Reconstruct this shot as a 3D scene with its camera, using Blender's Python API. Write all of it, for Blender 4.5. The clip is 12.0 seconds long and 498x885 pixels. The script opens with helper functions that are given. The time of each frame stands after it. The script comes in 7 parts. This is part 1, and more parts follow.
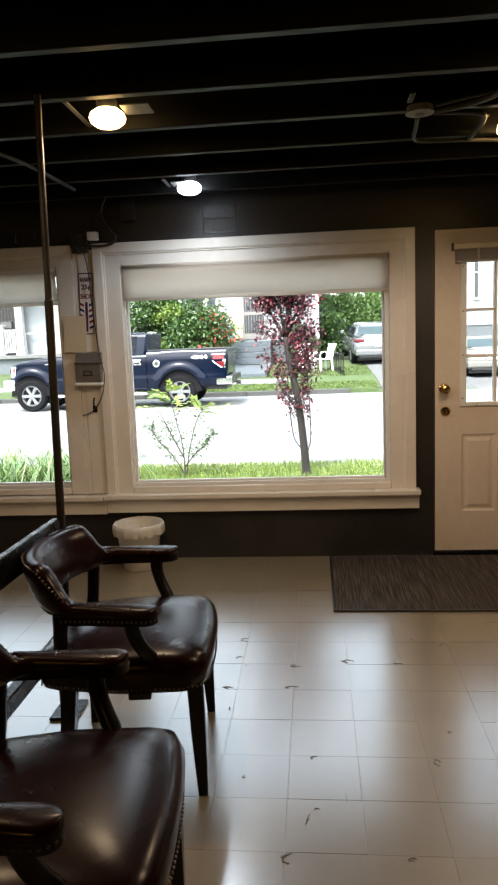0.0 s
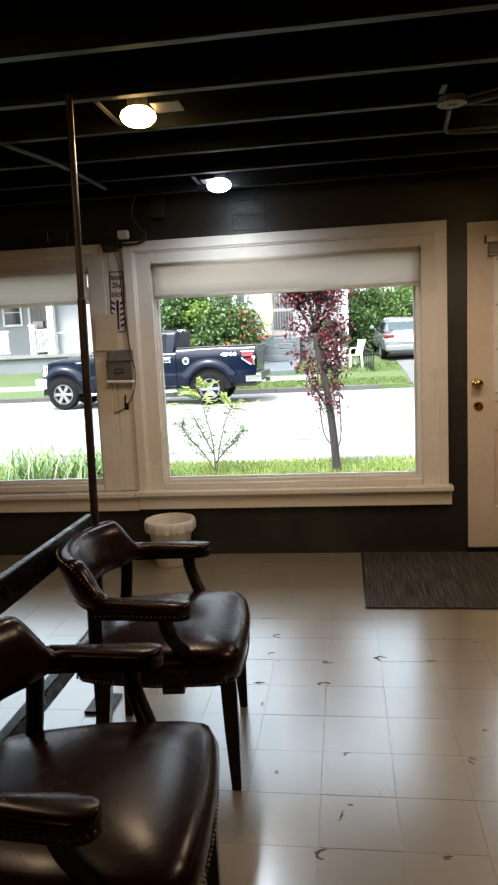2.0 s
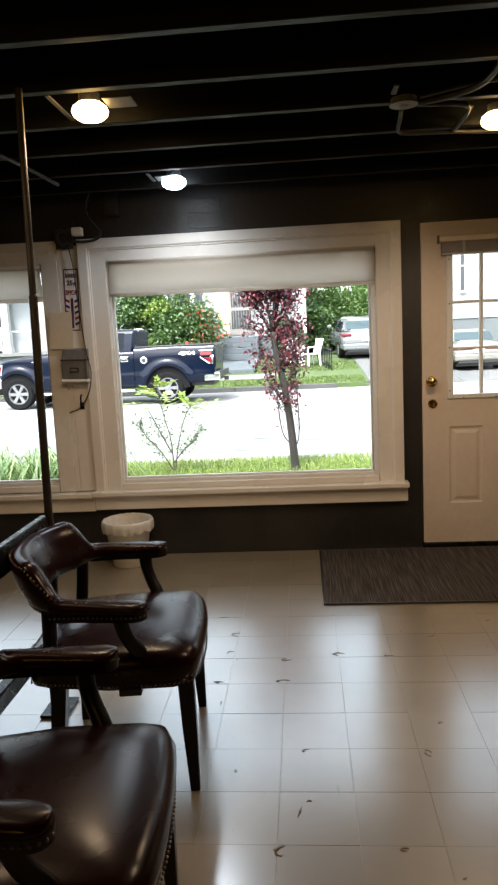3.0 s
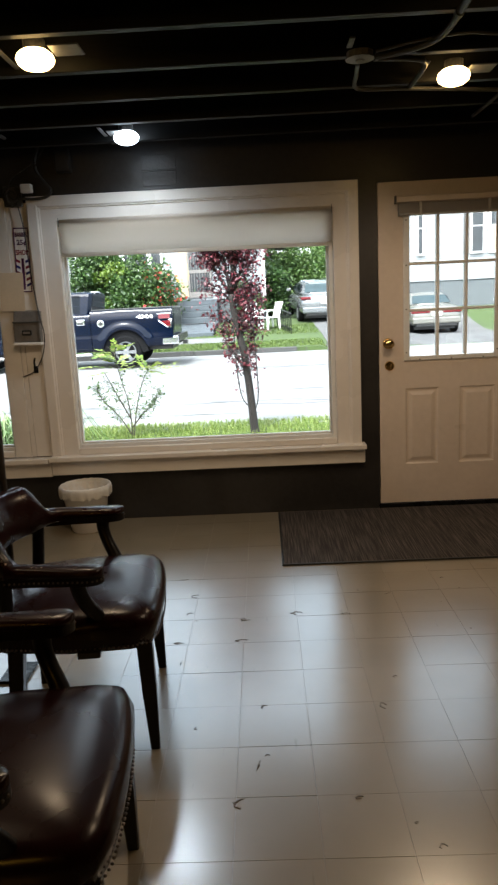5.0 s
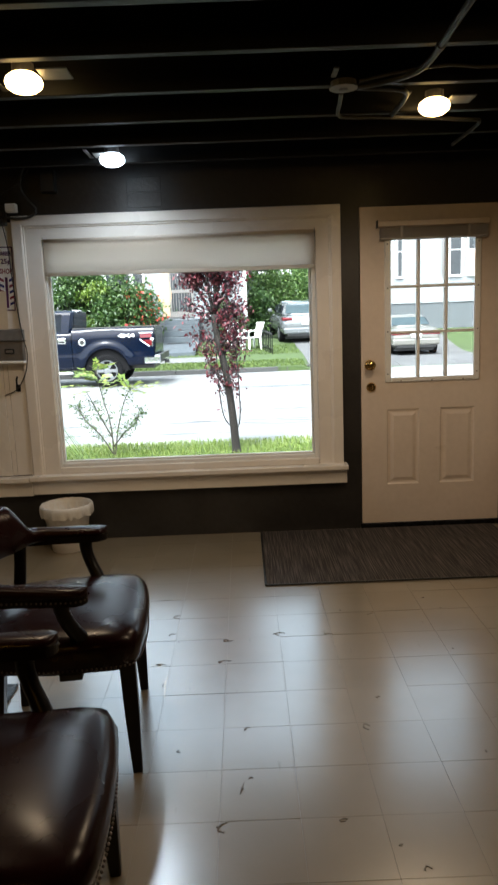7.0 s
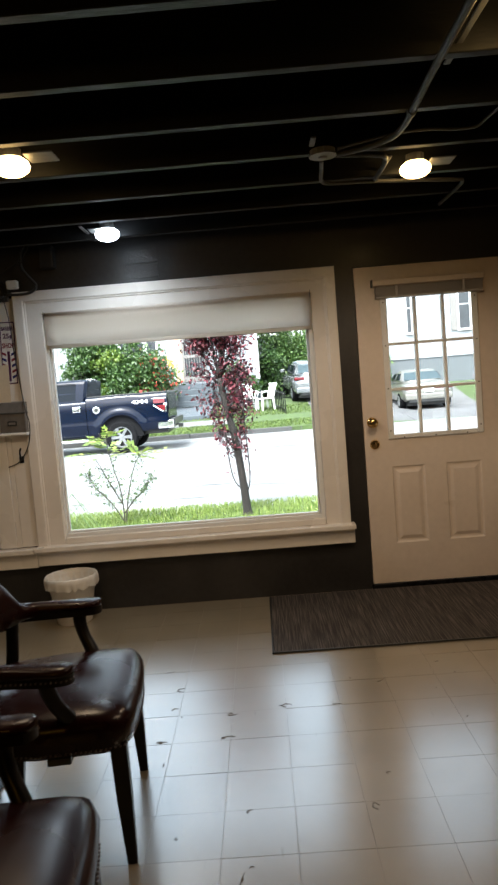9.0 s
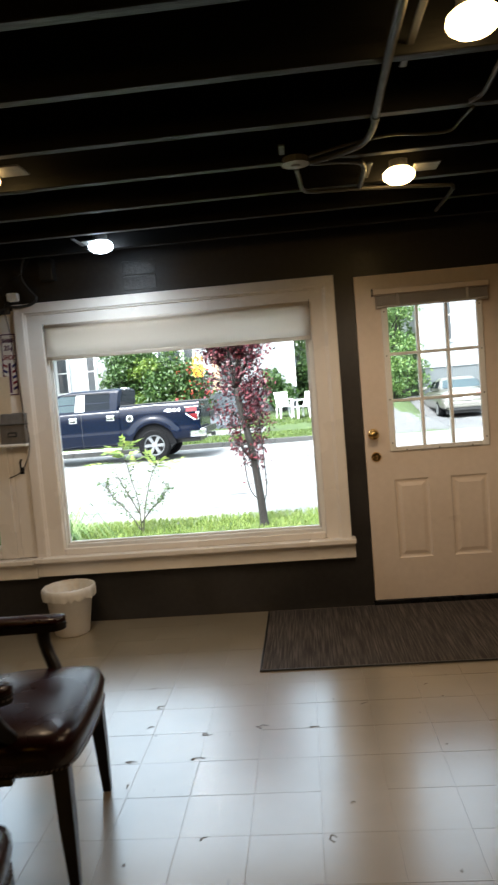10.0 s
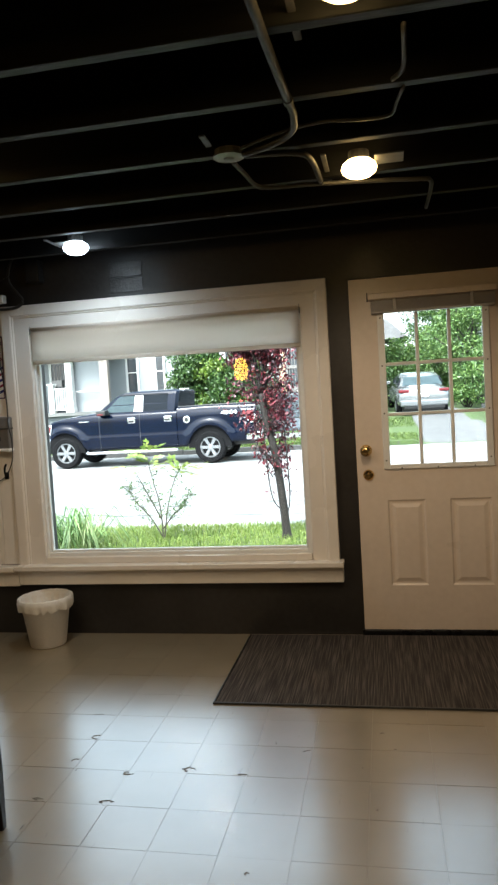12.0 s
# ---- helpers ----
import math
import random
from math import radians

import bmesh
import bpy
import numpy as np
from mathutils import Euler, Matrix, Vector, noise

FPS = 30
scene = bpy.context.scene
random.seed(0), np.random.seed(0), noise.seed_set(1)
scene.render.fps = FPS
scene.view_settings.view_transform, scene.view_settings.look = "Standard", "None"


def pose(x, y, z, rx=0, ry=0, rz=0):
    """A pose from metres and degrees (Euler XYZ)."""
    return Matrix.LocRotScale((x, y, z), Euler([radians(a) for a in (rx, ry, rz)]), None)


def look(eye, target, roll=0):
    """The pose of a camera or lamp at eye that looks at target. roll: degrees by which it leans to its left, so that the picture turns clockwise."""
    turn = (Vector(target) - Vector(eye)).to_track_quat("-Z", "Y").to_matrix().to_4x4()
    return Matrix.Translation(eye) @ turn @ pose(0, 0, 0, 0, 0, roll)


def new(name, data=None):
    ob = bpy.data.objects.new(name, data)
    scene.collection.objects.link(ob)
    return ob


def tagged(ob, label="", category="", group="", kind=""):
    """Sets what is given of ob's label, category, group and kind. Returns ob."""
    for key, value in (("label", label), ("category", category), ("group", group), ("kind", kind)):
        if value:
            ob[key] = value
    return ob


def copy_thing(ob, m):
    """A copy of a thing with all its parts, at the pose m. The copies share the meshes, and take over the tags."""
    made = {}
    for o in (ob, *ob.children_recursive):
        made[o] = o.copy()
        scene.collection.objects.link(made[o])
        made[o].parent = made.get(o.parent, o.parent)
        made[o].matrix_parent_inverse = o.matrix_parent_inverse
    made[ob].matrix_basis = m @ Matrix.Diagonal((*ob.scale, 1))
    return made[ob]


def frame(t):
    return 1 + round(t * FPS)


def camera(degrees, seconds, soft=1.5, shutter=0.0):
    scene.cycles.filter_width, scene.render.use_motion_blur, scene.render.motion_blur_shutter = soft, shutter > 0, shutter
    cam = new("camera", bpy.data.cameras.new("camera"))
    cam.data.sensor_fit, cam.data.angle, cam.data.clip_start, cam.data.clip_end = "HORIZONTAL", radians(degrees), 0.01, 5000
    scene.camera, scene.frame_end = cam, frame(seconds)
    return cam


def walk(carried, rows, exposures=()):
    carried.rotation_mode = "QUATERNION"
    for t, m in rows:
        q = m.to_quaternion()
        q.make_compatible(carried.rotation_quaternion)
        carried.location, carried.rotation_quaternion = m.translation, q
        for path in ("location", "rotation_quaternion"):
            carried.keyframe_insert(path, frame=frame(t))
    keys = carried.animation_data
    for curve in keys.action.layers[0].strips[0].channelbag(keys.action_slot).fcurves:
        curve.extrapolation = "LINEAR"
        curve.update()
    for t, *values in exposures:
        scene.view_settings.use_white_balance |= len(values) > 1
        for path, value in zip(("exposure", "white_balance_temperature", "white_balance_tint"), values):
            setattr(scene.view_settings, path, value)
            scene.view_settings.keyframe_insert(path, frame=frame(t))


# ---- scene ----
cam = camera(39.1, 12.0, soft=2.3, shutter=0.5)
EXPOSURES = [(0, 3.47, 6400, 9), (3, 3.45, 6400, 9), (5, 3.2, 6200, 7), (7, 3.19, 6100, 6), (9, 3.39, 6150, 7), (10.5, 3.56, 6150, 6), (12, 3.45, 6050, 3)]
PATH = [
    (0, (-0.755, -4.533, 1.419), (-0.946, -2.562, 1.139), -2.2),
    (0.5, (-0.755, -4.536, 1.422), (-0.932, -2.565, 1.134), -2.3),
    (1, (-0.757, -4.538, 1.42), (-0.921, -2.566, 1.129), -2.6),
    (1.5, (-0.764, -4.535, 1.419), (-0.92, -2.566, 1.109), -2.4),
    (2, (-0.763, -4.536, 1.416), (-1.037, -2.575, 1.131), -2.8),
    (2.5, (-0.752, -4.53, 1.415), (-0.959, -2.561, 1.13), -3.0),
    (3, (-0.752, -4.528, 1.412), (-0.912, -2.556, 1.119), -2.8),
    (3.2, (-0.754, -4.529, 1.402), (-0.907, -2.558, 1.103), -3.0),
    (5, (-0.739, -4.518, 1.401), (-0.791, -2.558, 1.003), -2.8),
    (5.5, (-0.736, -4.519, 1.412), (-0.74, -2.558, 1.022), -2.8),
    (6, (-0.752, -4.528, 1.406), (-0.767, -2.561, 1.044), -1.8),
    (6.5, (-0.755, -4.532, 1.408), (-0.747, -2.567, 1.036), -2.1),
    (7, (-0.753, -4.529, 1.407), (-0.747, -2.559, 1.061), -2.2),
    (7.2, (-0.752, -4.517, 1.413), (-0.772, -2.54, 1.112), -2.6),
    (8.8, (-0.682, -4.506, 1.424), (-0.726, -2.516, 1.229), -4.6),
    (9, (-0.653, -4.491, 1.411), (-0.691, -2.498, 1.238), -4.6),
    (9.5, (-0.502, -4.467, 1.417), (-0.67, -2.48, 1.264), -3.1),
    (10, (-0.369, -4.416, 1.411), (-0.529, -2.427, 1.269), -4.7),
    (10.5, (-0.23, -4.264, 1.42), (-0.277, -2.267, 1.33), -4.5),
    (11, (-0.101, -4.176, 1.429), (-0.16, -2.179, 1.34), -5.5),
    (11.5, (0.063, -4.105, 1.412), (-0.261, -2.138, 1.26), -3.4),
    (12, (0.171, -4.092, 1.424), (-0.212, -2.133, 1.3), -3.4),
]
walk(cam, [(t, look(eye, target, roll)) for t, eye, target, roll in PATH], exposures=EXPOSURES)

# ---- daylight: overcast sky with a wide, weak sun ----
SUN_EL, SUN_ROT = radians(58), radians(200)
world = bpy.data.worlds.new("overcast_sky")
scene.world = world
world.use_nodes = True
wn = world.node_tree
wn.nodes.clear()
w_out = wn.nodes.new("ShaderNodeOutputWorld")
w_bg = wn.nodes.new("ShaderNodeBackground")
w_sky = wn.nodes.new("ShaderNodeTexSky")
w_sky.sky_type = "NISHITA"
w_sky.sun_disc = False
w_sky.sun_elevation, w_sky.sun_rotation = SUN_EL, SUN_ROT
w_sky.dust_density, w_sky.air_density = 4.0, 1.0
w_hsv = wn.nodes.new("ShaderNodeHueSaturation")
w_hsv.inputs["Saturation"].default_value, w_hsv.inputs["Hue"].default_value = 0.45, 0.472
w_bg.inputs["Strength"].default_value = 0.115
wn.links.new(w_sky.outputs[0], w_hsv.inputs["Color"])
wn.links.new(w_hsv.outputs[0], w_bg.inputs["Color"])
wn.links.new(w_bg.outputs[0], w_out.inputs["Surface"])

sun_data = bpy.data.lights.new("sun", "SUN")
sun_data.energy, sun_data.angle, sun_data.color = 1.0, radians(15), (0.98, 1.0, 0.95)
sun = new("sun", sun_data)
sun.matrix_world = look((6, -20, 30), (6 - 0.35 * math.cos(SUN_EL) * -1, -20 + 0.94 * math.cos(SUN_EL), 30 - math.sin(SUN_EL)))

# ---- materials ----
def nodes_of(name):
    m = bpy.data.materials.new(name)
    m.use_nodes = True
    nt = m.node_tree
    return m, nt, nt.nodes["Principled BSDF"]


def mat(name, col, rough=0.5, metal=0.0, var=0.12, scale=6.0, bump=0.08, bscale=80.0, spec=0.5, dirt=None, coat=0.0, rvar=0.1, stretch=(1, 1, 1), rand=0.0, sub=0.0):
    """A surface with two scales of colour change, uneven gloss and fine relief."""
    m, nt, b = nodes_of(name)
    N, L = nt.nodes.new, nt.links.new
    tc = N("ShaderNodeTexCoord")
    mp = N("ShaderNodeMapping")
    mp.inputs["Scale"].default_value = stretch
    L(tc.outputs["Object"], mp.inputs["Vector"])
    n1, n2 = N("ShaderNodeTexNoise"), N("ShaderNodeTexNoise")
    n1.inputs["Scale"].default_value, n2.inputs["Scale"].default_value = scale, scale * 9
    n1.inputs["Detail"].default_value, n2.inputs["Detail"].default_value = 5, 4
    for n in (n1, n2):
        L(mp.outputs[0], n.inputs["Vector"])
    add = N("ShaderNodeMath")
    add.operation = "ADD"
    L(n1.outputs[0], add.inputs[0])
    L(n2.outputs[0], add.inputs[1])
    last = add
    if rand:
        oi = N("ShaderNodeObjectInfo")
        ml = N("ShaderNodeMath")
        ml.operation = "MULTIPLY_ADD"
        ml.inputs[1].default_value = rand
        L(oi.outputs["Random"], ml.inputs[0])
        L(add.outputs[0], ml.inputs[2])
        last = ml
    ramp = N("ShaderNodeValToRGB")
    half = N("ShaderNodeMath")
    half.operation = "MULTIPLY"
    half.inputs[1].default_value = 0.5
    L(last.outputs[0], half.inputs[0])
    L(half.outputs[0], ramp.inputs[0])
    dk = dirt if dirt else tuple(c * (1 - var) for c in col)
    lt = tuple(min(1, c * (1 + var)) for c in col)
    ramp.color_ramp.elements[0].position, ramp.color_ramp.elements[0].color = 0.34, (*dk, 1)
    ramp.color_ramp.elements[1].position, ramp.color_ramp.elements[1].color = 0.66, (*lt, 1)
    L(ramp.outputs[0], b.inputs["Base Color"])
    mr = N("ShaderNodeMapRange")
    mr.inputs["From Min"].default_value, mr.inputs["From Max"].default_value = 0.3, 0.7
    mr.inputs["To Min"].default_value, mr.inputs["To Max"].default_value = max(0.03, rough - rvar), min(1, rough + rvar)
    L(n1.outputs[0], mr.inputs[0])
    L(mr.outputs[0], b.inputs["Roughness"])
    b.inputs["Metallic"].default_value = metal
    b.inputs["Specular IOR Level"].default_value = spec
    b.inputs["Coat Weight"].default_value = coat
    b.inputs["Subsurface Weight"].default_value = sub
    if bump:
        n3 = N("ShaderNodeTexNoise")
        n3.inputs["Scale"].default_value, n3.inputs["Detail"].default_value = bscale, 4
        L(mp.outputs[0], n3.inputs["Vector"])
        bp = N("ShaderNodeBump")
        bp.inputs["Strength"].default_value, bp.inputs["Distance"].default_value = bump, 0.004
        L(n3.outputs[0], bp.inputs["Height"])
        L(bp.outputs[0], b.inputs["Normal"])
    return m


def glass(name, tint=(1, 1, 1), ior=1.45, rough=0.0):
    m, nt, b = nodes_of(name)
    nt.nodes.remove(b)
    N, L = nt.nodes.new, nt.links.new
    t, g, f, mx = N("ShaderNodeBsdfTransparent"), N("ShaderNodeBsdfGlossy"), N("ShaderNodeFresnel"), N("ShaderNodeMixShader")
    t.inputs[0].default_value = (*tint, 1)
    g.inputs["Roughness"].default_value = rough
    f.inputs[0].default_value = ior
    L(f.outputs[0], mx.inputs[0])
    L(t.outputs[0], mx.inputs[1])
    L(g.outputs[0], mx.inputs[2])
    L(mx.outputs[0], nt.nodes["Material Output"].inputs["Surface"])
    return m


def glow(name, col, power):
    m, nt, b = nodes_of(name)
    b.inputs["Base Color"].default_value = (*col, 1)
    b.inputs["Emission Color"].default_value = (*col, 1)
    b.inputs["Emission Strength"].default_value = power
    return m


def leaf_mat(name, cols, rough=0.45, trans=0.25):
    """Leaves: colour by leaf, some light passing through."""
    m, nt, b = nodes_of(name)
    N, L = nt.nodes.new, nt.links.new
    g = N("ShaderNodeNewGeometry")
    ramp = N("ShaderNodeValToRGB")
    els = ramp.color_ramp.elements
    while len(els) < len(cols):
        els.new(0.5)
    for i, c in enumerate(cols):
        els[i].position, els[i].color = i / (len(cols) - 1), (*c, 1)
    L(g.outputs["Random Per Island"], ramp.inputs[0])
    L(ramp.outputs[0], b.inputs["Base Color"])
    b.inputs["Roughness"].default_value = rough
    tr, mx = N("ShaderNodeBsdfTranslucent"), N("ShaderNodeMixShader")
    L(ramp.outputs[0], tr.inputs[0])
    mx.inputs[0].default_value = trans
    L(b.outputs[0], mx.inputs[1])
    L(tr.outputs[0], mx.inputs[2])
    L(mx.outputs[0], nt.nodes["Material Output"].inputs["Surface"])
    return m


WALL = mat("charcoal_wall_paint", (0.023, 0.0212, 0.0205), 0.45, var=0.25, scale=3, bump=0.35, bscale=35, rvar=0.12)
BLOCK = mat("painted_block", (0.0215, 0.0205, 0.0205), 0.36, var=0.2, scale=9, bump=0.7, bscale=60)
JOIST = mat("black_painted_timber", (0.0034, 0.0034, 0.0036), 0.5, spec=0.24, var=0.3, scale=5, bump=0.3, stretch=(0.2, 1, 1))
WHITE = mat("cream_white_trim_paint", (0.78, 0.73, 0.67), 0.28, var=0.02, scale=1.5, bump=0.04, bscale=25, dirt=(0.75, 0.695, 0.63))
DOORW = mat("cream_door_paint", (0.70, 0.60, 0.51), 0.36, var=0.03, scale=3, bump=0.05, bscale=50, dirt=(0.66, 0.56, 0.47))
SASH = mat("white_vinyl_sash", (0.78, 0.77, 0.74), 0.35, var=0.04, scale=6, bump=0.03)
FABRIC = leaf_mat("cream_blind_fabric", [(0.84, 0.775, 0.70), (0.88, 0.815, 0.74)], 0.8, 0.6)
GREYBLIND = mat("grey_mini_blind", (0.42, 0.39, 0.37), 0.45, var=0.08, scale=20, bump=0.02)
BRASS = mat("polished_brass", (0.75, 0.5, 0.2), 0.2, metal=1, var=0.1, scale=30, bump=0.02)
STEEL = mat("galvanised_steel", (0.085, 0.083, 0.08), 0.5, metal=0.3, var=0.15, scale=25, bump=0.08)
BOXSTEEL = mat("pale_zinc_plate", (0.17, 0.165, 0.155), 0.4, metal=0.3, var=0.2, scale=30, bump=0.08)
CONDUIT = mat("painted_conduit", (0.032, 0.031, 0.03), 0.5, var=0.2, scale=25, bump=0.05)
CHROME = mat("chrome", (0.75, 0.76, 0.78), 0.14, metal=1, var=0.05, scale=20, bump=0.0)
LEATHER = mat("oxblood_leather", (0.0115, 0.0016, 0.0012), 0.27, var=0.3, scale=5, bump=0.03, bscale=22, rvar=0.03, spec=0.22)
DARKWOOD = mat("dark_stained_wood", (0.005, 0.0034, 0.003), 0.36, var=0.3, spec=0.3, scale=12, bump=0.08, stretch=(1, 1, 0.2))
NAIL = mat("antique_brass_nail", (0.2, 0.16, 0.13), 0.4, metal=1, var=0.2, scale=60, bump=0)
BLACKSTEEL = mat("black_painted_steel", (0.006, 0.006, 0.0065), 0.3, spec=0.2, var=0.3, scale=20, bump=0.06)
POLEMAT = mat("dark_bronze_pole", (0.05, 0.042, 0.036), 0.4, metal=0.4, var=0.25, scale=12, bump=0.05)
BINMAT = mat("white_plastic_bin", (0.72, 0.68, 0.62), 0.4, var=0.05, scale=10, bump=0.02)
LINER = mat("thin_bin_liner", (0.74, 0.72, 0.68), 0.35, var=0.06, scale=20, bump=0.5, bscale=30)
GROUT = mat("tile_joint", (0.27, 0.235, 0.18), 0.4, var=0.35, scale=3, bump=0.1)
CHIPMAT = mat("bare_worn_floor", (0.13, 0.11, 0.085), 0.8, var=0.4, scale=60, bump=0.5)
WOODTOP = mat("oak_worktop", (0.30, 0.16, 0.075), 0.4, var=0.25, scale=5, bump=0.08, stretch=(6, 0.6, 6), dirt=(0.2, 0.1, 0.045))
PINE = mat("pale_pine", (0.45, 0.30, 0.16), 0.5, var=0.2, scale=5, bump=0.08, stretch=(5, 0.7, 5))
BLACKPLASTIC = mat("black_plastic", (0.015, 0.015, 0.015), 0.4, var=0.2, scale=30, bump=0.05)
PAPER = mat("white_paper", (0.78, 0.77, 0.74), 0.7, var=0.03, scale=10, bump=0.05)
CARD = mat("cream_card", (0.66, 0.55, 0.40), 0.7, var=0.05, scale=8, bump=0.08)
GREYMETAL = mat("grey_hammered_metal", (0.17, 0.16, 0.15), 0.45, metal=0.3, var=0.2, scale=30, bump=0.15)
INKP = mat("purple_print", (0.075, 0.008, 0.075), 0.5, var=0.1, scale=30, bump=0)
INKR = mat("red_print", (0.22, 0.008, 0.03), 0.5, var=0.1, scale=30, bump=0)
INKB = mat("blue_print", (0.012, 0.014, 0.15), 0.5, var=0.1, scale=30, bump=0)
TUB = mat("frosted_plastic_tub", (0.55, 0.58, 0.62), 0.3, var=0.08, scale=10, bump=0.03)
BLUETUB = mat("blue_plastic_tub", (0.16, 0.20, 0.40), 0.3, var=0.1, scale=8, bump=0.03)
TUBLID = mat("blue_grey_tub_lid", (0.28, 0.32, 0.40), 0.3, var=0.1, scale=8, bump=0.03)
TEAL = mat("teal_bottle", (0.05, 0.35, 0.28), 0.3, var=0.1, scale=10, bump=0)
PLANTG = leaf_mat("pot_plant_leaves", [(0.02, 0.05, 0.012), (0.04, 0.09, 0.02), (0.06, 0.12, 0.03)])
WARM = glow("warm_bulb", (1.0, 0.62, 0.22), 2.1)
COOL = glow("cool_bulb", (0.80, 0.90, 1.0), 2.2)
PANE = glass("window_pane", (0.97, 0.98, 0.98))
# cabinet pane: see-through, with a pale grey-green surface mixed in at 0.32
CABGLASS, cg_nt, cg_b = nodes_of("pale_cabinet_pane")
cg_b.inputs["Base Color"].default_value = (0.64, 0.68, 0.64, 1)
cg_b.inputs["Roughness"].default_value = 0.35
cg_t, cg_m = cg_nt.nodes.new("ShaderNodeBsdfTransparent"), cg_nt.nodes.new("ShaderNodeMixShader")
cg_m.inputs[0].default_value = 0.32
cg_nt.links.new(cg_t.outputs[0], cg_m.inputs[1])
cg_nt.links.new(cg_b.outputs[0], cg_m.inputs[2])
cg_nt.links.new(cg_m.outputs[0], cg_nt.nodes["Material Output"].inputs["Surface"])


def floor_mat(name):
    """Painted vinyl tile: grey-beige, scuffed, with streaked gloss and worn dark marks."""
    m, nt, b = nodes_of(name)
    N, L = nt.nodes.new, nt.links.new
    geo, oi = N("ShaderNodeNewGeometry"), N("ShaderNodeObjectInfo")
    big, mid, fine = N("ShaderNodeTexNoise"), N("ShaderNodeTexNoise"), N("ShaderNodeTexNoise")
    for n, s in ((big, 1.6), (mid, 2.5), (fine, 120)):
        n.inputs["Scale"].default_value, n.inputs["Detail"].default_value = s, (1 if n == mid else 6)
        L(geo.outputs["Position"], n.inputs["Vector"])
    ramp = N("ShaderNodeValToRGB")
    e = ramp.color_ramp.elements
    e[0].position, e[0].color = 0.25, (0.22, 0.178, 0.115, 1)
    e[1].position, e[1].color = 0.75, (0.31, 0.262, 0.185, 1)
    mix = N("ShaderNodeMath")
    mix.operation = "MULTIPLY_ADD"
    mix.inputs[1].default_value = 0.08
    L(oi.outputs["Random"], mix.inputs[0])
    sub = N("ShaderNodeMath")
    sub.operation = "ADD"
    L(big.outputs[0], sub.inputs[0])
    sub.inputs[1].default_value = -0.08
    L(sub.outputs[0], mix.inputs[2])
    L(mix.outputs[0], ramp.inputs[0])
    # dark scuffs, thin and drawn out along the room
    mp = N("ShaderNodeMapping")
    mp.inputs["Scale"].default_value = (9, 2.2, 1)
    mp.inputs["Rotation"].default_value = (0, 0, 0.5)
    L(geo.outputs["Position"], mp.inputs["Vector"])
    scuff = N("ShaderNodeTexNoise")
    scuff.inputs["Scale"].default_value, scuff.inputs["Detail"].default_value = 3.0, 8
    L(mp.outputs[0], scuff.inputs["Vector"])
    sr = N("ShaderNodeValToRGB")
    sr.color_ramp.elements[0].position, sr.color_ramp.elements[0].color = 0.68, (1, 1, 1, 1)
    sr.color_ramp.elements[1].position, sr.color_ramp.elements[1].color = 0.80, (0.62, 0.58, 0.52, 1)
    L(scuff.outputs[0], sr.inputs[0])
    mul = N("ShaderNodeMix")
    mul.data_type, mul.blend_type = "RGBA", "MULTIPLY"
    mul.inputs[0].default_value = 1.0
    L(ramp.outputs[0], mul.inputs[6])
    L(sr.outputs[0], mul.inputs[7])
    L(mul.outputs[2], b.inputs["Base Color"])
    mr = N("ShaderNodeMapRange")
    mr.inputs["From Min"].default_value, mr.inputs["From Max"].default_value = 0.3, 0.7
    mr.inputs["To Min"].default_value, mr.inputs["To Max"].default_value = 0.34, 0.42
    b.inputs["Specular IOR Level"].default_value = 0.5
    b.inputs["Coat Weight"].default_value, b.inputs["Coat Roughness"].default_value, b.inputs["Coat IOR"].default_value = 1.0, 0.225, 2.4
    L(mid.outputs[0], mr.inputs[0])
    L(mr.outputs[0], b.inputs["Roughness"])
    bp, bp2 = N("ShaderNodeBump"), N("ShaderNodeBump")
    bp.inputs["Strength"].default_value, bp.inputs["Distance"].default_value = 0.3, 0.006
    bp2.inputs["Strength"].default_value, bp2.inputs["Distance"].default_value = 0.06, 0.002
    L(mid.outputs[0], bp.inputs["Height"])
    L(fine.outputs[0], bp2.inputs["Height"])
    L(bp.outputs[0], bp2.inputs["Normal"])
    L(bp2.outputs[0], b.inputs["Normal"])
    return m


def mat_rug(name):
    """Dark brown doormat weave with pale streaks running towards the door."""
    m, nt, b = nodes_of(name)
    N, L = nt.nodes.new, nt.links.new
    geo, mp, n = N("ShaderNodeNewGeometry"), N("ShaderNodeMapping"), N("ShaderNodeTexNoise")
    mp.inputs["Scale"].default_value = (150, 3.5, 1)
    n.inputs["Scale"].default_value, n.inputs["Detail"].default_value = 1.0, 4
    L(geo.outputs["Position"], mp.inputs["Vector"])
    L(mp.outputs[0], n.inputs["Vector"])
    ramp = N("ShaderNodeValToRGB")
    e = ramp.color_ramp.elements
    e[0].position, e[0].color = 0.42, (0.021, 0.015, 0.011, 1)
    e[1].position, e[1].color = 0.76, (0.125, 0.105, 0.088, 1)
    L(n.outputs[0], ramp.inputs[0])
    L(ramp.outputs[0], b.inputs["Base Color"])
    b.inputs["Roughness"].default_value = 0.9
    bp = N("ShaderNodeBump")
    bp.inputs["Strength"].default_value, bp.inputs["Distance"].default_value = 0.5, 0.004
    L(n.outputs[0], bp.inputs["Height"])
    L(bp.outputs[0], b.inputs["Normal"])
    return m


TILE = floor_mat("worn_painted_tile")
RUG = mat_rug("doormat_weave")

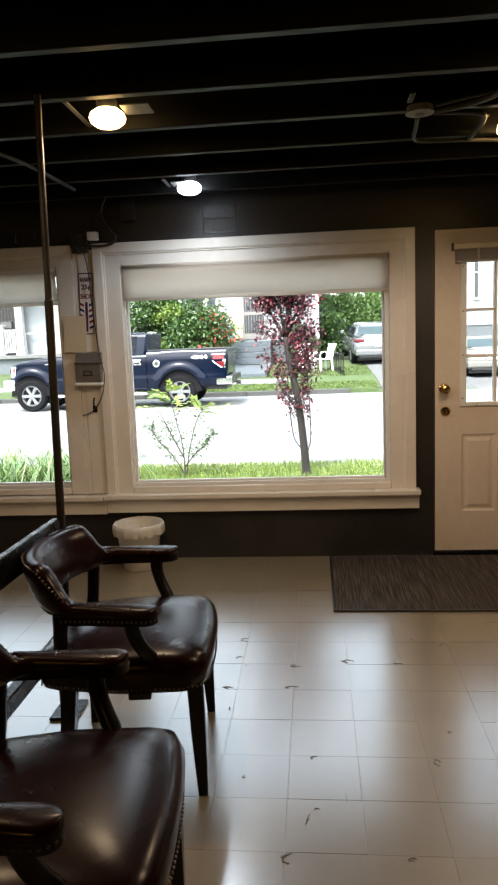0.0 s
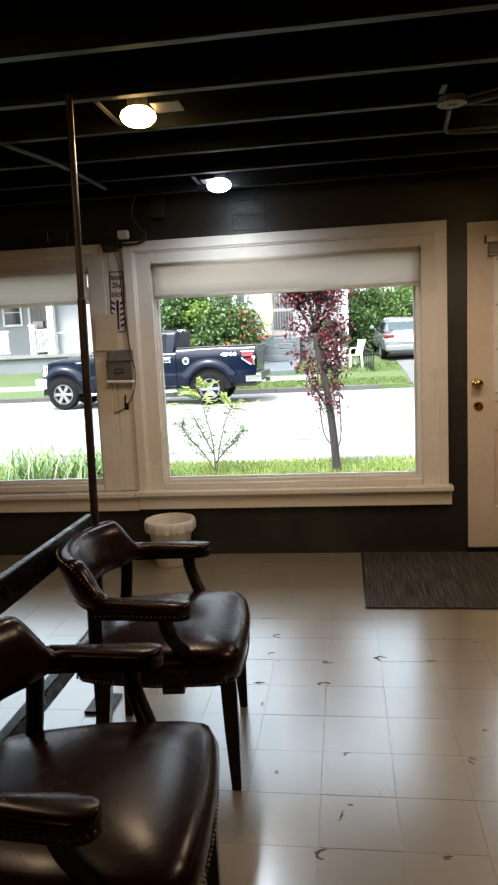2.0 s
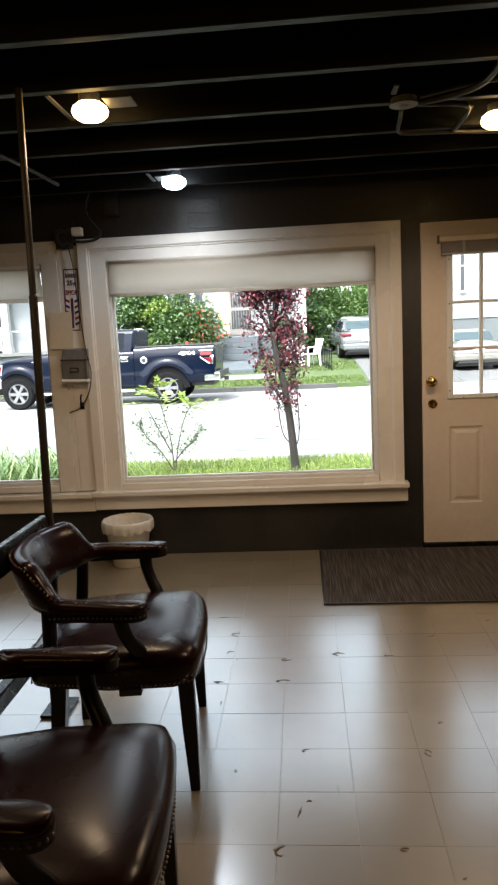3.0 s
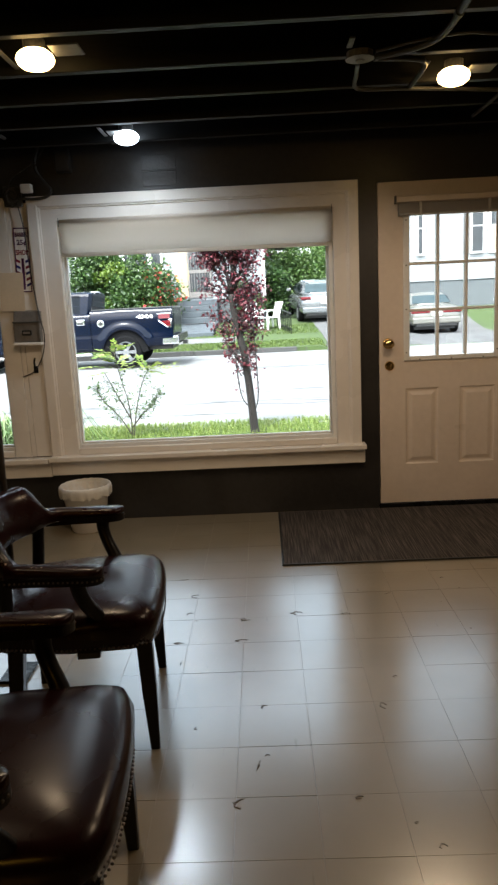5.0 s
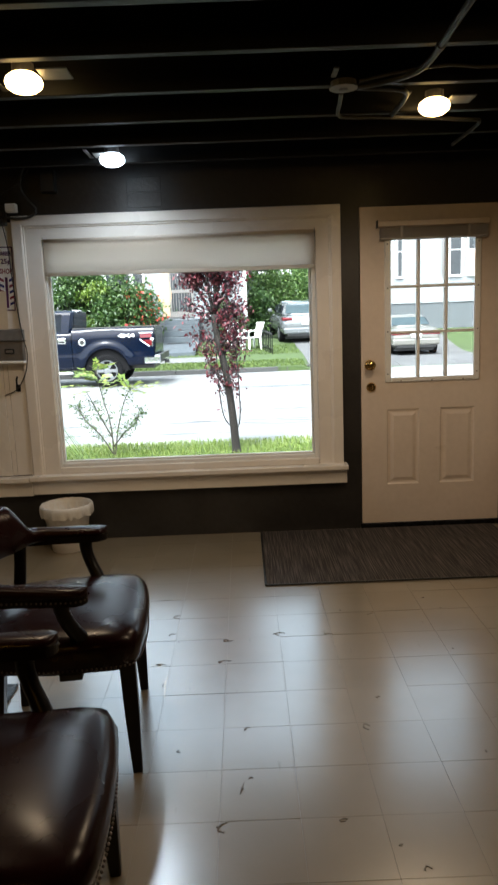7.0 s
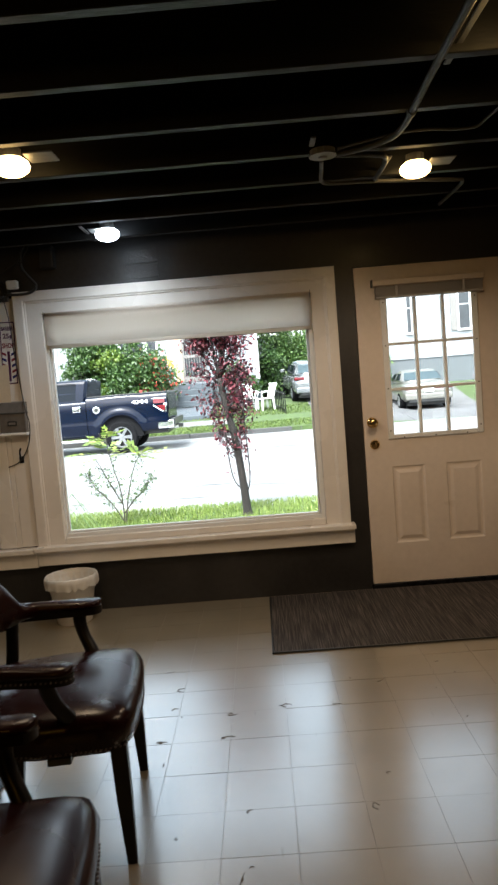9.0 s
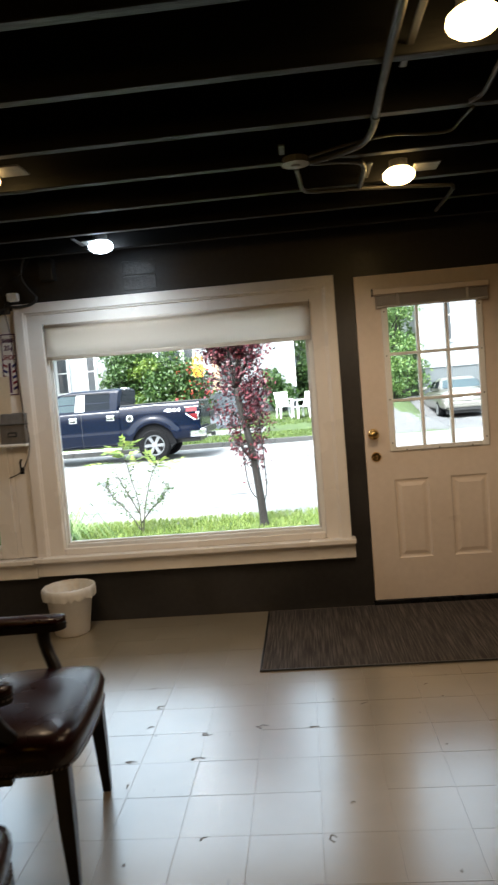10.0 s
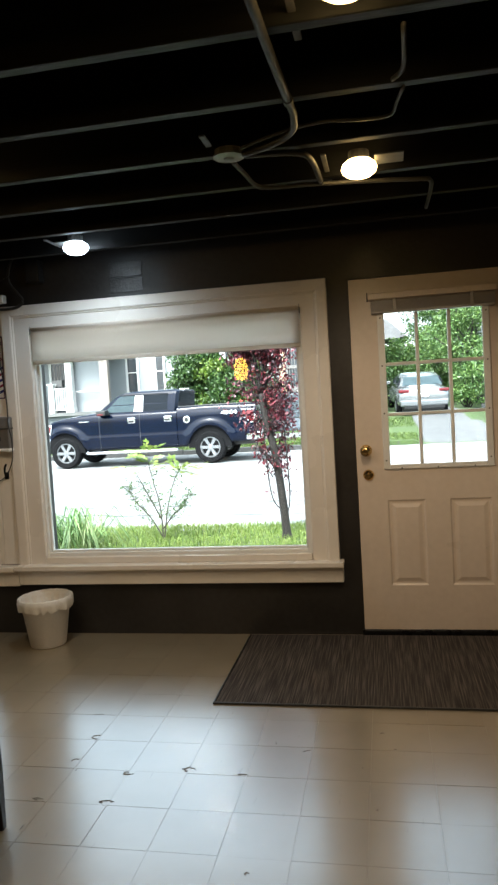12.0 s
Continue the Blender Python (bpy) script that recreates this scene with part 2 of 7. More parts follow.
# ---- mesh helpers ----
def part(name, bm, material, parent=None, label="", smooth=False, recalc=True):
    if recalc:
        bmesh.ops.recalc_face_normals(bm, faces=bm.faces)
    me = bpy.data.meshes.new(name)
    bm.to_mesh(me)
    bm.free()
    me.materials.append(material)
    if smooth:
        me.shade_smooth()
    ob = new(name, me)
    if parent is not None:
        ob.parent = parent
    if label:
        tagged(ob, label)
    return ob


def share(name, me, m, parent=None):
    """Another object on the same mesh, at pose m."""
    ob = new(name, me)
    ob.parent = parent
    ob.matrix_basis = m
    return ob


def empty(name, m=None):
    ob = new(name)
    ob.empty_display_size = 0.1
    if m is not None:
        ob.matrix_basis = m
    return ob


def box(bm, x0, x1, y0, y1, z0, z1, bev=0.0, seg=1):
    r = bmesh.ops.create_cube(bm, size=1.0, matrix=Matrix.LocRotScale(((x0 + x1) / 2, (y0 + y1) / 2, (z0 + z1) / 2), None, (abs(x1 - x0), abs(y1 - y0), abs(z1 - z0))))
    if bev:
        es = list({e for v in r["verts"] for e in v.link_edges})
        bmesh.ops.bevel(bm, geom=es, offset=bev, segments=seg, profile=0.6, affect="EDGES", clamp_overlap=True)
    return bm


def boxes(*specs, bev=0.0, seg=1):
    bm = bmesh.new()
    for s in specs:
        box(bm, *s, bev=bev, seg=seg)
    return bm


def loft(bm, rings, cap=True, closed=False):
    vs = [[bm.verts.new(p) for p in r] for r in rings]
    n = len(vs[0])
    pairs = list(zip(vs, vs[1:])) + ([(vs[-1], vs[0])] if closed else [])
    for a, b in pairs:
        for i in range(n):
            j = (i + 1) % n
            bm.faces.new((a[i], a[j], b[j], b[i]))
    if cap and not closed:
        bm.faces.new(vs[0][::-1])
        bm.faces.new(vs[-1])
    return bm


def smooth_path(pts, k=6):
    """Points on a Catmull-Rom curve through pts."""
    P = [Vector(p) for p in pts]
    P = [2 * P[0] - P[1]] + P + [2 * P[-1] - P[-2]]
    out = []
    for i in range(1, len(P) - 2):
        a, b, c, d = P[i - 1:i + 3]
        for j in range(k):
            t = j / k
            out.append(0.5 * ((2 * b) + (c - a) * t + (2 * a - 5 * b + 4 * c - d) * t * t + (3 * b - a - 3 * c + d) * t ** 3))
    out.append(P[-2])
    return out


def sweep(bm, path, size, n=8, up=(0, 0, 1), power=2.0, cap=True):
    """A tube along a path; size(t) gives its half width and half height; power over 2 squares it off."""
    up = Vector(up)
    rings = []
    L = len(path)
    for i, p in enumerate(path):
        d = (path[min(i + 1, L - 1)] - path[max(i - 1, 0)]).normalized()
        s = d.cross(up)
        if s.length < 1e-4:
            s = d.cross(Vector((1, 0, 0)))
        s.normalize()
        u = s.cross(d).normalized()
        w, h = size(i / (L - 1)) if callable(size) else (size, size)
        ring = []
        for k in range(n):
            a = 2 * math.pi * (k + 0.5) / n
            c, q = math.cos(a), math.sin(a)
            f = (abs(c) ** power + abs(q) ** power) ** (-1 / power)
            ring.append(p + s * (w * c * f) + u * (h * q * f))
        rings.append(ring)
    return loft(bm, rings, cap)


def lathe(bm, profile, n=20, m=None, cap=True):
    """Turn (radius, height) pairs round z."""
    m = m or Matrix()
    rings = [[m @ Vector((r * math.cos(2 * math.pi * k / n), r * math.sin(2 * math.pi * k / n), z)) for k in range(n)] for r, z in profile]
    return loft(bm, rings, cap)


def text_part(name, words, size, m, material, parent, depth=0.001):
    cu = bpy.data.curves.new(name, "FONT")
    cu.body, cu.size, cu.extrude, cu.align_x, cu.align_y, cu.resolution_u = words, size, depth, "CENTER", "CENTER", 2
    cu.offset = size * 0.028
    tmp = bpy.data.objects.new(name, cu)
    me = bpy.data.meshes.new_from_object(tmp)
    bpy.data.objects.remove(tmp)
    me.materials.clear()
    me.materials.append(material)
    ob = new(name, me)
    ob.parent = parent
    ob.matrix_basis = m
    return ob


def sstep(a, b, v):
    t = min(1, max(0, (v - a) / (b - a)))
    return t * t * (3 - 2 * t)


RNG = random.Random(7)

# ---- shell of the room ----
X0, X1, YB, ZC = -5.0, 1.36, -7.6, 2.5      # side walls, back wall, underside of the ceiling deck
W1 = (-2.005, -0.265, 0.46, 1.955)           # right window opening: x, x, z, z
W2 = (-4.10, -2.375, 0.46, 1.955)            # left window opening
DR = (-0.012, 0.917, 0.0, 2.075)             # door opening

wall_n = tagged(part("wall_north", boxes(
    (X0, W2[0], 0, 0.2, 0, ZC), (W2[0], W2[1], 0, 0.2, 0, W2[2]), (W2[0], W2[1], 0, 0.2, W2[3], ZC),
    (W2[1], W1[0], 0, 0.2, 0, ZC), (W1[0], W1[1], 0, 0.2, 0, W1[2]), (W1[0], W1[1], 0, 0.2, W1[3], ZC),
    (W1[1], DR[0], 0, 0.2, 0, ZC), (DR[0], DR[1], 0, 0.2, DR[3], ZC), (DR[1], X1, 0, 0.2, 0, ZC)), WALL),
    "charcoal painted block front wall with window and door openings", "wall", kind="structure")
tagged(part("wall_east", boxes((X1, X1 + 0.2, YB, 0.2, 0, ZC)), WALL), "charcoal painted side wall beside the cabinet", "wall", kind="structure")
tagged(part("wall_west", boxes((X0 - 0.2, X0, YB, 0.2, 0, ZC)), WALL), "charcoal painted side wall of the shop", "wall", kind="structure")
tagged(part("wall_south", boxes((X0 - 0.2, X1 + 0.2, YB - 0.2, YB, 0, ZC)), WALL), "charcoal painted back wall of the shop", "wall", kind="structure")
cbm = boxes((X0 - 0.2, X1 + 0.2, YB - 0.2, 0.2, ZC, ZC + 0.15))
yj = -0.345
while yj > YB:
    box(cbm, X0, X1, yj - 0.02, yj + 0.02, 2.3, ZC, bev=0.003)
    yj -= 0.4035
tagged(part("ceiling", cbm, JOIST), "black painted open joist ceiling", "ceiling", kind="structure")

# ---- windows ----
def casing_profile(bm, a, b, inward, w=0.152):
    """A moulded casing board from a to b on the wall, its width going inward."""
    a, b, q = Vector(a), Vector(b), Vector(inward)
    out = Vector((0, -1, 0))
    if w < 0.12:     # plain board
        prof = [(0.0, 0.0), (0.0, 0.028), (0.003, 0.031), (w - 0.004, 0.030), (w, 0.026), (w, 0.0)]
    else:            # back band with a bead, then a flat face
        prof = [(0.0, 0.0), (0.0, 0.042), (0.004, 0.046), (0.058, 0.046), (0.064, 0.042), (0.066, 0.036), (0.073, 0.036), (0.076, 0.027), (w - 0.005, 0.025), (w, 0.021), (w, 0.0)]
    return a, b, q, out, prof


def casing(bm, a, b, inward, ma, mb, w=0.152):
    """ma, mb: 1 where that end is mitred into the next board."""
    a, b, q, out, prof = casing_profile(bm, a, b, inward, w)
    d = (b - a).normalized()
    loft(bm, [[a + q * u + out * v + d * (u * ma) for u, v in prof], [b + q * u + out * v - d * (u * mb) for u, v in prof]])


def window_unit(name, x0, x1, cas_l, cas_r, wl, wr, label):
    """Fixed pane in a vinyl sash with a moulded casing."""
    win = tagged(empty(name), label, "window", kind="structure")
    zt, zb = 1.935, 0.485
    f = bmesh.new()
    e = 0.034
    # sash: four rails with a stepped inner bead
    for (a0, a1, b0, b1) in ((x0 - 0.03, x0 + e, zb - 0.03, zt + 0.03), (x1 - e, x1 + 0.03, zb - 0.03, zt + 0.03)):
        box(f, a0, a1, 0.0, 0.075, b0, b1, 0.004)
    box(f, x0 + e, x1 - e, 0.001, 0.074, zb - 0.03, zb + e, 0.004)
    box(f, x0 + e, x1 - e, 0.001, 0.074, zt - e, zt + 0.03, 0.004)
    part("window_frame", f, SASH, win)
    bead = bmesh.new()
    for s in ((x0 + e, x0 + e + 0.012, 0.03, 0.06, zb + e, zt - e), (x1 - e - 0.012, x1 - e, 0.03, 0.06, zb + e, zt - e), (x0 + e + 0.012, x1 - e - 0.012, 0.03, 0.06, zb + e, zb + e + 0.012)):
        box(bead, *s, 0.003)
    part("glazing_bead", bead, SASH, win)
    p = part("pane", boxes((x0 + e - 0.004, x1 - e + 0.004, 0.044, 0.048, zb + e - 0.004, zt - e + 0.004)), PANE, win)
    p.visible_shadow = False
    c = bmesh.new()
    ci, co = 2.083, 0.456
    casing(c, (cas_l, 0, co), (cas_l, 0, ci), (1, 0, 0), 0, 0.152 / wl, wl)
    part("casing_side", c, WHITE, win)
    c = bmesh.new()
    casing(c, (cas_r, 0, co), (cas_r, 0, ci), (-1, 0, 0), 0, 0.152 / wr, wr)
    part("casing_side", c, WHITE, win)
    c = bmesh.new()
    casing(c, (cas_l, 0, ci), (cas_r, 0, ci), (0, 0, -1), wl / 0.152, wr / 0.152)
    part("casing_head", c, WHITE, win)
    return win


window_unit("window_1", -2.0, -0.275, -2.152, -0.124, 0.174, 0.156, "large fixed shop window in moulded cream-white casing")
window_unit("window_2", -4.08, -2.380, -4.24, -2.292, 0.152, 0.108, "second shop window in cream-white casing beside the pier")
tagged(part("window_stop_1", boxes((-1.974, -0.284, -0.034, -0.002, 0.456, 0.497), bev=0.004), WHITE), "cream-white stop board under the pane", "trim", kind="structure")
tagged(part("window_stop_2", boxes((-4.085, -2.404, -0.034, -0.002, 0.456, 0.497), bev=0.004), WHITE), "cream-white stop board under the second pane", "trim", kind="structure")
tagged(part("pier_board", boxes((-2.290, -2.262, -0.024, 0, 0.456, 2.05), (-2.2595, -2.1555, -0.022, 0, 0.456, 2.05), bev=0.0015), WHITE), "cream-white flat board between the two windows", "trim", kind="structure")
sill_a = tagged(empty("window_sill_1"), "cream-white window sill and apron board", "sill", kind="structure")
part("sill_board", boxes((-2.165, -0.1, -0.1, 0.0, 0.425, 0.456), bev=0.006, seg=2), WHITE, sill_a)
part("apron", boxes((-2.16, -0.105, -0.052, 0.0, 0.327, 0.425), bev=0.004), WHITE, sill_a)
sill_b = tagged(empty("window_sill_2"), "cream-white window sill slightly lower than its neighbour", "sill", kind="structure")
part("sill_board", boxes((-4.3, -2.17, -0.096, 0.0, 0.418, 0.450), bev=0.006, seg=2), WHITE, sill_b)
part("apron", boxes((-4.3, -2.163, -0.05, 0.0, 0.318, 0.418), bev=0.004), WHITE, sill_b)


def roller_blind(x0, x1, sag, label):
    b = tagged(empty("roller_blind"), label, "blind", "roller blinds")
    bm = bmesh.new()
    # fabric hanging in front of the roll, a little wavy
    nx = 24
    rows = [(1.925, -0.026), (1.90, -0.034), (1.87, -0.032), (1.80, -0.026), (1.735, -0.024)]
    grid = [[bm.verts.new((x0 + (x1 - x0) * i / nx, y + 0.003 * math.sin(i * 0.9 + r), z - sag * (i / nx) * (1 if r > 2 else 0.4))) for i in range(nx + 1)] for r, (z, y) in enumerate(rows)]
    for r in range(len(rows) - 1):
        for i in range(nx):
            bm.faces.new((grid[r][i], grid[r][i + 1], grid[r + 1][i + 1], grid[r + 1][i]))
    geo = bmesh.ops.solidify(bm, geom=bm.faces[:], thickness=0.0015)
    part("fabric", bm, FABRIC, b, smooth=True)
    bm = bmesh.new()
    loft(bm, [[(x, -0.010 + 0.020 * math.cos(a), 1.93 + 0.020 * math.sin(a)) for a in [2 * math.pi * k / 14 for k in range(14)]] for x in (x0 + 0.004, x1 - 0.004)])
    part("roll", bm, FABRIC, b, smooth=True)
    bm = bmesh.new()
    loft(bm, [[(x, -0.024 + 0.006 * math.cos(a), 1.727 + 0.013 * math.sin(a) - (sag if x > x0 + 0.1 else 0)) for a in [2 * math.pi * k / 10 for k in range(10)]] for x in (x0 + 0.002, x1 - 0.002)])
    part("bottom_bar", bm, FABRIC, b, smooth=True)
    for x in (x0 - 0.004, x1 + 0.001):
        part("bracket", boxes((x, x + 0.003, -0.032, -0.001, 1.90, 1.952), bev=0.001), GREYMETAL, b, "small dark end bracket")
    return b


roller_blind(-1.966, -0.287, 0.008, "cream roller blind rolled almost fully up in the window")
roller_blind(-4.05, -2.405, 0.004, "cream roller blind rolled up in the second window")

# ---- door ----
def door_slab():
    d = tagged(empty("door_1"), "closed cream front door with a nine-pane glass light", "door", kind="structure")
    x0, x1, z0, z1 = 0.0, 0.905, 0.035, 2.063
    gx0, gx1, gz0, gz1 = 0.165, 0.748, 0.975, 1.885
    yf, yb = -0.006, 0.038
    panels = [(0.165, 0.378), (0.512, 0.74)]
    pz0, pz1 = 0.295, 0.795
    bm = boxes((x0, gx0, yf, yb, z0, z1), (gx1, x1, yf, yb, z0, z1), (gx0, gx1, yf, yb, gz1, z1),
               (gx0, gx1, yf, yb, pz1, gz0), (gx0, gx1, yf, yb, z0, pz0), (panels[0][1], panels[1][0], yf, yb, pz0, pz1), (panels[1][1], gx1, yf, yb, pz0, pz1))
    part("slab", bm, DOORW, d)
    for a, b in panels:
        bm = bmesh.new()
        rings = []
        for inset, y in ((0, yf), (0.010, yf + 0.008), (0.022, yf + 0.009), (0.045, yf + 0.001), (0.05, yf + 0.001)):
            rings.append([(a + inset, y, pz0 + inset), (b - inset, y, pz0 + inset), (b - inset, y, pz1 - inset), (a + inset, y, pz1 - inset)])
        rings = [[(a, yb, pz0), (b, yb, pz0), (b, yb, pz1), (a, yb, pz1)]] + rings
        loft(bm, rings)
        part("panel", bm, DOORW, d)
    # frame of the glass light, proud of the slab
    fr = 0.026
    bm = boxes((gx0 - 0.012, gx0 + fr, -0.02, -0.0055, gz0 - 0.002, gz1 + 0.012), (gx1 - fr, gx1 + 0.012, -0.02, -0.0055, gz0 - 0.002, gz1 + 0.012),
               (gx0 + fr, gx1 - fr, -0.0195, -0.0055, gz0 - 0.002, gz0 + fr), (gx0 + fr, gx1 - fr, -0.0195, -0.0055, gz1 - fr, gz1 + 0.012), bev=0.004)
    part("light_frame", bm, SASH, d)
    sx, sz = (gx1 - gx0 - 2 * fr) / 3, (gz1 - gz0 - 2 * fr) / 3
    for k in (1, 2):
        x = gx0 + fr + sx * k
        part("muntin", boxes((x - 0.009, x + 0.009, -0.014, 0.03, gz0 + fr, gz1 - fr), bev=0.003), SASH, d)
        z = gz0 + fr + sz * k
        part("muntin", boxes((gx0 + fr, gx1 - fr, -0.0125, 0.028, z - 0.009, z + 0.009), bev=0.003), SASH, d)
    for i in range(3):
        for j in range(3):
            p = part("pane", boxes((gx0 + fr + sx * i, gx0 + fr + sx * (i + 1), 0.008, 0.012, gz0 + fr + sz * j, gz0 + fr + sz * (j + 1))), PANE, d)
            p.visible_shadow = False
    scr = bmesh.new()
    for x in (gx0 + 0.005, gx1 - 0.005):
        for k in range(4):
            lathe(scr, [(0.005, 0), (0.004, 0.002)], 8, pose(x, -0.02, gz0 + 0.05 + k * 0.27, 90))
    for k in range(3):
        lathe(scr, [(0.005, 0), (0.004, 0.002)], 8, pose(gx0 + 0.09 + k * 0.2, -0.02, gz0 + 0.004, 90))
    part("screw_caps", scr, GREYMETAL, d)
    # knob and bolt
    k = bmesh.new()
    m = pose(0.056, yf, 1.087, 90)
    lathe(k, [(0.034, 0), (0.034, 0.004), (0.028, 0.009), (0.012, 0.012), (0.011, 0.03), (0.02, 0.036), (0.029, 0.048), (0.03, 0.058), (0.024, 0.067), (0.01, 0.07)], 24, m)
    part("door_knob", k, BRASS, d, "round polished brass knob", smooth=True)
    k = bmesh.new()
    m = pose(0.064, yf, 0.945, 90)
    lathe(k, [(0.031, 0), (0.031, 0.006), (0.026, 0.013), (0.008, 0.014)], 24, m)
    box(k, 0.059, 0.069, -0.038, -0.018, 0.93, 0.96, 0.003)
    part("deadbolt", k, BRASS, d, "dull brass thumb-turn bolt")
    part("door_stop", boxes((DR[0] + 0.008, 0.02, 0.04, 0.06, 0.032, DR[3] - 0.008), (0.885, DR[1] - 0.008, 0.04, 0.06, 0.032, DR[3] - 0.008), (0.02, 0.885, 0.041, 0.06, 2.045, DR[3] - 0.008)), WALL, d)
    part("threshold", boxes((DR[0], DR[1], -0.02, 0.19, 0.0, 0.032), bev=0.004), BLACKSTEEL, d)
    part("jamb", boxes((DR[0], DR[0] + 0.008, 0.0, 0.19, 0.032, DR[3]), (DR[1] - 0.008, DR[1], 0.0, 0.19, 0.032, DR[3]), (DR[0] + 0.008, DR[1] - 0.008, 0.001, 0.19, DR[3] - 0.008, DR[3])), WALL, d)
    return d


door_slab()

mb = tagged(empty("mini_blind"), "slim grey mini blind pulled fully up at the door glass", "blind")
part("headrail", boxes((0.106, 0.80, -0.052, -0.012, 1.936, 1.972), bev=0.004), DOORW, mb)
sl0 = part("slat", boxes((0.122, 0.79, -0.05, -0.014, 1.872, 1.8745)), GREYBLIND, mb)
for k in range(1, 13):
    share("slat", sl0.data, pose(RNG.uniform(-0.002, 0.002), RNG.uniform(-0.001, 0.001), k * 0.0046), mb)
part("bottom_rail", boxes((0.122, 0.79, -0.052, -0.012, 1.858, 1.871), bev=0.003), GREYBLIND, mb)
for x in (0.245, 0.66):
    part("ladder_cord", boxes((x, x + 0.016, -0.0535, -0.051, 1.856, 1.936)), GREYBLIND, mb)
part("end_cap", boxes((0.1, 0.106, -0.054, -0.01, 1.932, 1.976)), BLACKPLASTIC, mb)

# ---- doormat ----
dm = tagged(empty("doormat"), "dark brown streaked doormat lying before the front door", "mat")
part("weave", boxes((-0.675, 0.845, -0.965, -0.03, 0.001, 0.009), bev=0.002), RUG, dm)
part("border", boxes((-0.686, 0.856, -0.977, -0.966, 0.001, 0.010), (-0.686, -0.676, -0.966, -0.028, 0.001, 0.010), (0.846, 0.856, -0.966, -0.028, 0.001, 0.010), bev=0.002), BLACKPLASTIC, dm, "thin black rubber edge")

# stand-in strip for a pale smear that reads as a reflecting metal plate
sc = tagged(empty("trim_scrap", pose(-0.16, -0.045, 0, 0, 0, 2)), "grey metal strip standing in for a pale reflecting plate at the wall", "trim")
part("strip", boxes((-0.1, 0.1, -0.018, 0.018, 0.0, 0.008), bev=0.003), GREYMETAL, sc)

# ---- waste bin ----
wb = tagged(empty("waste_bin", pose(-1.915, -0.195, 0)), "white plastic waste bin with a crumpled liner", "waste bin")
bm = bmesh.new()
lathe(bm, [(0.102, 0.0), (0.107, 0.004), (0.146, 0.268), (0.156, 0.273), (0.158, 0.290), (0.152, 0.293), (0.142, 0.27), (0.102, 0.01)], 32)
part("bucket", bm, BINMAT, wb, smooth=True)
bm = bmesh.new()
rings = []
for r, z, a in ((0.128, 0.2, 0.003), (0.146, 0.285, 0.002), (0.156, 0.301, 0.003), (0.164, 0.294, 0.003), (0.167, 0.272, 0.004), (0.163, 0.247, 0.010), (0.159, 0.232, 0.016)):
    rings.append([((r + a * math.sin(k * 1.7) + 0.5 * a * math.sin(k * 4.1)) * math.cos(2 * math.pi * k / 48), (min(r, 0.2) + a * math.sin(k * 2.3)) * math.sin(2 * math.pi * k / 48), z + 0.5 * a * math.sin(k * 2.9 + r * 30)) for k in range(48)])
loft(bm, rings, cap=False)
part("liner", bm, LINER, wb, "crumpled white plastic bag", smooth=True)

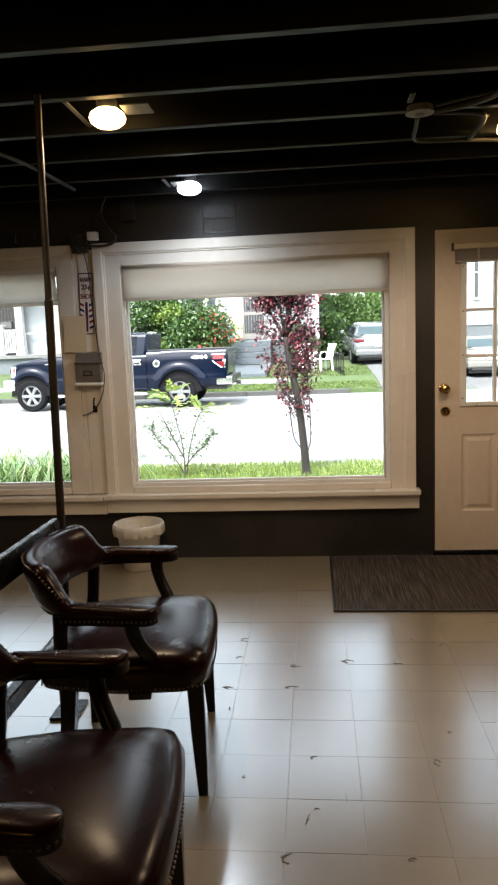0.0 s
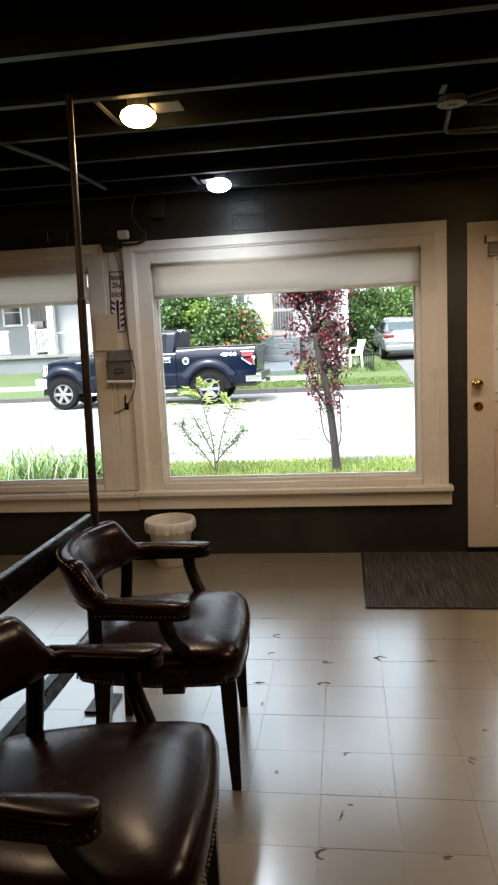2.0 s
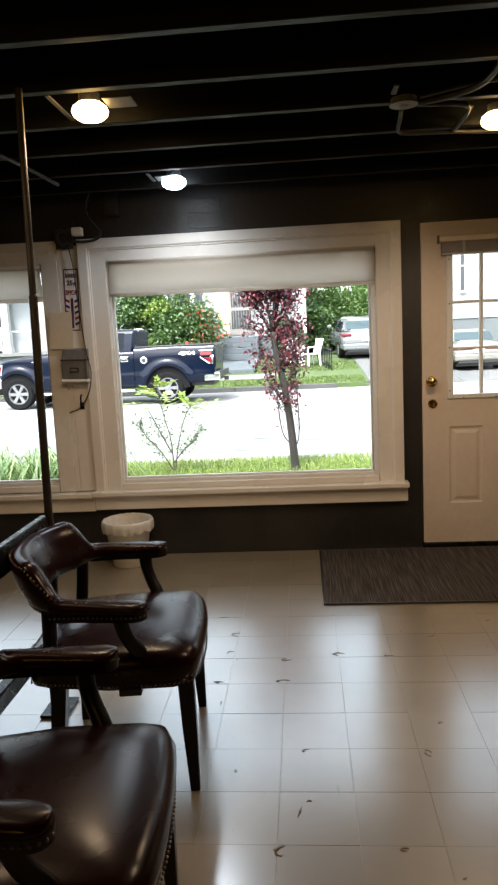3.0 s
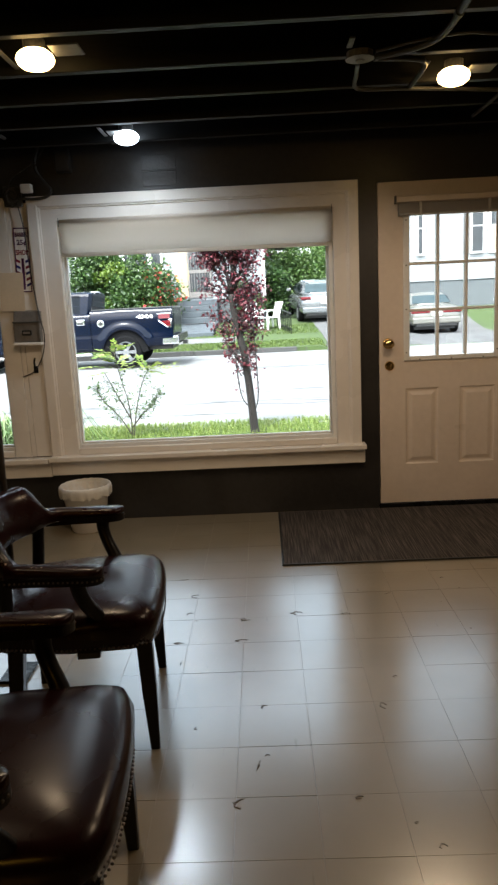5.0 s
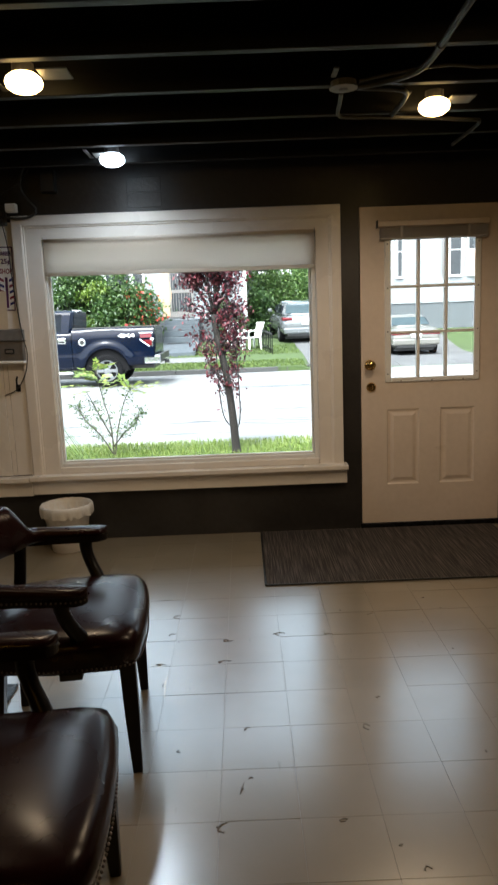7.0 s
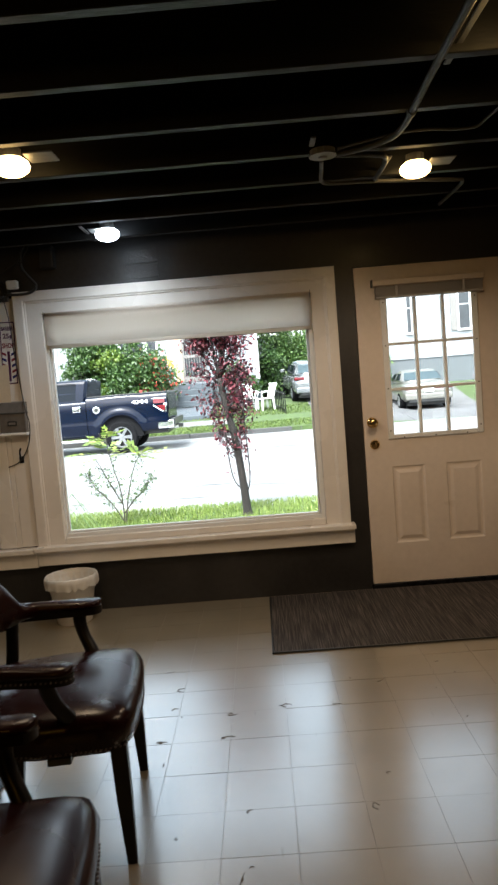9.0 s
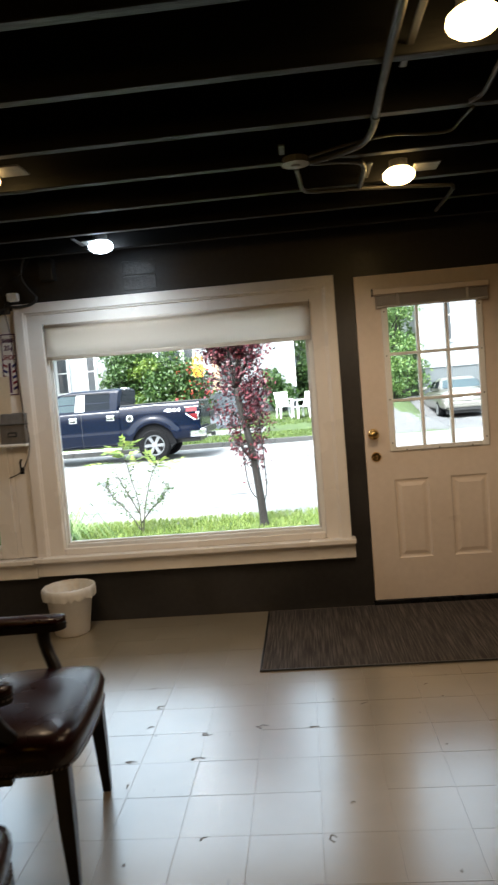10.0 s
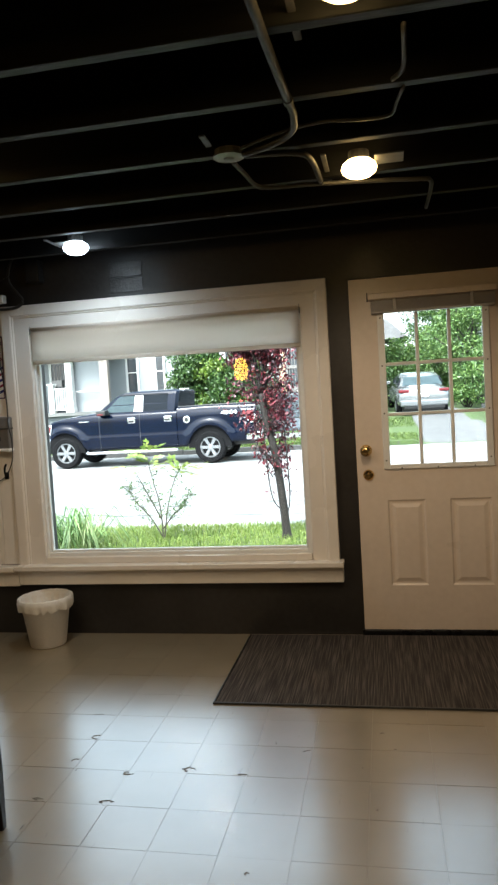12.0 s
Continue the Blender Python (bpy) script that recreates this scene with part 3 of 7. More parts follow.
# ---- captain's chairs ----
def captain_chair():
    """Seat centre over the origin, facing +x."""
    ch = tagged(empty("captains_chair"), "oxblood leather captain's chair with nailhead trim and dark wooden legs", "chair", "leather armchairs")
    # seat: plump cushion, wider in front
    bm = bmesh.new()
    def seat_ring(z, grow):
        out = []
        for k in range(48):
            a = 2 * math.pi * k / 48
            c, s = math.cos(a), math.sin(a)
            f = (abs(c) ** 13 + abs(s) ** 13) ** (-1 / 13)
            x = c * f * (0.265 + grow)
            wy = 0.285 if x > 0 else 0.285 - 0.05 * (-x / 0.265)
            bulge = 0.025 * (1 - (s * f) ** 2) if c > 0.3 else 0
            out.append((x + bulge * (1 if x > 0 else 0), s * f * (wy + grow), z))
        return out
    rings = [seat_ring(0.355, -0.012), seat_ring(0.37, -0.004), seat_ring(0.40, 0.002), seat_ring(0.43, 0.008), seat_ring(0.452, 0.0)]
    for g, z in ((-0.012, 0.466), (-0.03, 0.475), (-0.07, 0.485), (-0.12, 0.492), (-0.18, 0.497), (-0.235, 0.499)):
        rings.append(seat_ring(z, g))
    loft(bm, rings)
    part("seat", bm, LEATHER, ch, "plump oxblood leather seat", smooth=True)
    # back: padded horseshoe band, high behind and dropping to the arms
    rim, low = [], []
    bm = bmesh.new()
    rings = []
    K = 44
    for i in range(K + 1):
        t = -1 + 2 * i / K
        a = math.pi + t * radians(93)
        x, y = 0.235 * math.cos(a) - 0.04, 0.30 * math.sin(a)
        lift = 0.5 + 0.5 * math.cos(min(1, max(0, (abs(t) - 0.50) / 0.24)) * math.pi)
        zt, zb = 0.660 + 0.110 * lift, 0.612 - 0.012 * lift
        th = 0.022 + 0.018 * lift
        nx, ny = math.cos(a), math.sin(a)
        lean = 0.05 * lift
        ring = []
        for k in range(14):
            b = 2 * math.pi * k / 14
            c, s = math.cos(b), math.sin(b)
            f = (abs(c) ** 3 + abs(s) ** 3) ** (-1 / 3)
            z = (zt + zb) / 2 + s * f * (zt - zb) / 2
            o = c * f * th + lean * ((z - zb) / max(0.05, zt - zb) - 0.3)
            ring.append((x + nx * o, y + ny * o, z))
        rings.append(ring)
        rim.append(Vector(ring[2]))
        low.append(Vector(ring[12]))
    loft(bm, rings)
    part("backrest", bm, LEATHER, ch, "curved padded leather back", smooth=True)
    for s in (1, -1):
        # arm pad runs forward from the band to a broad rounded hand end, on a nailed board
        bm = bmesh.new()
        def arm_half(x):
            w = 0.026 + 0.014 * sstep(-0.10, 0.10, x)
            return w * math.sqrt(max(0.0, 1 - max(0.0, (x - 0.10) / 0.04) ** 2)) if x > 0.10 else w
        xs_arm = [-0.15, -0.105, -0.07, -0.03, 0.01, 0.05, 0.08, 0.10, 0.115, 0.125, 0.132, 0.137, 0.1395]
        rings = []
        for x in xs_arm:
            w, yc, top = max(0.004, arm_half(x)), s * (0.298 + 0.06 * (x + 0.1)), 0.662 - 0.05 * (x + 0.1)
            q = w / 0.04
            rings.append([(x, yc + w * u, 0.628 + (top - 0.628) * v) for u, v in ((-1, 0), (1, 0), (1.06, 0.35), (0.95, 0.75), (0.6, 0.97), (0, 1.04), (-0.6, 0.97), (-0.95, 0.75), (-1.06, 0.35))])
        loft(bm, rings)
        part("armrest", bm, LEATHER, ch, "padded arm with a rounded end", smooth=True)
        bm = bmesh.new()
        loft(bm, [[(x, s * (0.298 + 0.06 * (x + 0.1)) + (max(0.004, arm_half(x)) - 0.001) * u, z) for u, z in ((-1, 0.602), (1, 0.602), (1, 0.627), (-1, 0.627))] for x in xs_arm])
        part("arm_board", bm, DARKWOOD, ch)
        bm = bmesh.new()
        pth = smooth_path([(0.108, s * 0.250, 0.44), (0.096, s * 0.264, 0.475), (0.072, s * 0.284, 0.525), (0.058, s * 0.296, 0.575), (0.06, s * 0.302, 0.625)], 5)
        sweep(bm, pth, lambda t: (0.026 - 0.005 * math.sin(t * 3.1), 0.019), 8, up=(0, 1, 0), power=4)
        part("arm_support", bm, DARKWOOD, ch, smooth=True)
        bm = bmesh.new()
        pth = smooth_path([(-0.195, s * 0.215, 0.36), (-0.18, s * 0.235, 0.5), (-0.172, s * 0.248, 0.63)], 4)
        sweep(bm, pth, (lambda t: (0.021, 0.019)), 8, up=(0, 1, 0), power=4)
        part("back_post", bm, DARKWOOD, ch, smooth=True)
        for x, sx, sp in ((0.235, 0.010, 0.012), (-0.170, -0.03, 0.012)):
            bm = bmesh.new()
            y = s * (0.245 if x > 0 else 0.20)
            rings = []
            for z, h in ((0.37, 0.025), (0.2, 0.022), (0.0, 0.015)):
                q = 1 - z / 0.37
                cx, cy = x + sx * q, y + s * sp * q
                rings.append([(cx + dx * h, cy + dy * h, z) for dx, dy in ((-1, -1), (1, -1), (1, 1), (-1, 1))])
            loft(bm, rings)
            bmesh.ops.bevel(bm, geom=[e for e in bm.edges if abs(e.verts[0].co.z - e.verts[1].co.z) > 0.05], offset=0.004, segments=1, affect="EDGES")
            part("leg", bm, DARKWOOD, ch)
    # brass nails round the seat edge and under the arms
    bm = bmesh.new()
    ring = [Vector(p) for p in seat_ring(0.372, 0.001)]
    def nails(pts, gap):
        acc = 0.0
        for a, b in zip(pts, pts[1:]):
            L = (b - a).length
            while acc < L:
                p = a.lerp(b, acc / L)
                bmesh.ops.create_uvsphere(bm, u_segments=6, v_segments=4, radius=0.0038, matrix=Matrix.Translation(p))
                acc += gap
            acc -= L
    nails(ring + ring[:1], 0.0145)
    nails(rim, 0.0145)
    nails(low, 0.0145)
    for s in (1, -1):
        nails([Vector((x, s * (0.298 + 0.06 * (x + 0.1)) + s * max(0.004, arm_half(x)), 0.616)) for x in xs_arm], 0.0145)
    tagged(part("nail_trim", bm, NAIL, ch, "row of small brass upholstery nails"), kind="stuff")
    part("seat_clip", boxes((0.03, 0.10, -0.285, -0.25, 0.338, 0.362), bev=0.003), BLACKPLASTIC, ch)
    return ch


c1 = captain_chair()
c1.matrix_basis = pose(-1.41, -2.262, 0, 0, 0, 5.5)
c2 = copy_thing(c1, pose(-1.36, -3.195, 0, 0, 0, 5))

# ---- railing with ceiling post behind the chairs ----
rl = tagged(empty("low_railing"), "black steel railing with a tall post to the ceiling", "railing")
RX = -1.752
part("top_rail", boxes((RX - 0.004, RX + 0.022, -4.9, -2.02, 0.695, 0.792), bev=0.004, seg=2), BLACKSTEEL, rl)
part("lower_rail", boxes((RX - 0.02, RX + 0.02, -4.9, -2.02, 0.285, 0.345), bev=0.005, seg=2), BLACKSTEEL, rl)
bm = bmesh.new()
lathe(bm, [(0.0155, 0.0), (0.0155, 1.60), (0.0125, 1.606), (0.0125, 2.31)], 16, pose(RX + 0.003, -2.0, 0, 0, 1.2))
part("pole", bm, POLEMAT, rl, "slender dark bronze pole", smooth=False)
part("base_plate", boxes((RX - 0.06, RX + 0.05, -2.08, -1.93, 0.0, 0.012), bev=0.003), BLACKSTEEL, rl)
part("post", boxes((RX - 0.02, RX + 0.02, -4.92, -4.88, 0.0, 0.74), bev=0.004), BLACKSTEEL, rl)
part("post", boxes((RX - 0.02, RX + 0.02, -2.06, -2.02, 0.0, 0.70), bev=0.004), BLACKSTEEL, rl)

# ---- ceiling lamps ----
def ceiling_lamp(x, y, z, bulb, label, tone, watts, plate):
    la = tagged(empty("ceiling_lamp", pose(x, y, z)), label, "lamp", "bare ceiling lamps")
    part("mounting_plate", boxes((0.06 if plate > 0 else -0.1, 0.06 + plate if plate > 0 else -0.02, -0.055, 0.06, 0.012, 0.018), (-0.14, -0.12, -0.10, 0.30, 0.02, 0.026), bev=0.002), STEEL, la, "perforated steel mounting plate")
    bm = bmesh.new()
    lathe(bm, [(0.04, 0.05), (0.04, 0.012), (0.028, 0.01), (0.028, 0.0)], 16)
    part("lamp_holder", bm, CONDUIT, la, "dull grey lamp holder")
    bm = bmesh.new()
    lathe(bm, [(0.02, 0.022), (0.046, 0.016), (0.064, 0.002), (0.069, -0.013), (0.064, -0.028), (0.046, -0.042), (0.026, -0.048), (0.006, -0.05)], 20)
    part("bulb", bm, bulb, la, "glowing bulb", smooth=True)
    d = bpy.data.lights.new("bulb_light", "SPOT")
    d.spot_size, d.spot_blend = radians(168), 0.5
    d.energy, d.color, d.shadow_soft_size = watts, tone, 0.06
    lo = new("bulb_light", d)
    lo.matrix_basis = pose(x, y, z - 0.10)
    return la


WARMTONE, COOLTONE = (1.0, 0.725, 0.48), (0.84, 0.92, 1.0)
ceiling_lamp(-1.515, -1.775, 2.30, WARM, "bare warm glowing bulb with a steel plate on the joists", WARMTONE, 2.7, 0.11)
ceiling_lamp(0.118, -1.28, 2.30, WARM, "bare warm glowing bulb beside bent conduit", WARMTONE, 2.7, 0.11)
ceiling_lamp(0.13, -2.545, 2.305, WARM, "bare warm glowing bulb near the long conduit", WARMTONE, 2.7, 0.11)
ceiling_lamp(-1.432, -0.46, 2.31, COOL, "bare cool white bulb close to the front wall", COOLTONE, 1.35, -0.1)
ceiling_lamp(-2.12, -2.85, 2.305, WARM, "bare warm glowing bulb above the leather chairs", WARMTONE, 1.6, 0.11)

# glowing amber shade that hangs at the back of the shop
AMBER = glow("amber_shade", (1.0, 0.50, 0.06), 2.2)
pl = tagged(empty("pendant_lamp", pose(-1.90, -6.12, 1.87)), "amber glowing pendant lamp hanging at the back", "lamp")
bm = bmesh.new()
lathe(bm, [(0.04, 0.17), (0.075, 0.15), (0.10, 0.05), (0.105, -0.06), (0.085, -0.15), (0.05, -0.165)], 20)
part("shade", bm, AMBER, pl, "amber glass shade", smooth=True)
bm = bmesh.new()
lathe(bm, [(0.004, 0.17), (0.004, 0.632)], 8)
part("cord", bm, BLACKPLASTIC, pl)

# ---- conduits and boxes on the ceiling ----
cn = tagged(empty("conduit_run"), "grey painted electrical conduit with a round ceiling box", "conduit")
def run(pts, r, name="conduit", k=6, material=CONDUIT, parent=None):
    bm = bmesh.new()
    sweep(bm, smooth_path(pts, k), r, 8)
    return part(name, bm, material, parent, smooth=True)


run([(-0.27, -1.63, 2.275), (-0.17, -1.68, 2.275), (-0.085, -1.77, 2.275), (-0.06, -1.89, 2.275), (-0.06, -2.03, 2.275), (-0.07, -2.5, 2.275), (-0.075, -3.5, 2.275), (-0.08, -5.5, 2.275)], 0.012, parent=cn)
run([(-0.27, -1.60, 2.28), (-0.13, -1.575, 2.28), (-0.065, -1.53, 2.28), (-0.045, -1.42, 2.28), (-0.04, -1.16, 2.29)], 0.011, parent=cn)
run([(-0.325, -1.56, 2.28), (-0.31, -1.40, 2.28), (-0.295, -1.24, 2.28), (-0.24, -1.19, 2.28), (-0.05, -1.15, 2.285), (0.34, -1.06, 2.285), (0.40, -1.02, 2.285), (0.412, -0.9, 2.285), (0.412, -0.55, 2.29)], 0.009, parent=cn)
run([(-0.27, -1.66, 2.285), (-0.13, -1.75, 2.285), (0.02, -1.80, 2.285), (0.14, -1.775, 2.285), (0.23, -1.78, 2.285), (0.25, -1.86, 2.29), (0.268, -1.97, 2.29)], 0.0055, parent=cn)
run([(0.235, -2.06, 2.275), (0.262, -2.13, 2.275), (0.258, -2.33, 2.285)], 0.007, parent=cn)
bm = bmesh.new()
lathe(bm, [(0.0135, 0.0), (0.0155, 0.001), (0.0155, 0.03), (0.0135, 0.031)], 12, pose(-0.06, -2.0, 2.275, 90))
part("coupling", bm, CONDUIT, cn)
bm = bmesh.new()
lathe(bm, [(0.05, 0.02), (0.05, 0.002), (0.056, 0.0), (0.056, -0.006), (0.02, -0.009), (0.016, -0.014), (0.006, -0.015)], 12, pose(-0.325, -1.615, 2.28))
part("ceiling_box", bm, BOXSTEEL, cn, "round steel ceiling box and cover")
part("strap", boxes((-0.385, -0.365, -1.80, -1.70, 2.288, 2.296), bev=0.002), CONDUIT, cn)
run([(-2.16, -1.62, 2.285), (-2.07, -1.2, 2.285), (-2.035, -0.65, 2.285)], 0.009, name="ceiling_pipe").name = "ceiling_pipe"
tagged(bpy.data.objects["ceiling_pipe"], "thin pale pipe run under the ceiling joists", "pipe")

# ---- on the pier: box, cables, sign, card, mailbox ----
eb = tagged(empty("electrical_box"), "open metal electrical box with tangled dark cables", "electrical box")
part("back_box", boxes((-2.285, -2.175, -0.045, -0.0225, 2.03, 2.15), bev=0.004), STEEL, eb)
part("cover", boxes((-2.16, -2.095, -0.1, -0.049, 2.10, 2.15), bev=0.005), PAPER, eb, "small white junction cover")
for k in range(7):
    r = random.Random(k)
    cx, cz, rr = -2.23 + r.uniform(-0.01, 0.015), 2.085 + r.uniform(-0.02, 0.02), r.uniform(0.03, 0.062)
    pts = [(cx + rr * math.cos(a) * r.uniform(0.8, 1.1), -0.05 - 0.02 * r.random(), cz + rr * math.sin(a) * r.uniform(0.8, 1.15)) for a in [j * 0.9 + k for j in range(7)]]
    run(pts, 0.0035, "cable", 5, BLACKPLASTIC if k % 3 else STEEL, eb)
run([(-1.93, -0.06, 2.46), (-2.01, -0.06, 2.40), (-2.06, -0.06, 2.31), (-2.065, -0.06, 2.23), (-2.02, -0.055, 2.16), (-1.985, -0.055, 2.11), (-2.02, -0.056, 2.075), (-2.10, -0.06, 2.065), (-2.19, -0.06, 2.075)], 0.009, "flex_conduit", 6, CONDUIT, eb)
run([(-2.2, -0.06, 2.05), (-2.178, -0.056, 1.9), (-2.17, -0.05, 1.7), (-2.155, -0.045, 1.5), (-2.12, -0.105, 1.35), (-2.10, -0.115, 1.25), (-2.14, -0.06, 1.12), (-2.21, -0.04, 1.02), (-2.29, -0.035, 0.985)], 0.0032, "hanging_cord", 6, BLACKPLASTIC, eb)
run([(-2.27, -0.05, 2.10), (-2.22, -0.03, 2.2), (-2.08, -0.03, 2.28), (-2.0, -0.06, 2.36)], 0.003, "cable", 6, BLACKPLASTIC, eb)

sg = tagged(empty("barber_sign", pose(-2.214, -0.0235, 1.712, 0, 2)), "small white enamel barber shop price sign", "sign")
part("plate", boxes((-0.047, 0.047, -0.003, 0.0, -0.195, 0.195), bev=0.002), PAPER, sg)
part("rim", boxes((-0.047, -0.041, -0.0045, -0.003, -0.195, 0.195), (0.041, 0.047, -0.0045, -0.003, -0.195, 0.195), (-0.041, 0.041, -0.0045, -0.003, 0.188, 0.195), (-0.041, 0.041, -0.0045, -0.003, -0.195, -0.188)), INKP, sg, "purple printed border")
face = pose(0, -0.0035, 0, 90)
text_part("lettering", "BARBER", 0.024, face @ pose(0, 0.152, 0) @ Matrix.Diagonal((0.9, 1.5, 1, 1)), INKP, sg)
text_part("lettering", "25¢", 0.042, face @ pose(0, 0.105, 0), INKP, sg)
text_part("lettering", "SHOP", 0.032, face @ pose(0, 0.045, 0) @ Matrix.Diagonal((0.95, 1.35, 1, 1)), INKR, sg)
bm = boxes((-0.008, 0.008, -0.005, -0.003, -0.18, 0.01))
part("pole_motif", bm, INKP, sg)
for k in range(5):
    for s in (-1, 1):
        c = bmesh.new()
        z = -0.02 - k * 0.036
        loft(c, [[(s * 0.016, -0.0045, z), (s * 0.041, -0.0045, z + 0.012), (s * 0.041, -0.0045, z + 0.028), (s * 0.016, -0.0045, z + 0.016)], [(s * 0.016, -0.003, z), (s * 0.041, -0.003, z + 0.012), (s * 0.041, -0.003, z + 0.028), (s * 0.016, -0.003, z + 0.016)]])
        part("stripe", c, INKB if (k + (s > 0)) % 2 else INKR, sg)

cd = tagged(empty("blank_card", pose(-2.295, -0.05, 1.52, 0, 2)), "blank cream card pinned to the window trim", "card")
part("card_sheet", boxes((-0.076, 0.076, -0.002, 0.0, -0.118, 0.118), bev=0.0008), CARD, cd)

ml = tagged(empty("wall_mailbox", pose(-2.212, -0.0235, 1.296, 0, 1.5)), "grey metal wall mailbox with a lidded top", "mailbox")
bm = bmesh.new()
loft(bm, [[(x, 0.0, -0.10), (x, -0.07, -0.10), (x, -0.075, 0.03), (x, -0.05, 0.10), (x, 0.0, 0.108)] for x in (-0.083, 0.083)])
bmesh.ops.bevel(bm, geom=bm.edges[:], offset=0.004, segments=1, affect="EDGES")
part("body", bm, GREYMETAL, ml)
part("lid", boxes((-0.088, 0.088, -0.082, -0.003, 0.03, 0.04), bev=0.003), STEEL, ml)
part("bottom_ledge", boxes((-0.088, 0.088, -0.085, -0.001, -0.108, -0.09), bev=0.004), PAPER, ml, "pale ledge under the box")
part("label_holder", boxes((-0.03, 0.03, -0.082, -0.072, -0.045, -0.015), bev=0.003), BLACKPLASTIC, ml)
part("label_card", boxes((-0.022, 0.022, -0.0835, -0.082, -0.038, -0.022)), GREYMETAL, ml)
hk = tagged(empty("coat_hook", pose(-2.205, -0.0235, 1.05)), "small dark iron hook on the pier board", "hook")
run([(0, 0, 0.05), (0, -0.02, 0.03), (0.005, -0.03, -0.005), (0.008, -0.012, -0.02)], 0.006, "hook_arm", 5, BLACKSTEEL, hk)
part("hook_plate", boxes((-0.014, 0.016, -0.006, 0.0, -0.045, 0.0), bev=0.003), BLACKSTEEL, hk)

sp = tagged(empty("wall_speaker"), "small black speaker high on the front wall", "speaker")
part("cabinet", boxes((-1.945, -1.855, -0.085, -0.012, 2.21, 2.345), bev=0.01, seg=2), BLACKPLASTIC, sp)
part("bracket", boxes((-1.915, -1.885, -0.012, 0.0, 2.25, 2.31)), BLACKPLASTIC, sp)

# ---- cabinet by the door ----
CX = 0.90
cab = tagged(empty("glass_cabinet"), "white cabinet with glazed doors above open pine shelves", "cabinet")
part("carcass", boxes((CX + 0.022, 1.34, -0.075, -0.055, 0.43, 1.03), (CX + 0.022, 1.34, -1.86, -1.84, 0.43, 1.03), (CX + 0.022, 1.34, -1.84, -0.075, 0.43, 0.45), (1.32, 1.34, -1.84, -0.075, 0.45, 1.03)), SASH, cab)
part("inner_shelf", boxes((CX + 0.04, 1.32, -1.83, -0.08, 0.735, 0.75)), SASH, cab)
for k in range(4):
    y1 = -0.06 - k * 0.447
    y0 = y1 - 0.44
    dr = part("door", boxes((CX, CX + 0.02, y1 - 0.045, y1, 0.415, 1.02), (CX, CX + 0.02, y0, y0 + 0.045, 0.415, 1.02), (CX + 0.0005, CX + 0.0195, y0 + 0.045, y1 - 0.045, 0.415, 0.475), (CX + 0.0005, CX + 0.0195, y0 + 0.045, y1 - 0.045, 0.97, 1.02), bev=0.003), SASH, cab, "white framed glazed door")
    pn = part("pane", boxes((CX + 0.008, CX + 0.012, y0 + 0.04, y1 - 0.04, 0.47, 0.975)), CABGLASS, dr)
    pn.visible_shadow = False
    bm = bmesh.new()
    yk = y0 + 0.026 if k % 2 == 0 else y1 - 0.026
    lathe(bm, [(0.006, 0), (0.006, 0.012), (0.014, 0.018), (0.013, 0.027), (0.004, 0.03)], 12, pose(CX, yk, 0.735, 0, -90))
    part("knob", bm, BRASS, dr, "small brass knob", smooth=True)
part("end_panel", boxes((CX + 0.025, 1.34, -0.075, -0.055, 0.0, 0.43)), PINE, cab)
part("plinth", boxes((CX + 0.02, CX + 0.04, -1.86, -0.08, 0.0, 0.16), bev=0.003), PINE, cab, "pale pine base board")
part("base_shelf", boxes((CX + 0.03, 1.34, -1.84, -0.08, 0.16, 0.178)), PINE, cab)
tagged(part("cabinet_worktop", boxes((CX - 0.02, 1.355, -1.9, -0.045, 1.03, 1.06), bev=0.005, seg=2), WOODTOP), "oak worktop lying along the white cabinet", "worktop")
for k, (ya, yb) in enumerate(((-0.56, -0.12), (-1.05, -0.6), (-1.55, -1.1))):
    tb = tagged(empty("storage_tub"), "frosted plastic storage tub with a blue-grey lid", "tub", "storage tubs")
    bm = bmesh.new()
    loft(bm, [[(CX + 0.05 + i, ya + i, z), (1.28 - i, ya + i, z), (1.28 - i, yb - i, z), (CX + 0.05 + i, yb - i, z)] for z, i in ((0.179, 0.02), (0.335, 0.005))])
    part("tub_body", bm, TUB if k != 0 else BLUETUB, tb)
    part("tub_lid", boxes((CX + 0.04, 1.29, ya - 0.005, yb + 0.005, 0.335, 0.357), bev=0.005), TUBLID, tb)
for k, (x, y, c) in enumerate(((1.02, -0.62, TEAL), (1.05, -0.70, PAPER), (1.0, -0.80, TEAL), (1.08, -0.26, GREYMETAL), (1.02, -0.36, CARD))):
    bt = tagged(empty("bottle", pose(x, y, 0.75)), "small bottle standing on the cabinet shelf", "bottle", "bottles in the cabinet")
    bm = bmesh.new()
    lathe(bm, [(0.028, 0), (0.03, 0.004), (0.03, 0.11), (0.014, 0.13), (0.013, 0.15)], 14)
    part("bottle_body", bm, c, bt, smooth=True)
    bm = bmesh.new()
    lathe(bm, [(0.015, 0.15), (0.015, 0.175)], 12)
    part("cap", bm, BLACKPLASTIC, bt)

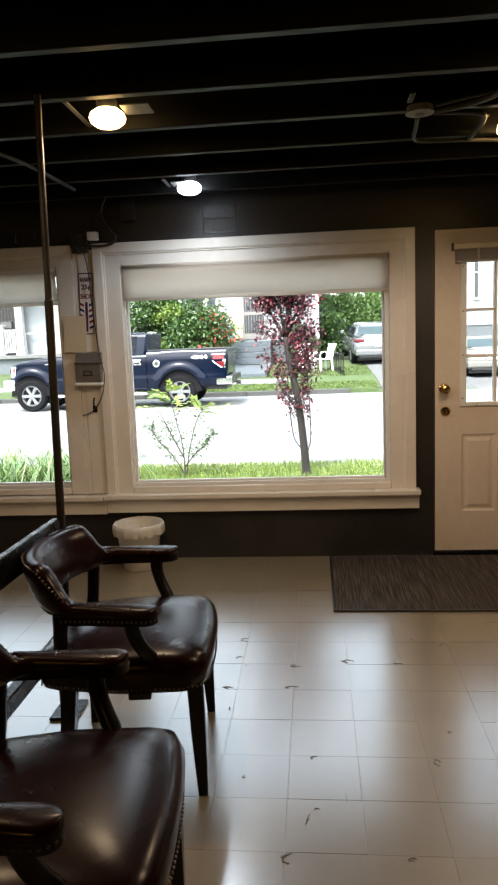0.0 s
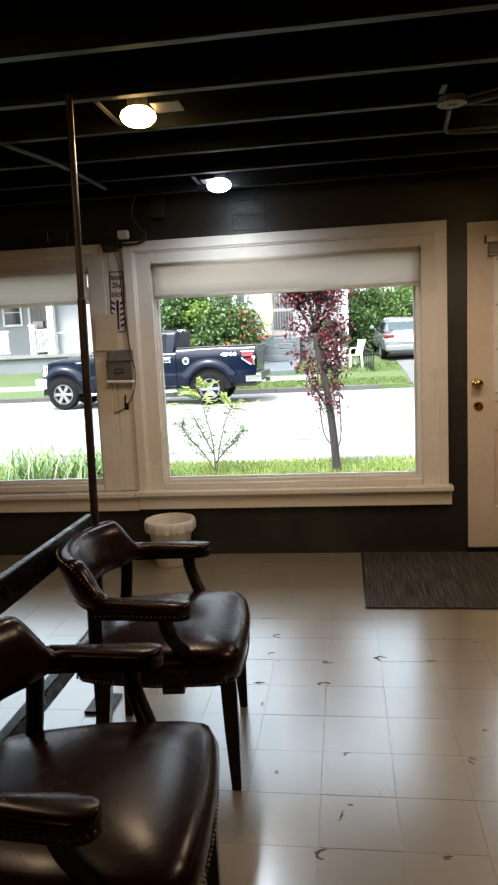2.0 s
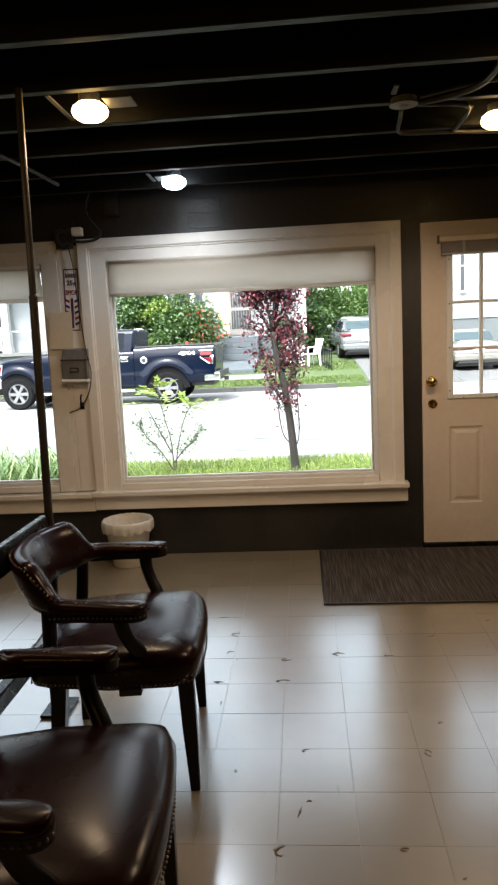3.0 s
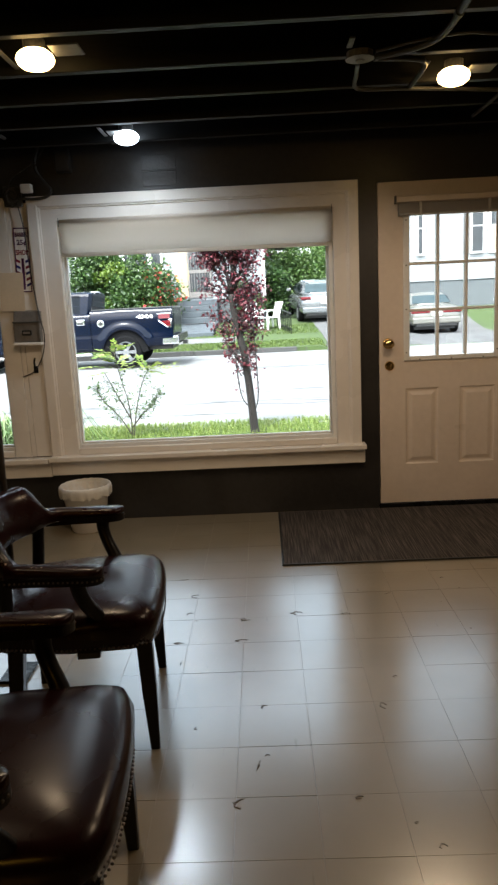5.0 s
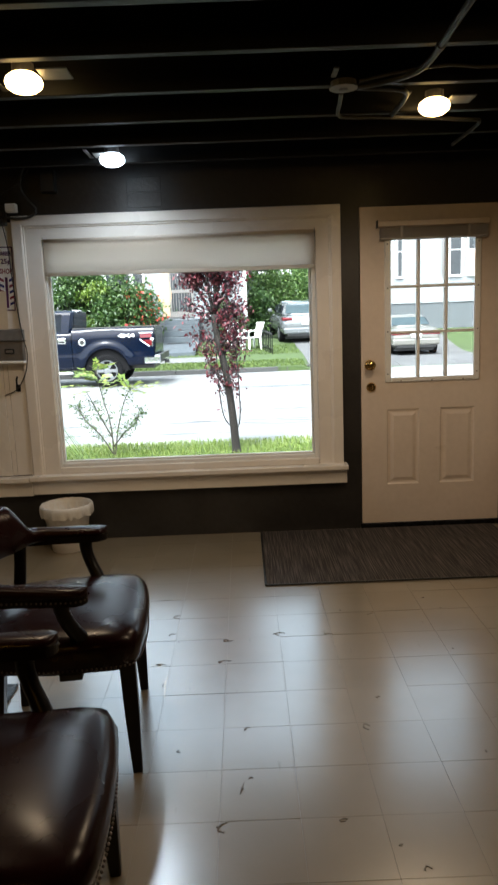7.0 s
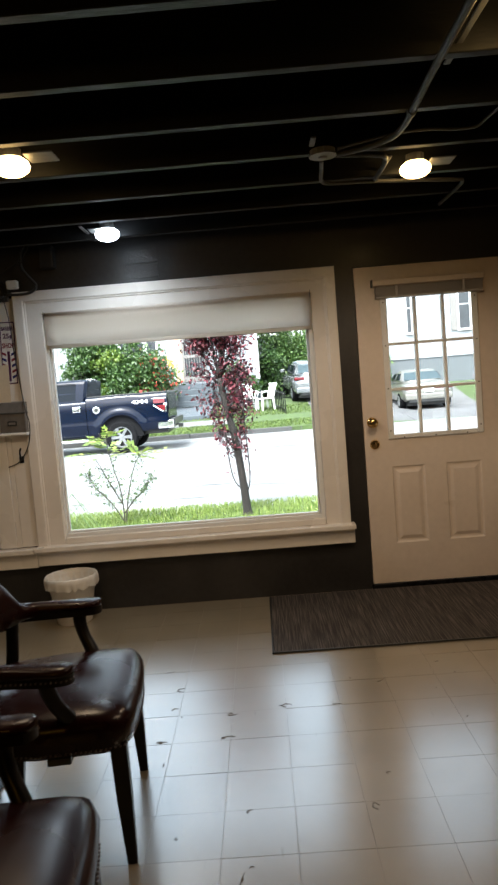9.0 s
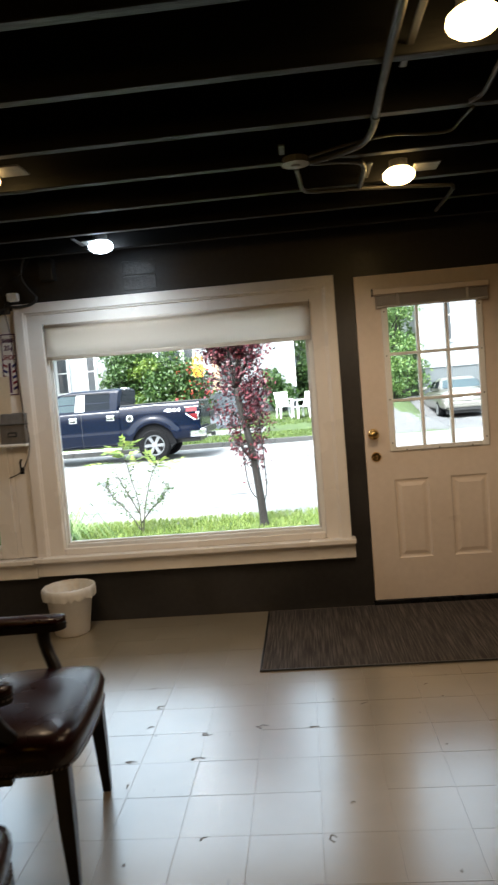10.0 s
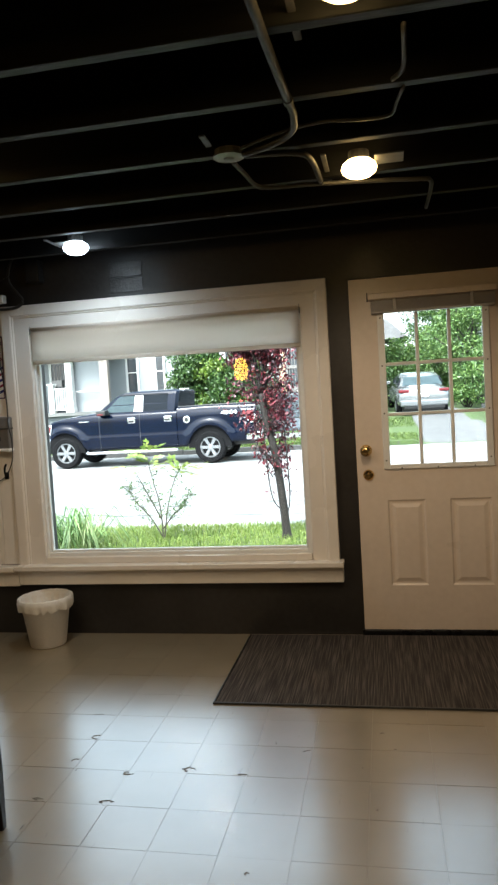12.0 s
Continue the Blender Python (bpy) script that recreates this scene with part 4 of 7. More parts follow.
pp = tagged(empty("potted_grass", pose(1.01, -0.33, 1.06)), "small grassy plant in a black pot", "plant")
bm = bmesh.new()
lathe(bm, [(0.05, 0), (0.052, 0.003), (0.068, 0.11), (0.072, 0.112), (0.072, 0.125), (0.062, 0.125), (0.055, 0.1)], 20)
part("pot", bm, BLACKPLASTIC, pp, smooth=True)
bm = bmesh.new()
for k in range(150):
    a, r0, le, out = RNG.uniform(0, 6.28), RNG.uniform(0, 0.045), RNG.uniform(0.08, 0.2), RNG.uniform(0.01, 0.09)
    d, s = Vector((math.cos(a), math.sin(a), 0)), Vector((-math.sin(a), math.cos(a), 0)) * 0.003
    p = d * r0 + Vector((0, 0, 0.10))
    q = [p, p + d * out * 0.35 + Vector((0, 0, le * 0.6)), p + d * out + Vector((0, 0, le))]
    v = [bm.verts.new(q[0] - s), bm.verts.new(q[0] + s), bm.verts.new(q[1] + s * 0.8), bm.verts.new(q[1] - s * 0.8), bm.verts.new(q[2])]
    bm.faces.new(v[:4])
    bm.faces.new((v[3], v[2], v[4]))
part("leaves", bm, PLANTG, pp, recalc=False)

lf = tagged(empty("leaflet_stand", pose(1.09, -0.58, 1.06, 0, 0, -62)), "white printed leaflet in an upright stand", "leaflet")
part("sheet", boxes((-0.10, 0.10, -0.002, 0.002, 0.005, 0.27)), PAPER, lf)
part("printing", boxes(*[(-0.08, 0.05 + 0.03 * math.sin(k * 2.0), -0.0028, -0.002, 0.235 - k * 0.02, 0.243 - k * 0.02) for k in range(6)], (-0.03, 0.03, -0.0028, -0.002, 0.05, 0.10)), GREYMETAL, lf)
part("foot", boxes((-0.10, 0.10, -0.03, 0.03, 0, 0.005)), BLACKPLASTIC, lf)
tr = tagged(empty("hair_clipper", pose(0.99, -0.52, 1.06, 0, 0, 30)), "small black hair clipper lying on the worktop", "clipper")
part("clipper_body", boxes((-0.07, 0.07, -0.022, 0.022, 0.0, 0.035), bev=0.01, seg=2), BLACKPLASTIC, tr)
part("blade", boxes((0.07, 0.085, -0.018, 0.018, 0.006, 0.02), bev=0.002), BRASS, tr)
run([(1.225, -0.045, 1.09), (1.205, -0.03, 1.5), (1.20, -0.03, 1.75), (1.215, -0.03, 1.95), (1.26, -0.03, 2.08), (1.33, -0.03, 2.14)], 0.005, "wall_cable", 8, PAPER)
tagged(bpy.data.objects["wall_cable"], "white cable looping up the dark front wall", "cable")

# ---- tubular chair ----
tcx = tagged(empty("tubular_chair", pose(0.88, -1.66, 0)), "silver tubular metal chair with a dark seat", "chair")
for y in (0.215, -0.215):
    run([(-0.225, y, 0.0), (-0.225, y, 0.25), (-0.222, y, 0.37), (-0.20, y, 0.425), (-0.14, y, 0.445), (0.1, y, 0.44), (0.2, y, 0.43)], 0.015, "leg_tube", 6, CHROME, tcx)
    run([(0.24, y, 0.0), (0.2, y, 0.40), (0.215, y, 0.55), (0.255, y, 0.82)], 0.0125, "back_tube", 5, CHROME, tcx)
run([(-0.222, 0.215, 0.36), (-0.18, 0.0, 0.33), (-0.222, -0.215, 0.36)], 0.009, "brace", 6, CHROME, tcx)
part("seat", boxes((-0.17, 0.2, -0.19, 0.19, 0.456, 0.478), bev=0.012, seg=2), TUB, tcx)
part("backrest", boxes((0.222, 0.24, -0.20, 0.20, 0.62, 0.82), bev=0.006, seg=2), TUB, tcx)

# ---- raised blocks showing through the wall paint ----
for x0, x1, z0, z1 in ((-1.432, -1.222, 2.112, 2.198), (-1.432, -1.222, 2.206, 2.293), (-2.80, -2.66, 2.115, 2.195), (-2.65, -2.53, 2.112, 2.19)):
    part("block", boxes((x0, x1, -0.0035, 0.001, z0, z1), bev=0.003), BLOCK, wall_n)

# ==== outside ====
ASPHALT = mat("pale_worn_asphalt", (0.18, 0.18, 0.178), 0.6, var=0.2, scale=0.5, bump=0.4, bscale=90, dirt=(0.135, 0.135, 0.135), rvar=0.15)
CRACK = mat("road_crack_tar", (0.03, 0.03, 0.03), 0.7, var=0.3, scale=4, bump=0.3)
CONCRETE = mat("grey_concrete", (0.11, 0.11, 0.107), 0.8, var=0.2, scale=2, bump=0.3, bscale=60)
KERB = mat("dark_kerb_stone", (0.035, 0.035, 0.034), 0.8, var=0.25, scale=3, bump=0.4, rand=0.2)
LAWN = mat("mown_lawn", (0.034, 0.056, 0.012), 0.9, var=0.35, scale=2.5, bump=0.8, bscale=70)
GRASSB = leaf_mat("grass_blades", [(0.12, 0.19, 0.03), (0.19, 0.26, 0.05), (0.28, 0.33, 0.09)], 0.5, 0.3)
LAWNB = leaf_mat("lawn_blades", [(0.05, 0.085, 0.012), (0.075, 0.115, 0.018), (0.10, 0.14, 0.028)], 0.8, 0.15)
LILY = leaf_mat("lily_blades", [(0.09, 0.18, 0.055), (0.17, 0.27, 0.09), (0.32, 0.37, 0.17)], 0.4, 0.3)
SAPL = leaf_mat("sapling_leaves", [(0.12, 0.20, 0.04), (0.22, 0.30, 0.05), (0.34, 0.38, 0.10)], 0.4, 0.35)
PLUM = leaf_mat("plum_leaves", [(0.018, 0.006, 0.010), (0.035, 0.007, 0.013), (0.07, 0.010, 0.018), (0.15, 0.016, 0.028), (0.26, 0.10, 0.11)], 0.32, 0.25)
GREEN = leaf_mat("green_leaves", [(0.018, 0.045, 0.010), (0.034, 0.075, 0.014), (0.065, 0.115, 0.024)], 0.45, 0.25)
LIME = leaf_mat("lime_leaves", [(0.05, 0.10, 0.011), (0.085, 0.14, 0.015), (0.13, 0.18, 0.022)], 0.45, 0.3)
VINE = leaf_mat("pale_green_leaves", [(0.04, 0.09, 0.022), (0.08, 0.15, 0.035), (0.14, 0.21, 0.055)], 0.45, 0.3)
FLOWER = leaf_mat("red_blossom", [(0.30, 0.03, 0.02), (0.45, 0.06, 0.04), (0.5, 0.12, 0.08)], 0.5, 0.2)
BARK = mat("grey_brown_bark", (0.021, 0.017, 0.015), 0.85, var=0.35, scale=14, bump=0.9, bscale=60, stretch=(1, 1, 0.3))
STEM = mat("thin_stem_bark", (0.06, 0.055, 0.035), 0.7, var=0.2, scale=20, bump=0.3)
SIDING = mat("white_house_siding", (0.205, 0.22, 0.23), 0.6, var=0.05, scale=1.5, bump=0.1)
FOUND = mat("grey_painted_foundation", (0.08, 0.09, 0.095), 0.75, var=0.12, scale=2, bump=0.25)
STEPS = mat("blue_grey_step_paint", (0.058, 0.07, 0.08), 0.6, var=0.12, scale=3, bump=0.15)
SHINGLE = mat("grey_roof_shingle", (0.17, 0.17, 0.175), 0.9, var=0.2, scale=3, bump=0.5)
HTRIM = mat("white_house_trim", (0.5, 0.5, 0.49), 0.5, var=0.04, scale=4, bump=0.03)
DARKGLASS = mat("dark_house_glass", (0.03, 0.035, 0.04), 0.12, var=0.3, scale=3, bump=0.0)
BEIGE = mat("beige_door_surround", (0.42, 0.28, 0.18), 0.6, var=0.05, scale=3, bump=0.05)
NAVY = mat("navy_car_paint", (0.0004, 0.0026, 0.0105), 0.14, metal=0.0, var=0.06, scale=30, bump=0.0, coat=0.0, rvar=0.03, spec=0.22)
SILVER = mat("silver_car_paint", (0.19, 0.20, 0.205), 0.25, metal=0.6, var=0.05, scale=30, bump=0.0, coat=0.8, rvar=0.03)
CHAMP = mat("champagne_car_paint", (0.17, 0.165, 0.145), 0.3, metal=0.5, var=0.05, scale=30, bump=0.0, coat=0.7, rvar=0.03)
AUTOGLASS = mat("tinted_car_glass", (0.006, 0.008, 0.011), 0.1, spec=0.08, var=0.1, scale=5, bump=0.0, rvar=0.02)
# paler copy of the tinted glass: the sky's reflection is put into its colour
PALEGLASS = mat("sky_lit_car_glass", (0.035, 0.05, 0.055), 0.1, spec=0.12, var=0.15, scale=4, bump=0.0, rvar=0.02)
TYRE = mat("black_tyre_rubber", (0.0045, 0.0045, 0.005), 0.85, spec=0.12, var=0.2, scale=20, bump=0.2)
ALLOY = mat("bright_alloy", (0.15, 0.155, 0.16), 0.35, metal=0.25, var=0.08, scale=20, bump=0.0)
REDLENS = mat("red_lamp_lens", (0.10, 0.005, 0.008), 0.2, var=0.15, scale=30, bump=0.0)
CLEARLENS = mat("clear_lamp_lens", (0.6, 0.6, 0.6), 0.1, var=0.1, scale=30, bump=0.0)
WPLASTIC = mat("white_resin", (0.75, 0.75, 0.74), 0.4, var=0.04, scale=8, bump=0.02)


def gz(x, y):
    """Height of the land."""
    if y < 3.6:
        return -0.035
    if y < 16.05:
        return -0.035 - 0.145 * sstep(3.6, 3.85, y)
    left = 0.0 + 0.095 * (y - 16.05)
    left = min(left, 0.62)
    left -= 0.13 * (1 - sstep(16.0, 18.6, y)) * sstep(0.9, 1.3, x)
    right = -0.13 + 0.07 * sstep(16.05, 18, y) + 0.78 * sstep(20.5, 26, y)
    k = sstep(3.0, 4.4, x)
    far = sstep(26, 60, y) * 0.4
    return left * (1 - k) + right * k + far


def drape(bm, x0, x1, y0, y1, nx, ny, lift, skew=0.0):
    """A slab that follows the land."""
    g = []
    for j in range(ny + 1):
        y = y0 + (y1 - y0) * j / ny
        g.append([bm.verts.new((x0 + (x1 - x0) * i / nx + skew * (y - y0), y, gz(x0 + (x1 - x0) * i / nx + skew * (y - y0), y) + lift)) for i in range(nx + 1)])
    for j in range(ny):
        for i in range(nx):
            bm.faces.new((g[j][i], g[j][i + 1], g[j + 1][i + 1], g[j + 1][i]))
    r = bmesh.ops.extrude_face_region(bm, geom=bm.faces[:])
    for v in r["geom"]:
        if isinstance(v, bmesh.types.BMVert):
            v.co.z -= lift + 0.08
    return bm


xs = sorted(set([-600, -250, -120, -70, -45, -30] + [x * 1.0 for x in range(-20, 21)] + [30, 45, 70, 120, 250, 600] + [0.3 * k for k in range(2, 18)]))
ys = sorted(set([0.2, 1, 2, 3, 3.55, 3.65, 3.75, 3.9, 6, 10, 14, 15.9, 16.04, 16.06] + [16.5 + 0.5 * k for k in range(24)] + [29, 32, 36, 42, 50, 60, 90, 150, 300, 700]))
gm = bpy.data.meshes.new("ground")
gv = [(x, y, gz(x, y) - (0.03 if 16.05 > y > 3.9 else 0)) for y in ys for x in xs]
nxs = len(xs)
gm.from_pydata(gv, [], [(j * nxs + i, j * nxs + i + 1, (j + 1) * nxs + i + 1, (j + 1) * nxs + i) for j in range(len(ys) - 1) for i in range(nxs - 1)])
gm.materials.append(LAWN)
tagged(new("ground", gm), "green lawn ground on both sides of the street", "ground", kind="structure")
# land behind and beside the shop
tagged(part("ground_behind", boxes((-600, X0 - 0.25, -600, 0.2, -0.3, -0.04), (X1 + 0.25, 600, -600, 0.2, -0.3, -0.04), (X0 - 0.25, X1 + 0.25, -600, YB - 0.25, -0.3, -0.04)), LAWN), "plain lawn ground round the shop", "ground", kind="structure")
tagged(part("shop_roof", boxes((X0 - 0.5, X1 + 0.5, YB - 0.5, 0.75, ZC + 0.15, ZC + 0.35)), SHINGLE), "flat roof over the shop", "roof", kind="structure")
road = tagged(part("road", boxes((-300, 300, 3.78, 16.02, -0.3, -0.12)), ASPHALT), "pale worn asphalt street with cracks", "road", kind="structure")
crk = bmesh.new()
for k in range(54):
    r = random.Random(100 + k)
    x, y = r.uniform(-9, 6), (5.0, 6.2, 7.4, 9.5, 11.5, 13.2, 14.6, 15.4)[k % 8] + r.uniform(-0.4, 0.4)
    pts = [Vector((x + i * 0.5, y + r.uniform(-0.12, 0.12) + (i * 0.4 if k % 5 == 0 else 0), -0.119)) for i in range(r.randint(4, 9))]
    w = r.uniform(0.02, 0.05)
    a = [(crk.verts.new(p + Vector((0, w * r.uniform(0.4, 1.2), 0))), crk.verts.new(p - Vector((0, w * r.uniform(0.4, 1.2), 0)))) for p in pts]
    for (p, q), (s, t) in zip(a, a[1:]):
        crk.faces.new((p, q, t, s))
part("cracks", crk, CRACK, road, "dark tar-filled cracks")
kb = tagged(empty("kerb"), "dark weathered kerb stones along the far side of the street", "kerb", kind="structure")
km = bmesh.new()
box(km, -0.745, 0.745, -0.075, 0.075, -0.2, 0.02, 0.015)
k0 = part("kerb_stone", km, KERB, kb)
k0.matrix_basis = pose(-18.5, 16.0, 0)
for i in range(1, 13):
    share("kerb_stone", k0.data, pose(-18.5 + 1.5 * i, 16.0, RNG.uniform(-0.012, 0.006), 0, RNG.uniform(-0.3, 0.3)), kb)
for x, y, a in ((0.95, 16.28, 28), (1.42, 16.9, 68)):
    o = share("kerb_stone", k0.data, pose(x - 0.15, y, -0.02, 0, 0, a) @ Matrix.Diagonal((0.5, 1, 1, 1)), kb)
for i in range(8):
    share("kerb_stone", k0.data, pose(8.3 + 1.5 * i, 16.0, -0.05), kb)
bm = drape(bmesh.new(), -30, -1.6, 17.45, 18.5, 40, 2, 0.012)
tagged(part("pavement", bm, CONCRETE), "pale concrete footpath across the front lawns", "pavement", kind="structure")
bm = drape(bmesh.new(), 1.25, 3.0, 15.95, 30, 3, 26, 0.02, skew=-0.03)
DRIVE = mat("grey_driveway_asphalt", (0.075, 0.075, 0.075), 0.8, var=0.3, scale=0.8, bump=0.4, bscale=90)
tagged(part("driveway_1", bm, DRIVE), "cracked asphalt driveway rising beside the house", "driveway", kind="structure")
bm = drape(bmesh.new(), 3.9, 7.3, 15.95, 25.5, 4, 18, 0.02)
tagged(part("driveway_2", bm, DRIVE), "asphalt driveway before the white house", "driveway", kind="structure")
tagged(part("driveway_apron", drape(bmesh.new(), 2.55, 4.1, 15.96, 19.4, 3, 6, 0.014), DRIVE), "asphalt apron joining the two driveways", "driveway", kind="structure")


# ---- leaves and plants ----
def leaf_mesh(name, places, size, material, parent, seed, aspect=0.55, droop=0.0, kind=""):
    """Many small pointed leaves, each a folded diamond."""
    r = np.random.RandomState(seed)
    p = np.array(places, float).reshape(-1, 3)
    n = len(p)
    d = r.normal(size=(n, 3))
    d[:, 2] -= droop
    d /= np.linalg.norm(d, axis=1)[:, None]
    s = np.cross(d, r.normal(size=(n, 3)))
    s /= np.linalg.norm(s, axis=1)[:, None] + 1e-9
    u = np.cross(d, s)
    L = size * r.uniform(0.6, 1.25, size=(n, 1))
    v = np.stack([p, p + d * L * 0.5 + s * L * aspect * 0.5 + u * L * 0.08, p + d * L, p + d * L * 0.5 - s * L * aspect * 0.5 + u * L * 0.08], 1).reshape(-1, 3)
    me = bpy.data.meshes.new(name)
    me.from_pydata(v.tolist(), [], (np.arange(n * 4).reshape(-1, 4)).tolist())
    me.materials.append(material)
    ob = new(name, me)
    ob.parent = parent
    if kind:
        tagged(ob, kind=kind)
    return ob


def clumps(rng, centres, per, flat=0.8):
    """Points in uneven clumps: centres are (x, y, z, radius)."""
    out = []
    for x, y, z, r in centres:
        for _ in range(int(per * r * r)):
            d = Vector((rng.gauss(0, 1), rng.gauss(0, 1), rng.gauss(0, 1))).normalized()
            q = r * rng.uniform(0.45, 1.0) ** 0.6 * (1 + 0.25 * math.sin(d.x * 5 + d.z * 4 + x))
            out.append((x + d.x * q, y + d.y * q, z + d.z * q * flat))
    return out


def limb(bm, a, b, r0, r1, bend, rng, n=6):
    a, b = Vector(a), Vector(b)
    mid = (a + b) / 2 + Vector((rng.uniform(-bend, bend), rng.uniform(-bend, bend), rng.uniform(-bend, bend) * 0.4))
    pth = smooth_path([a, mid, b], 4)
    sweep(bm, pth, lambda t: (r0 + (r1 - r0) * t,) * 2, n)
    return pth


def far_tree(name, x, y, h, w, material, seed, label, size=0.17, per=760, trunk=0.16, low=0.35):
    rng = random.Random(seed)
    z0 = gz(x, y) - 0.05
    t = tagged(empty(name), label, "tree", "trees behind the houses")
    bm = bmesh.new()
    top = Vector((x + rng.uniform(-0.3, 0.3), y, z0 + h * 0.8))
    limb(bm, (x, y, z0), top, trunk, trunk * 0.25, 0.2, rng, 8)
    cs = []
    for k in range(20):
        a, q = rng.uniform(0, 6.28), rng.uniform(0.2, 1.0)
        zc = z0 + h * rng.uniform(low, 0.92)
        rad = w * 0.5 * q * (1.15 - abs((zc - z0) / h - 0.6))
        c = Vector((x + rad * math.cos(a), y + rad * math.sin(a), zc))
        limb(bm, (x, y, z0 + h * rng.uniform(0.2, 0.55)), c, trunk * 0.35, 0.02, 0.3, rng, 5)
        cs.append((*c, w * rng.uniform(0.17, 0.30)))
    part("trunk", bm, BARK, t, smooth=True)
    leaf_mesh("crown", clumps(rng, cs, per), size, material, t, seed, 0.6)
    return t


far_tree("tree", 0.3, 31, 3.1, 3.6, VINE, 11, "leafy green tree behind the driveway", low=0.2)
far_tree("tree", 4.7, 33.5, 9.0, 5.2, VINE, 12, "tall leafy tree beyond the driveway", low=0.15)
far_tree("tree", -3.8, 36, 9.0, 6.5, GREEN, 13, "dark green tree behind the house", low=0.2)
far_tree("tree", 5.6, 37, 10.0, 7.0, VINE, 14, "pale green tree behind the white house", low=0.1)
far_tree("tree", 3.75, 26.8, 4.6, 2.9, VINE, 15, "vine-covered bushy tree beside the white house", size=0.13, per=900, trunk=0.1, low=0.08)
far_tree("tree", 4.9, 43, 9.5, 6.0, GREEN, 16, "dense tree at the end of the driveway", low=0.1)
far_tree("tree", -9.0, 34, 11.0, 7.0, GREEN, 17, "large tree behind the two houses", low=0.3)
far_tree("tree", 9.5, 38, 11.0, 8.0, GREEN, 18, "large tree far behind the white house", low=0.2)


def bush(x, y, h, w, material, seed, label, size=0.15, per=1150, flower=None, tops=17):
    rng = random.Random(seed)
    z0 = gz(x, y)
    t = tagged(empty("bush"), label, "bush", "bushes before the house")
    bm, cs = bmesh.new(), []
    for k in range(tops):
        a, q = rng.uniform(0, 6.28), rng.uniform(0, 1) ** 0.5
        zc = z0 + h * rng.uniform(0.15, 0.86)
        c = (x + w * 0.4 * q * math.cos(a), y + 0.35 * w * q * math.sin(a), zc)
        limb(bm, (x + rng.uniform(-0.1, 0.1), y, z0 - 0.05), c, 0.03, 0.008, 0.1, rng, 5)
        cs.append((*c, min(w, h) * rng.uniform(0.22, 0.34)))
    part("stems", bm, BARK, t, smooth=True)
    leaf_mesh("foliage", clumps(rng, cs, per), size, material, t, seed, 0.6)
    if flower:
        leaf_mesh("blossom", clumps(rng, cs, per * 0.10), size * 0.9, flower, t, seed + 1, 0.9)
    return t


bush(-6.95, 21.3, 3.1, 1.4, GREEN, 31, "tall dark green shrub against the house")
bush(-6.1, 21.2, 2.5, 1.3, LIME, 32, "bright lime green shrub before the house")
bush(-5.2, 21.0, 2.4, 1.7, GREEN, 33, "rounded dark green shrub before the house")
bush(-4.2, 20.9, 2.7, 1.5, GREEN, 34, "shrub with red blossom beside the steps", flower=FLOWER, per=420)
bush(-6.6, 21.9, 3.4, 1.9, GREEN, 40, "tall leafy shrub close to the house wall")
bush(-4.6, 21.5, 2.6, 1.5, GREEN, 41, "dense green shrub near the steps", flower=FLOWER)
bush(-5.7, 21.8, 2.9, 1.6, GREEN, 42, "tall dark shrub under the house window")
bush(-1.2, 22.3, 1.7, 1.2, GREEN, 36, "dark shrub at the corner of the house")
bush(-0.4, 24.5, 2.1, 1.4, GREEN, 37, "dark shrub behind the garden chair")
bush(3.3, 24.0, 1.8, 1.3, VINE, 38, "overgrown shrub along the driveway", per=600)
bush(4.0, 25.3, 2.5, 1.5, VINE, 39, "overgrown vine shrub by the white house", per=600)


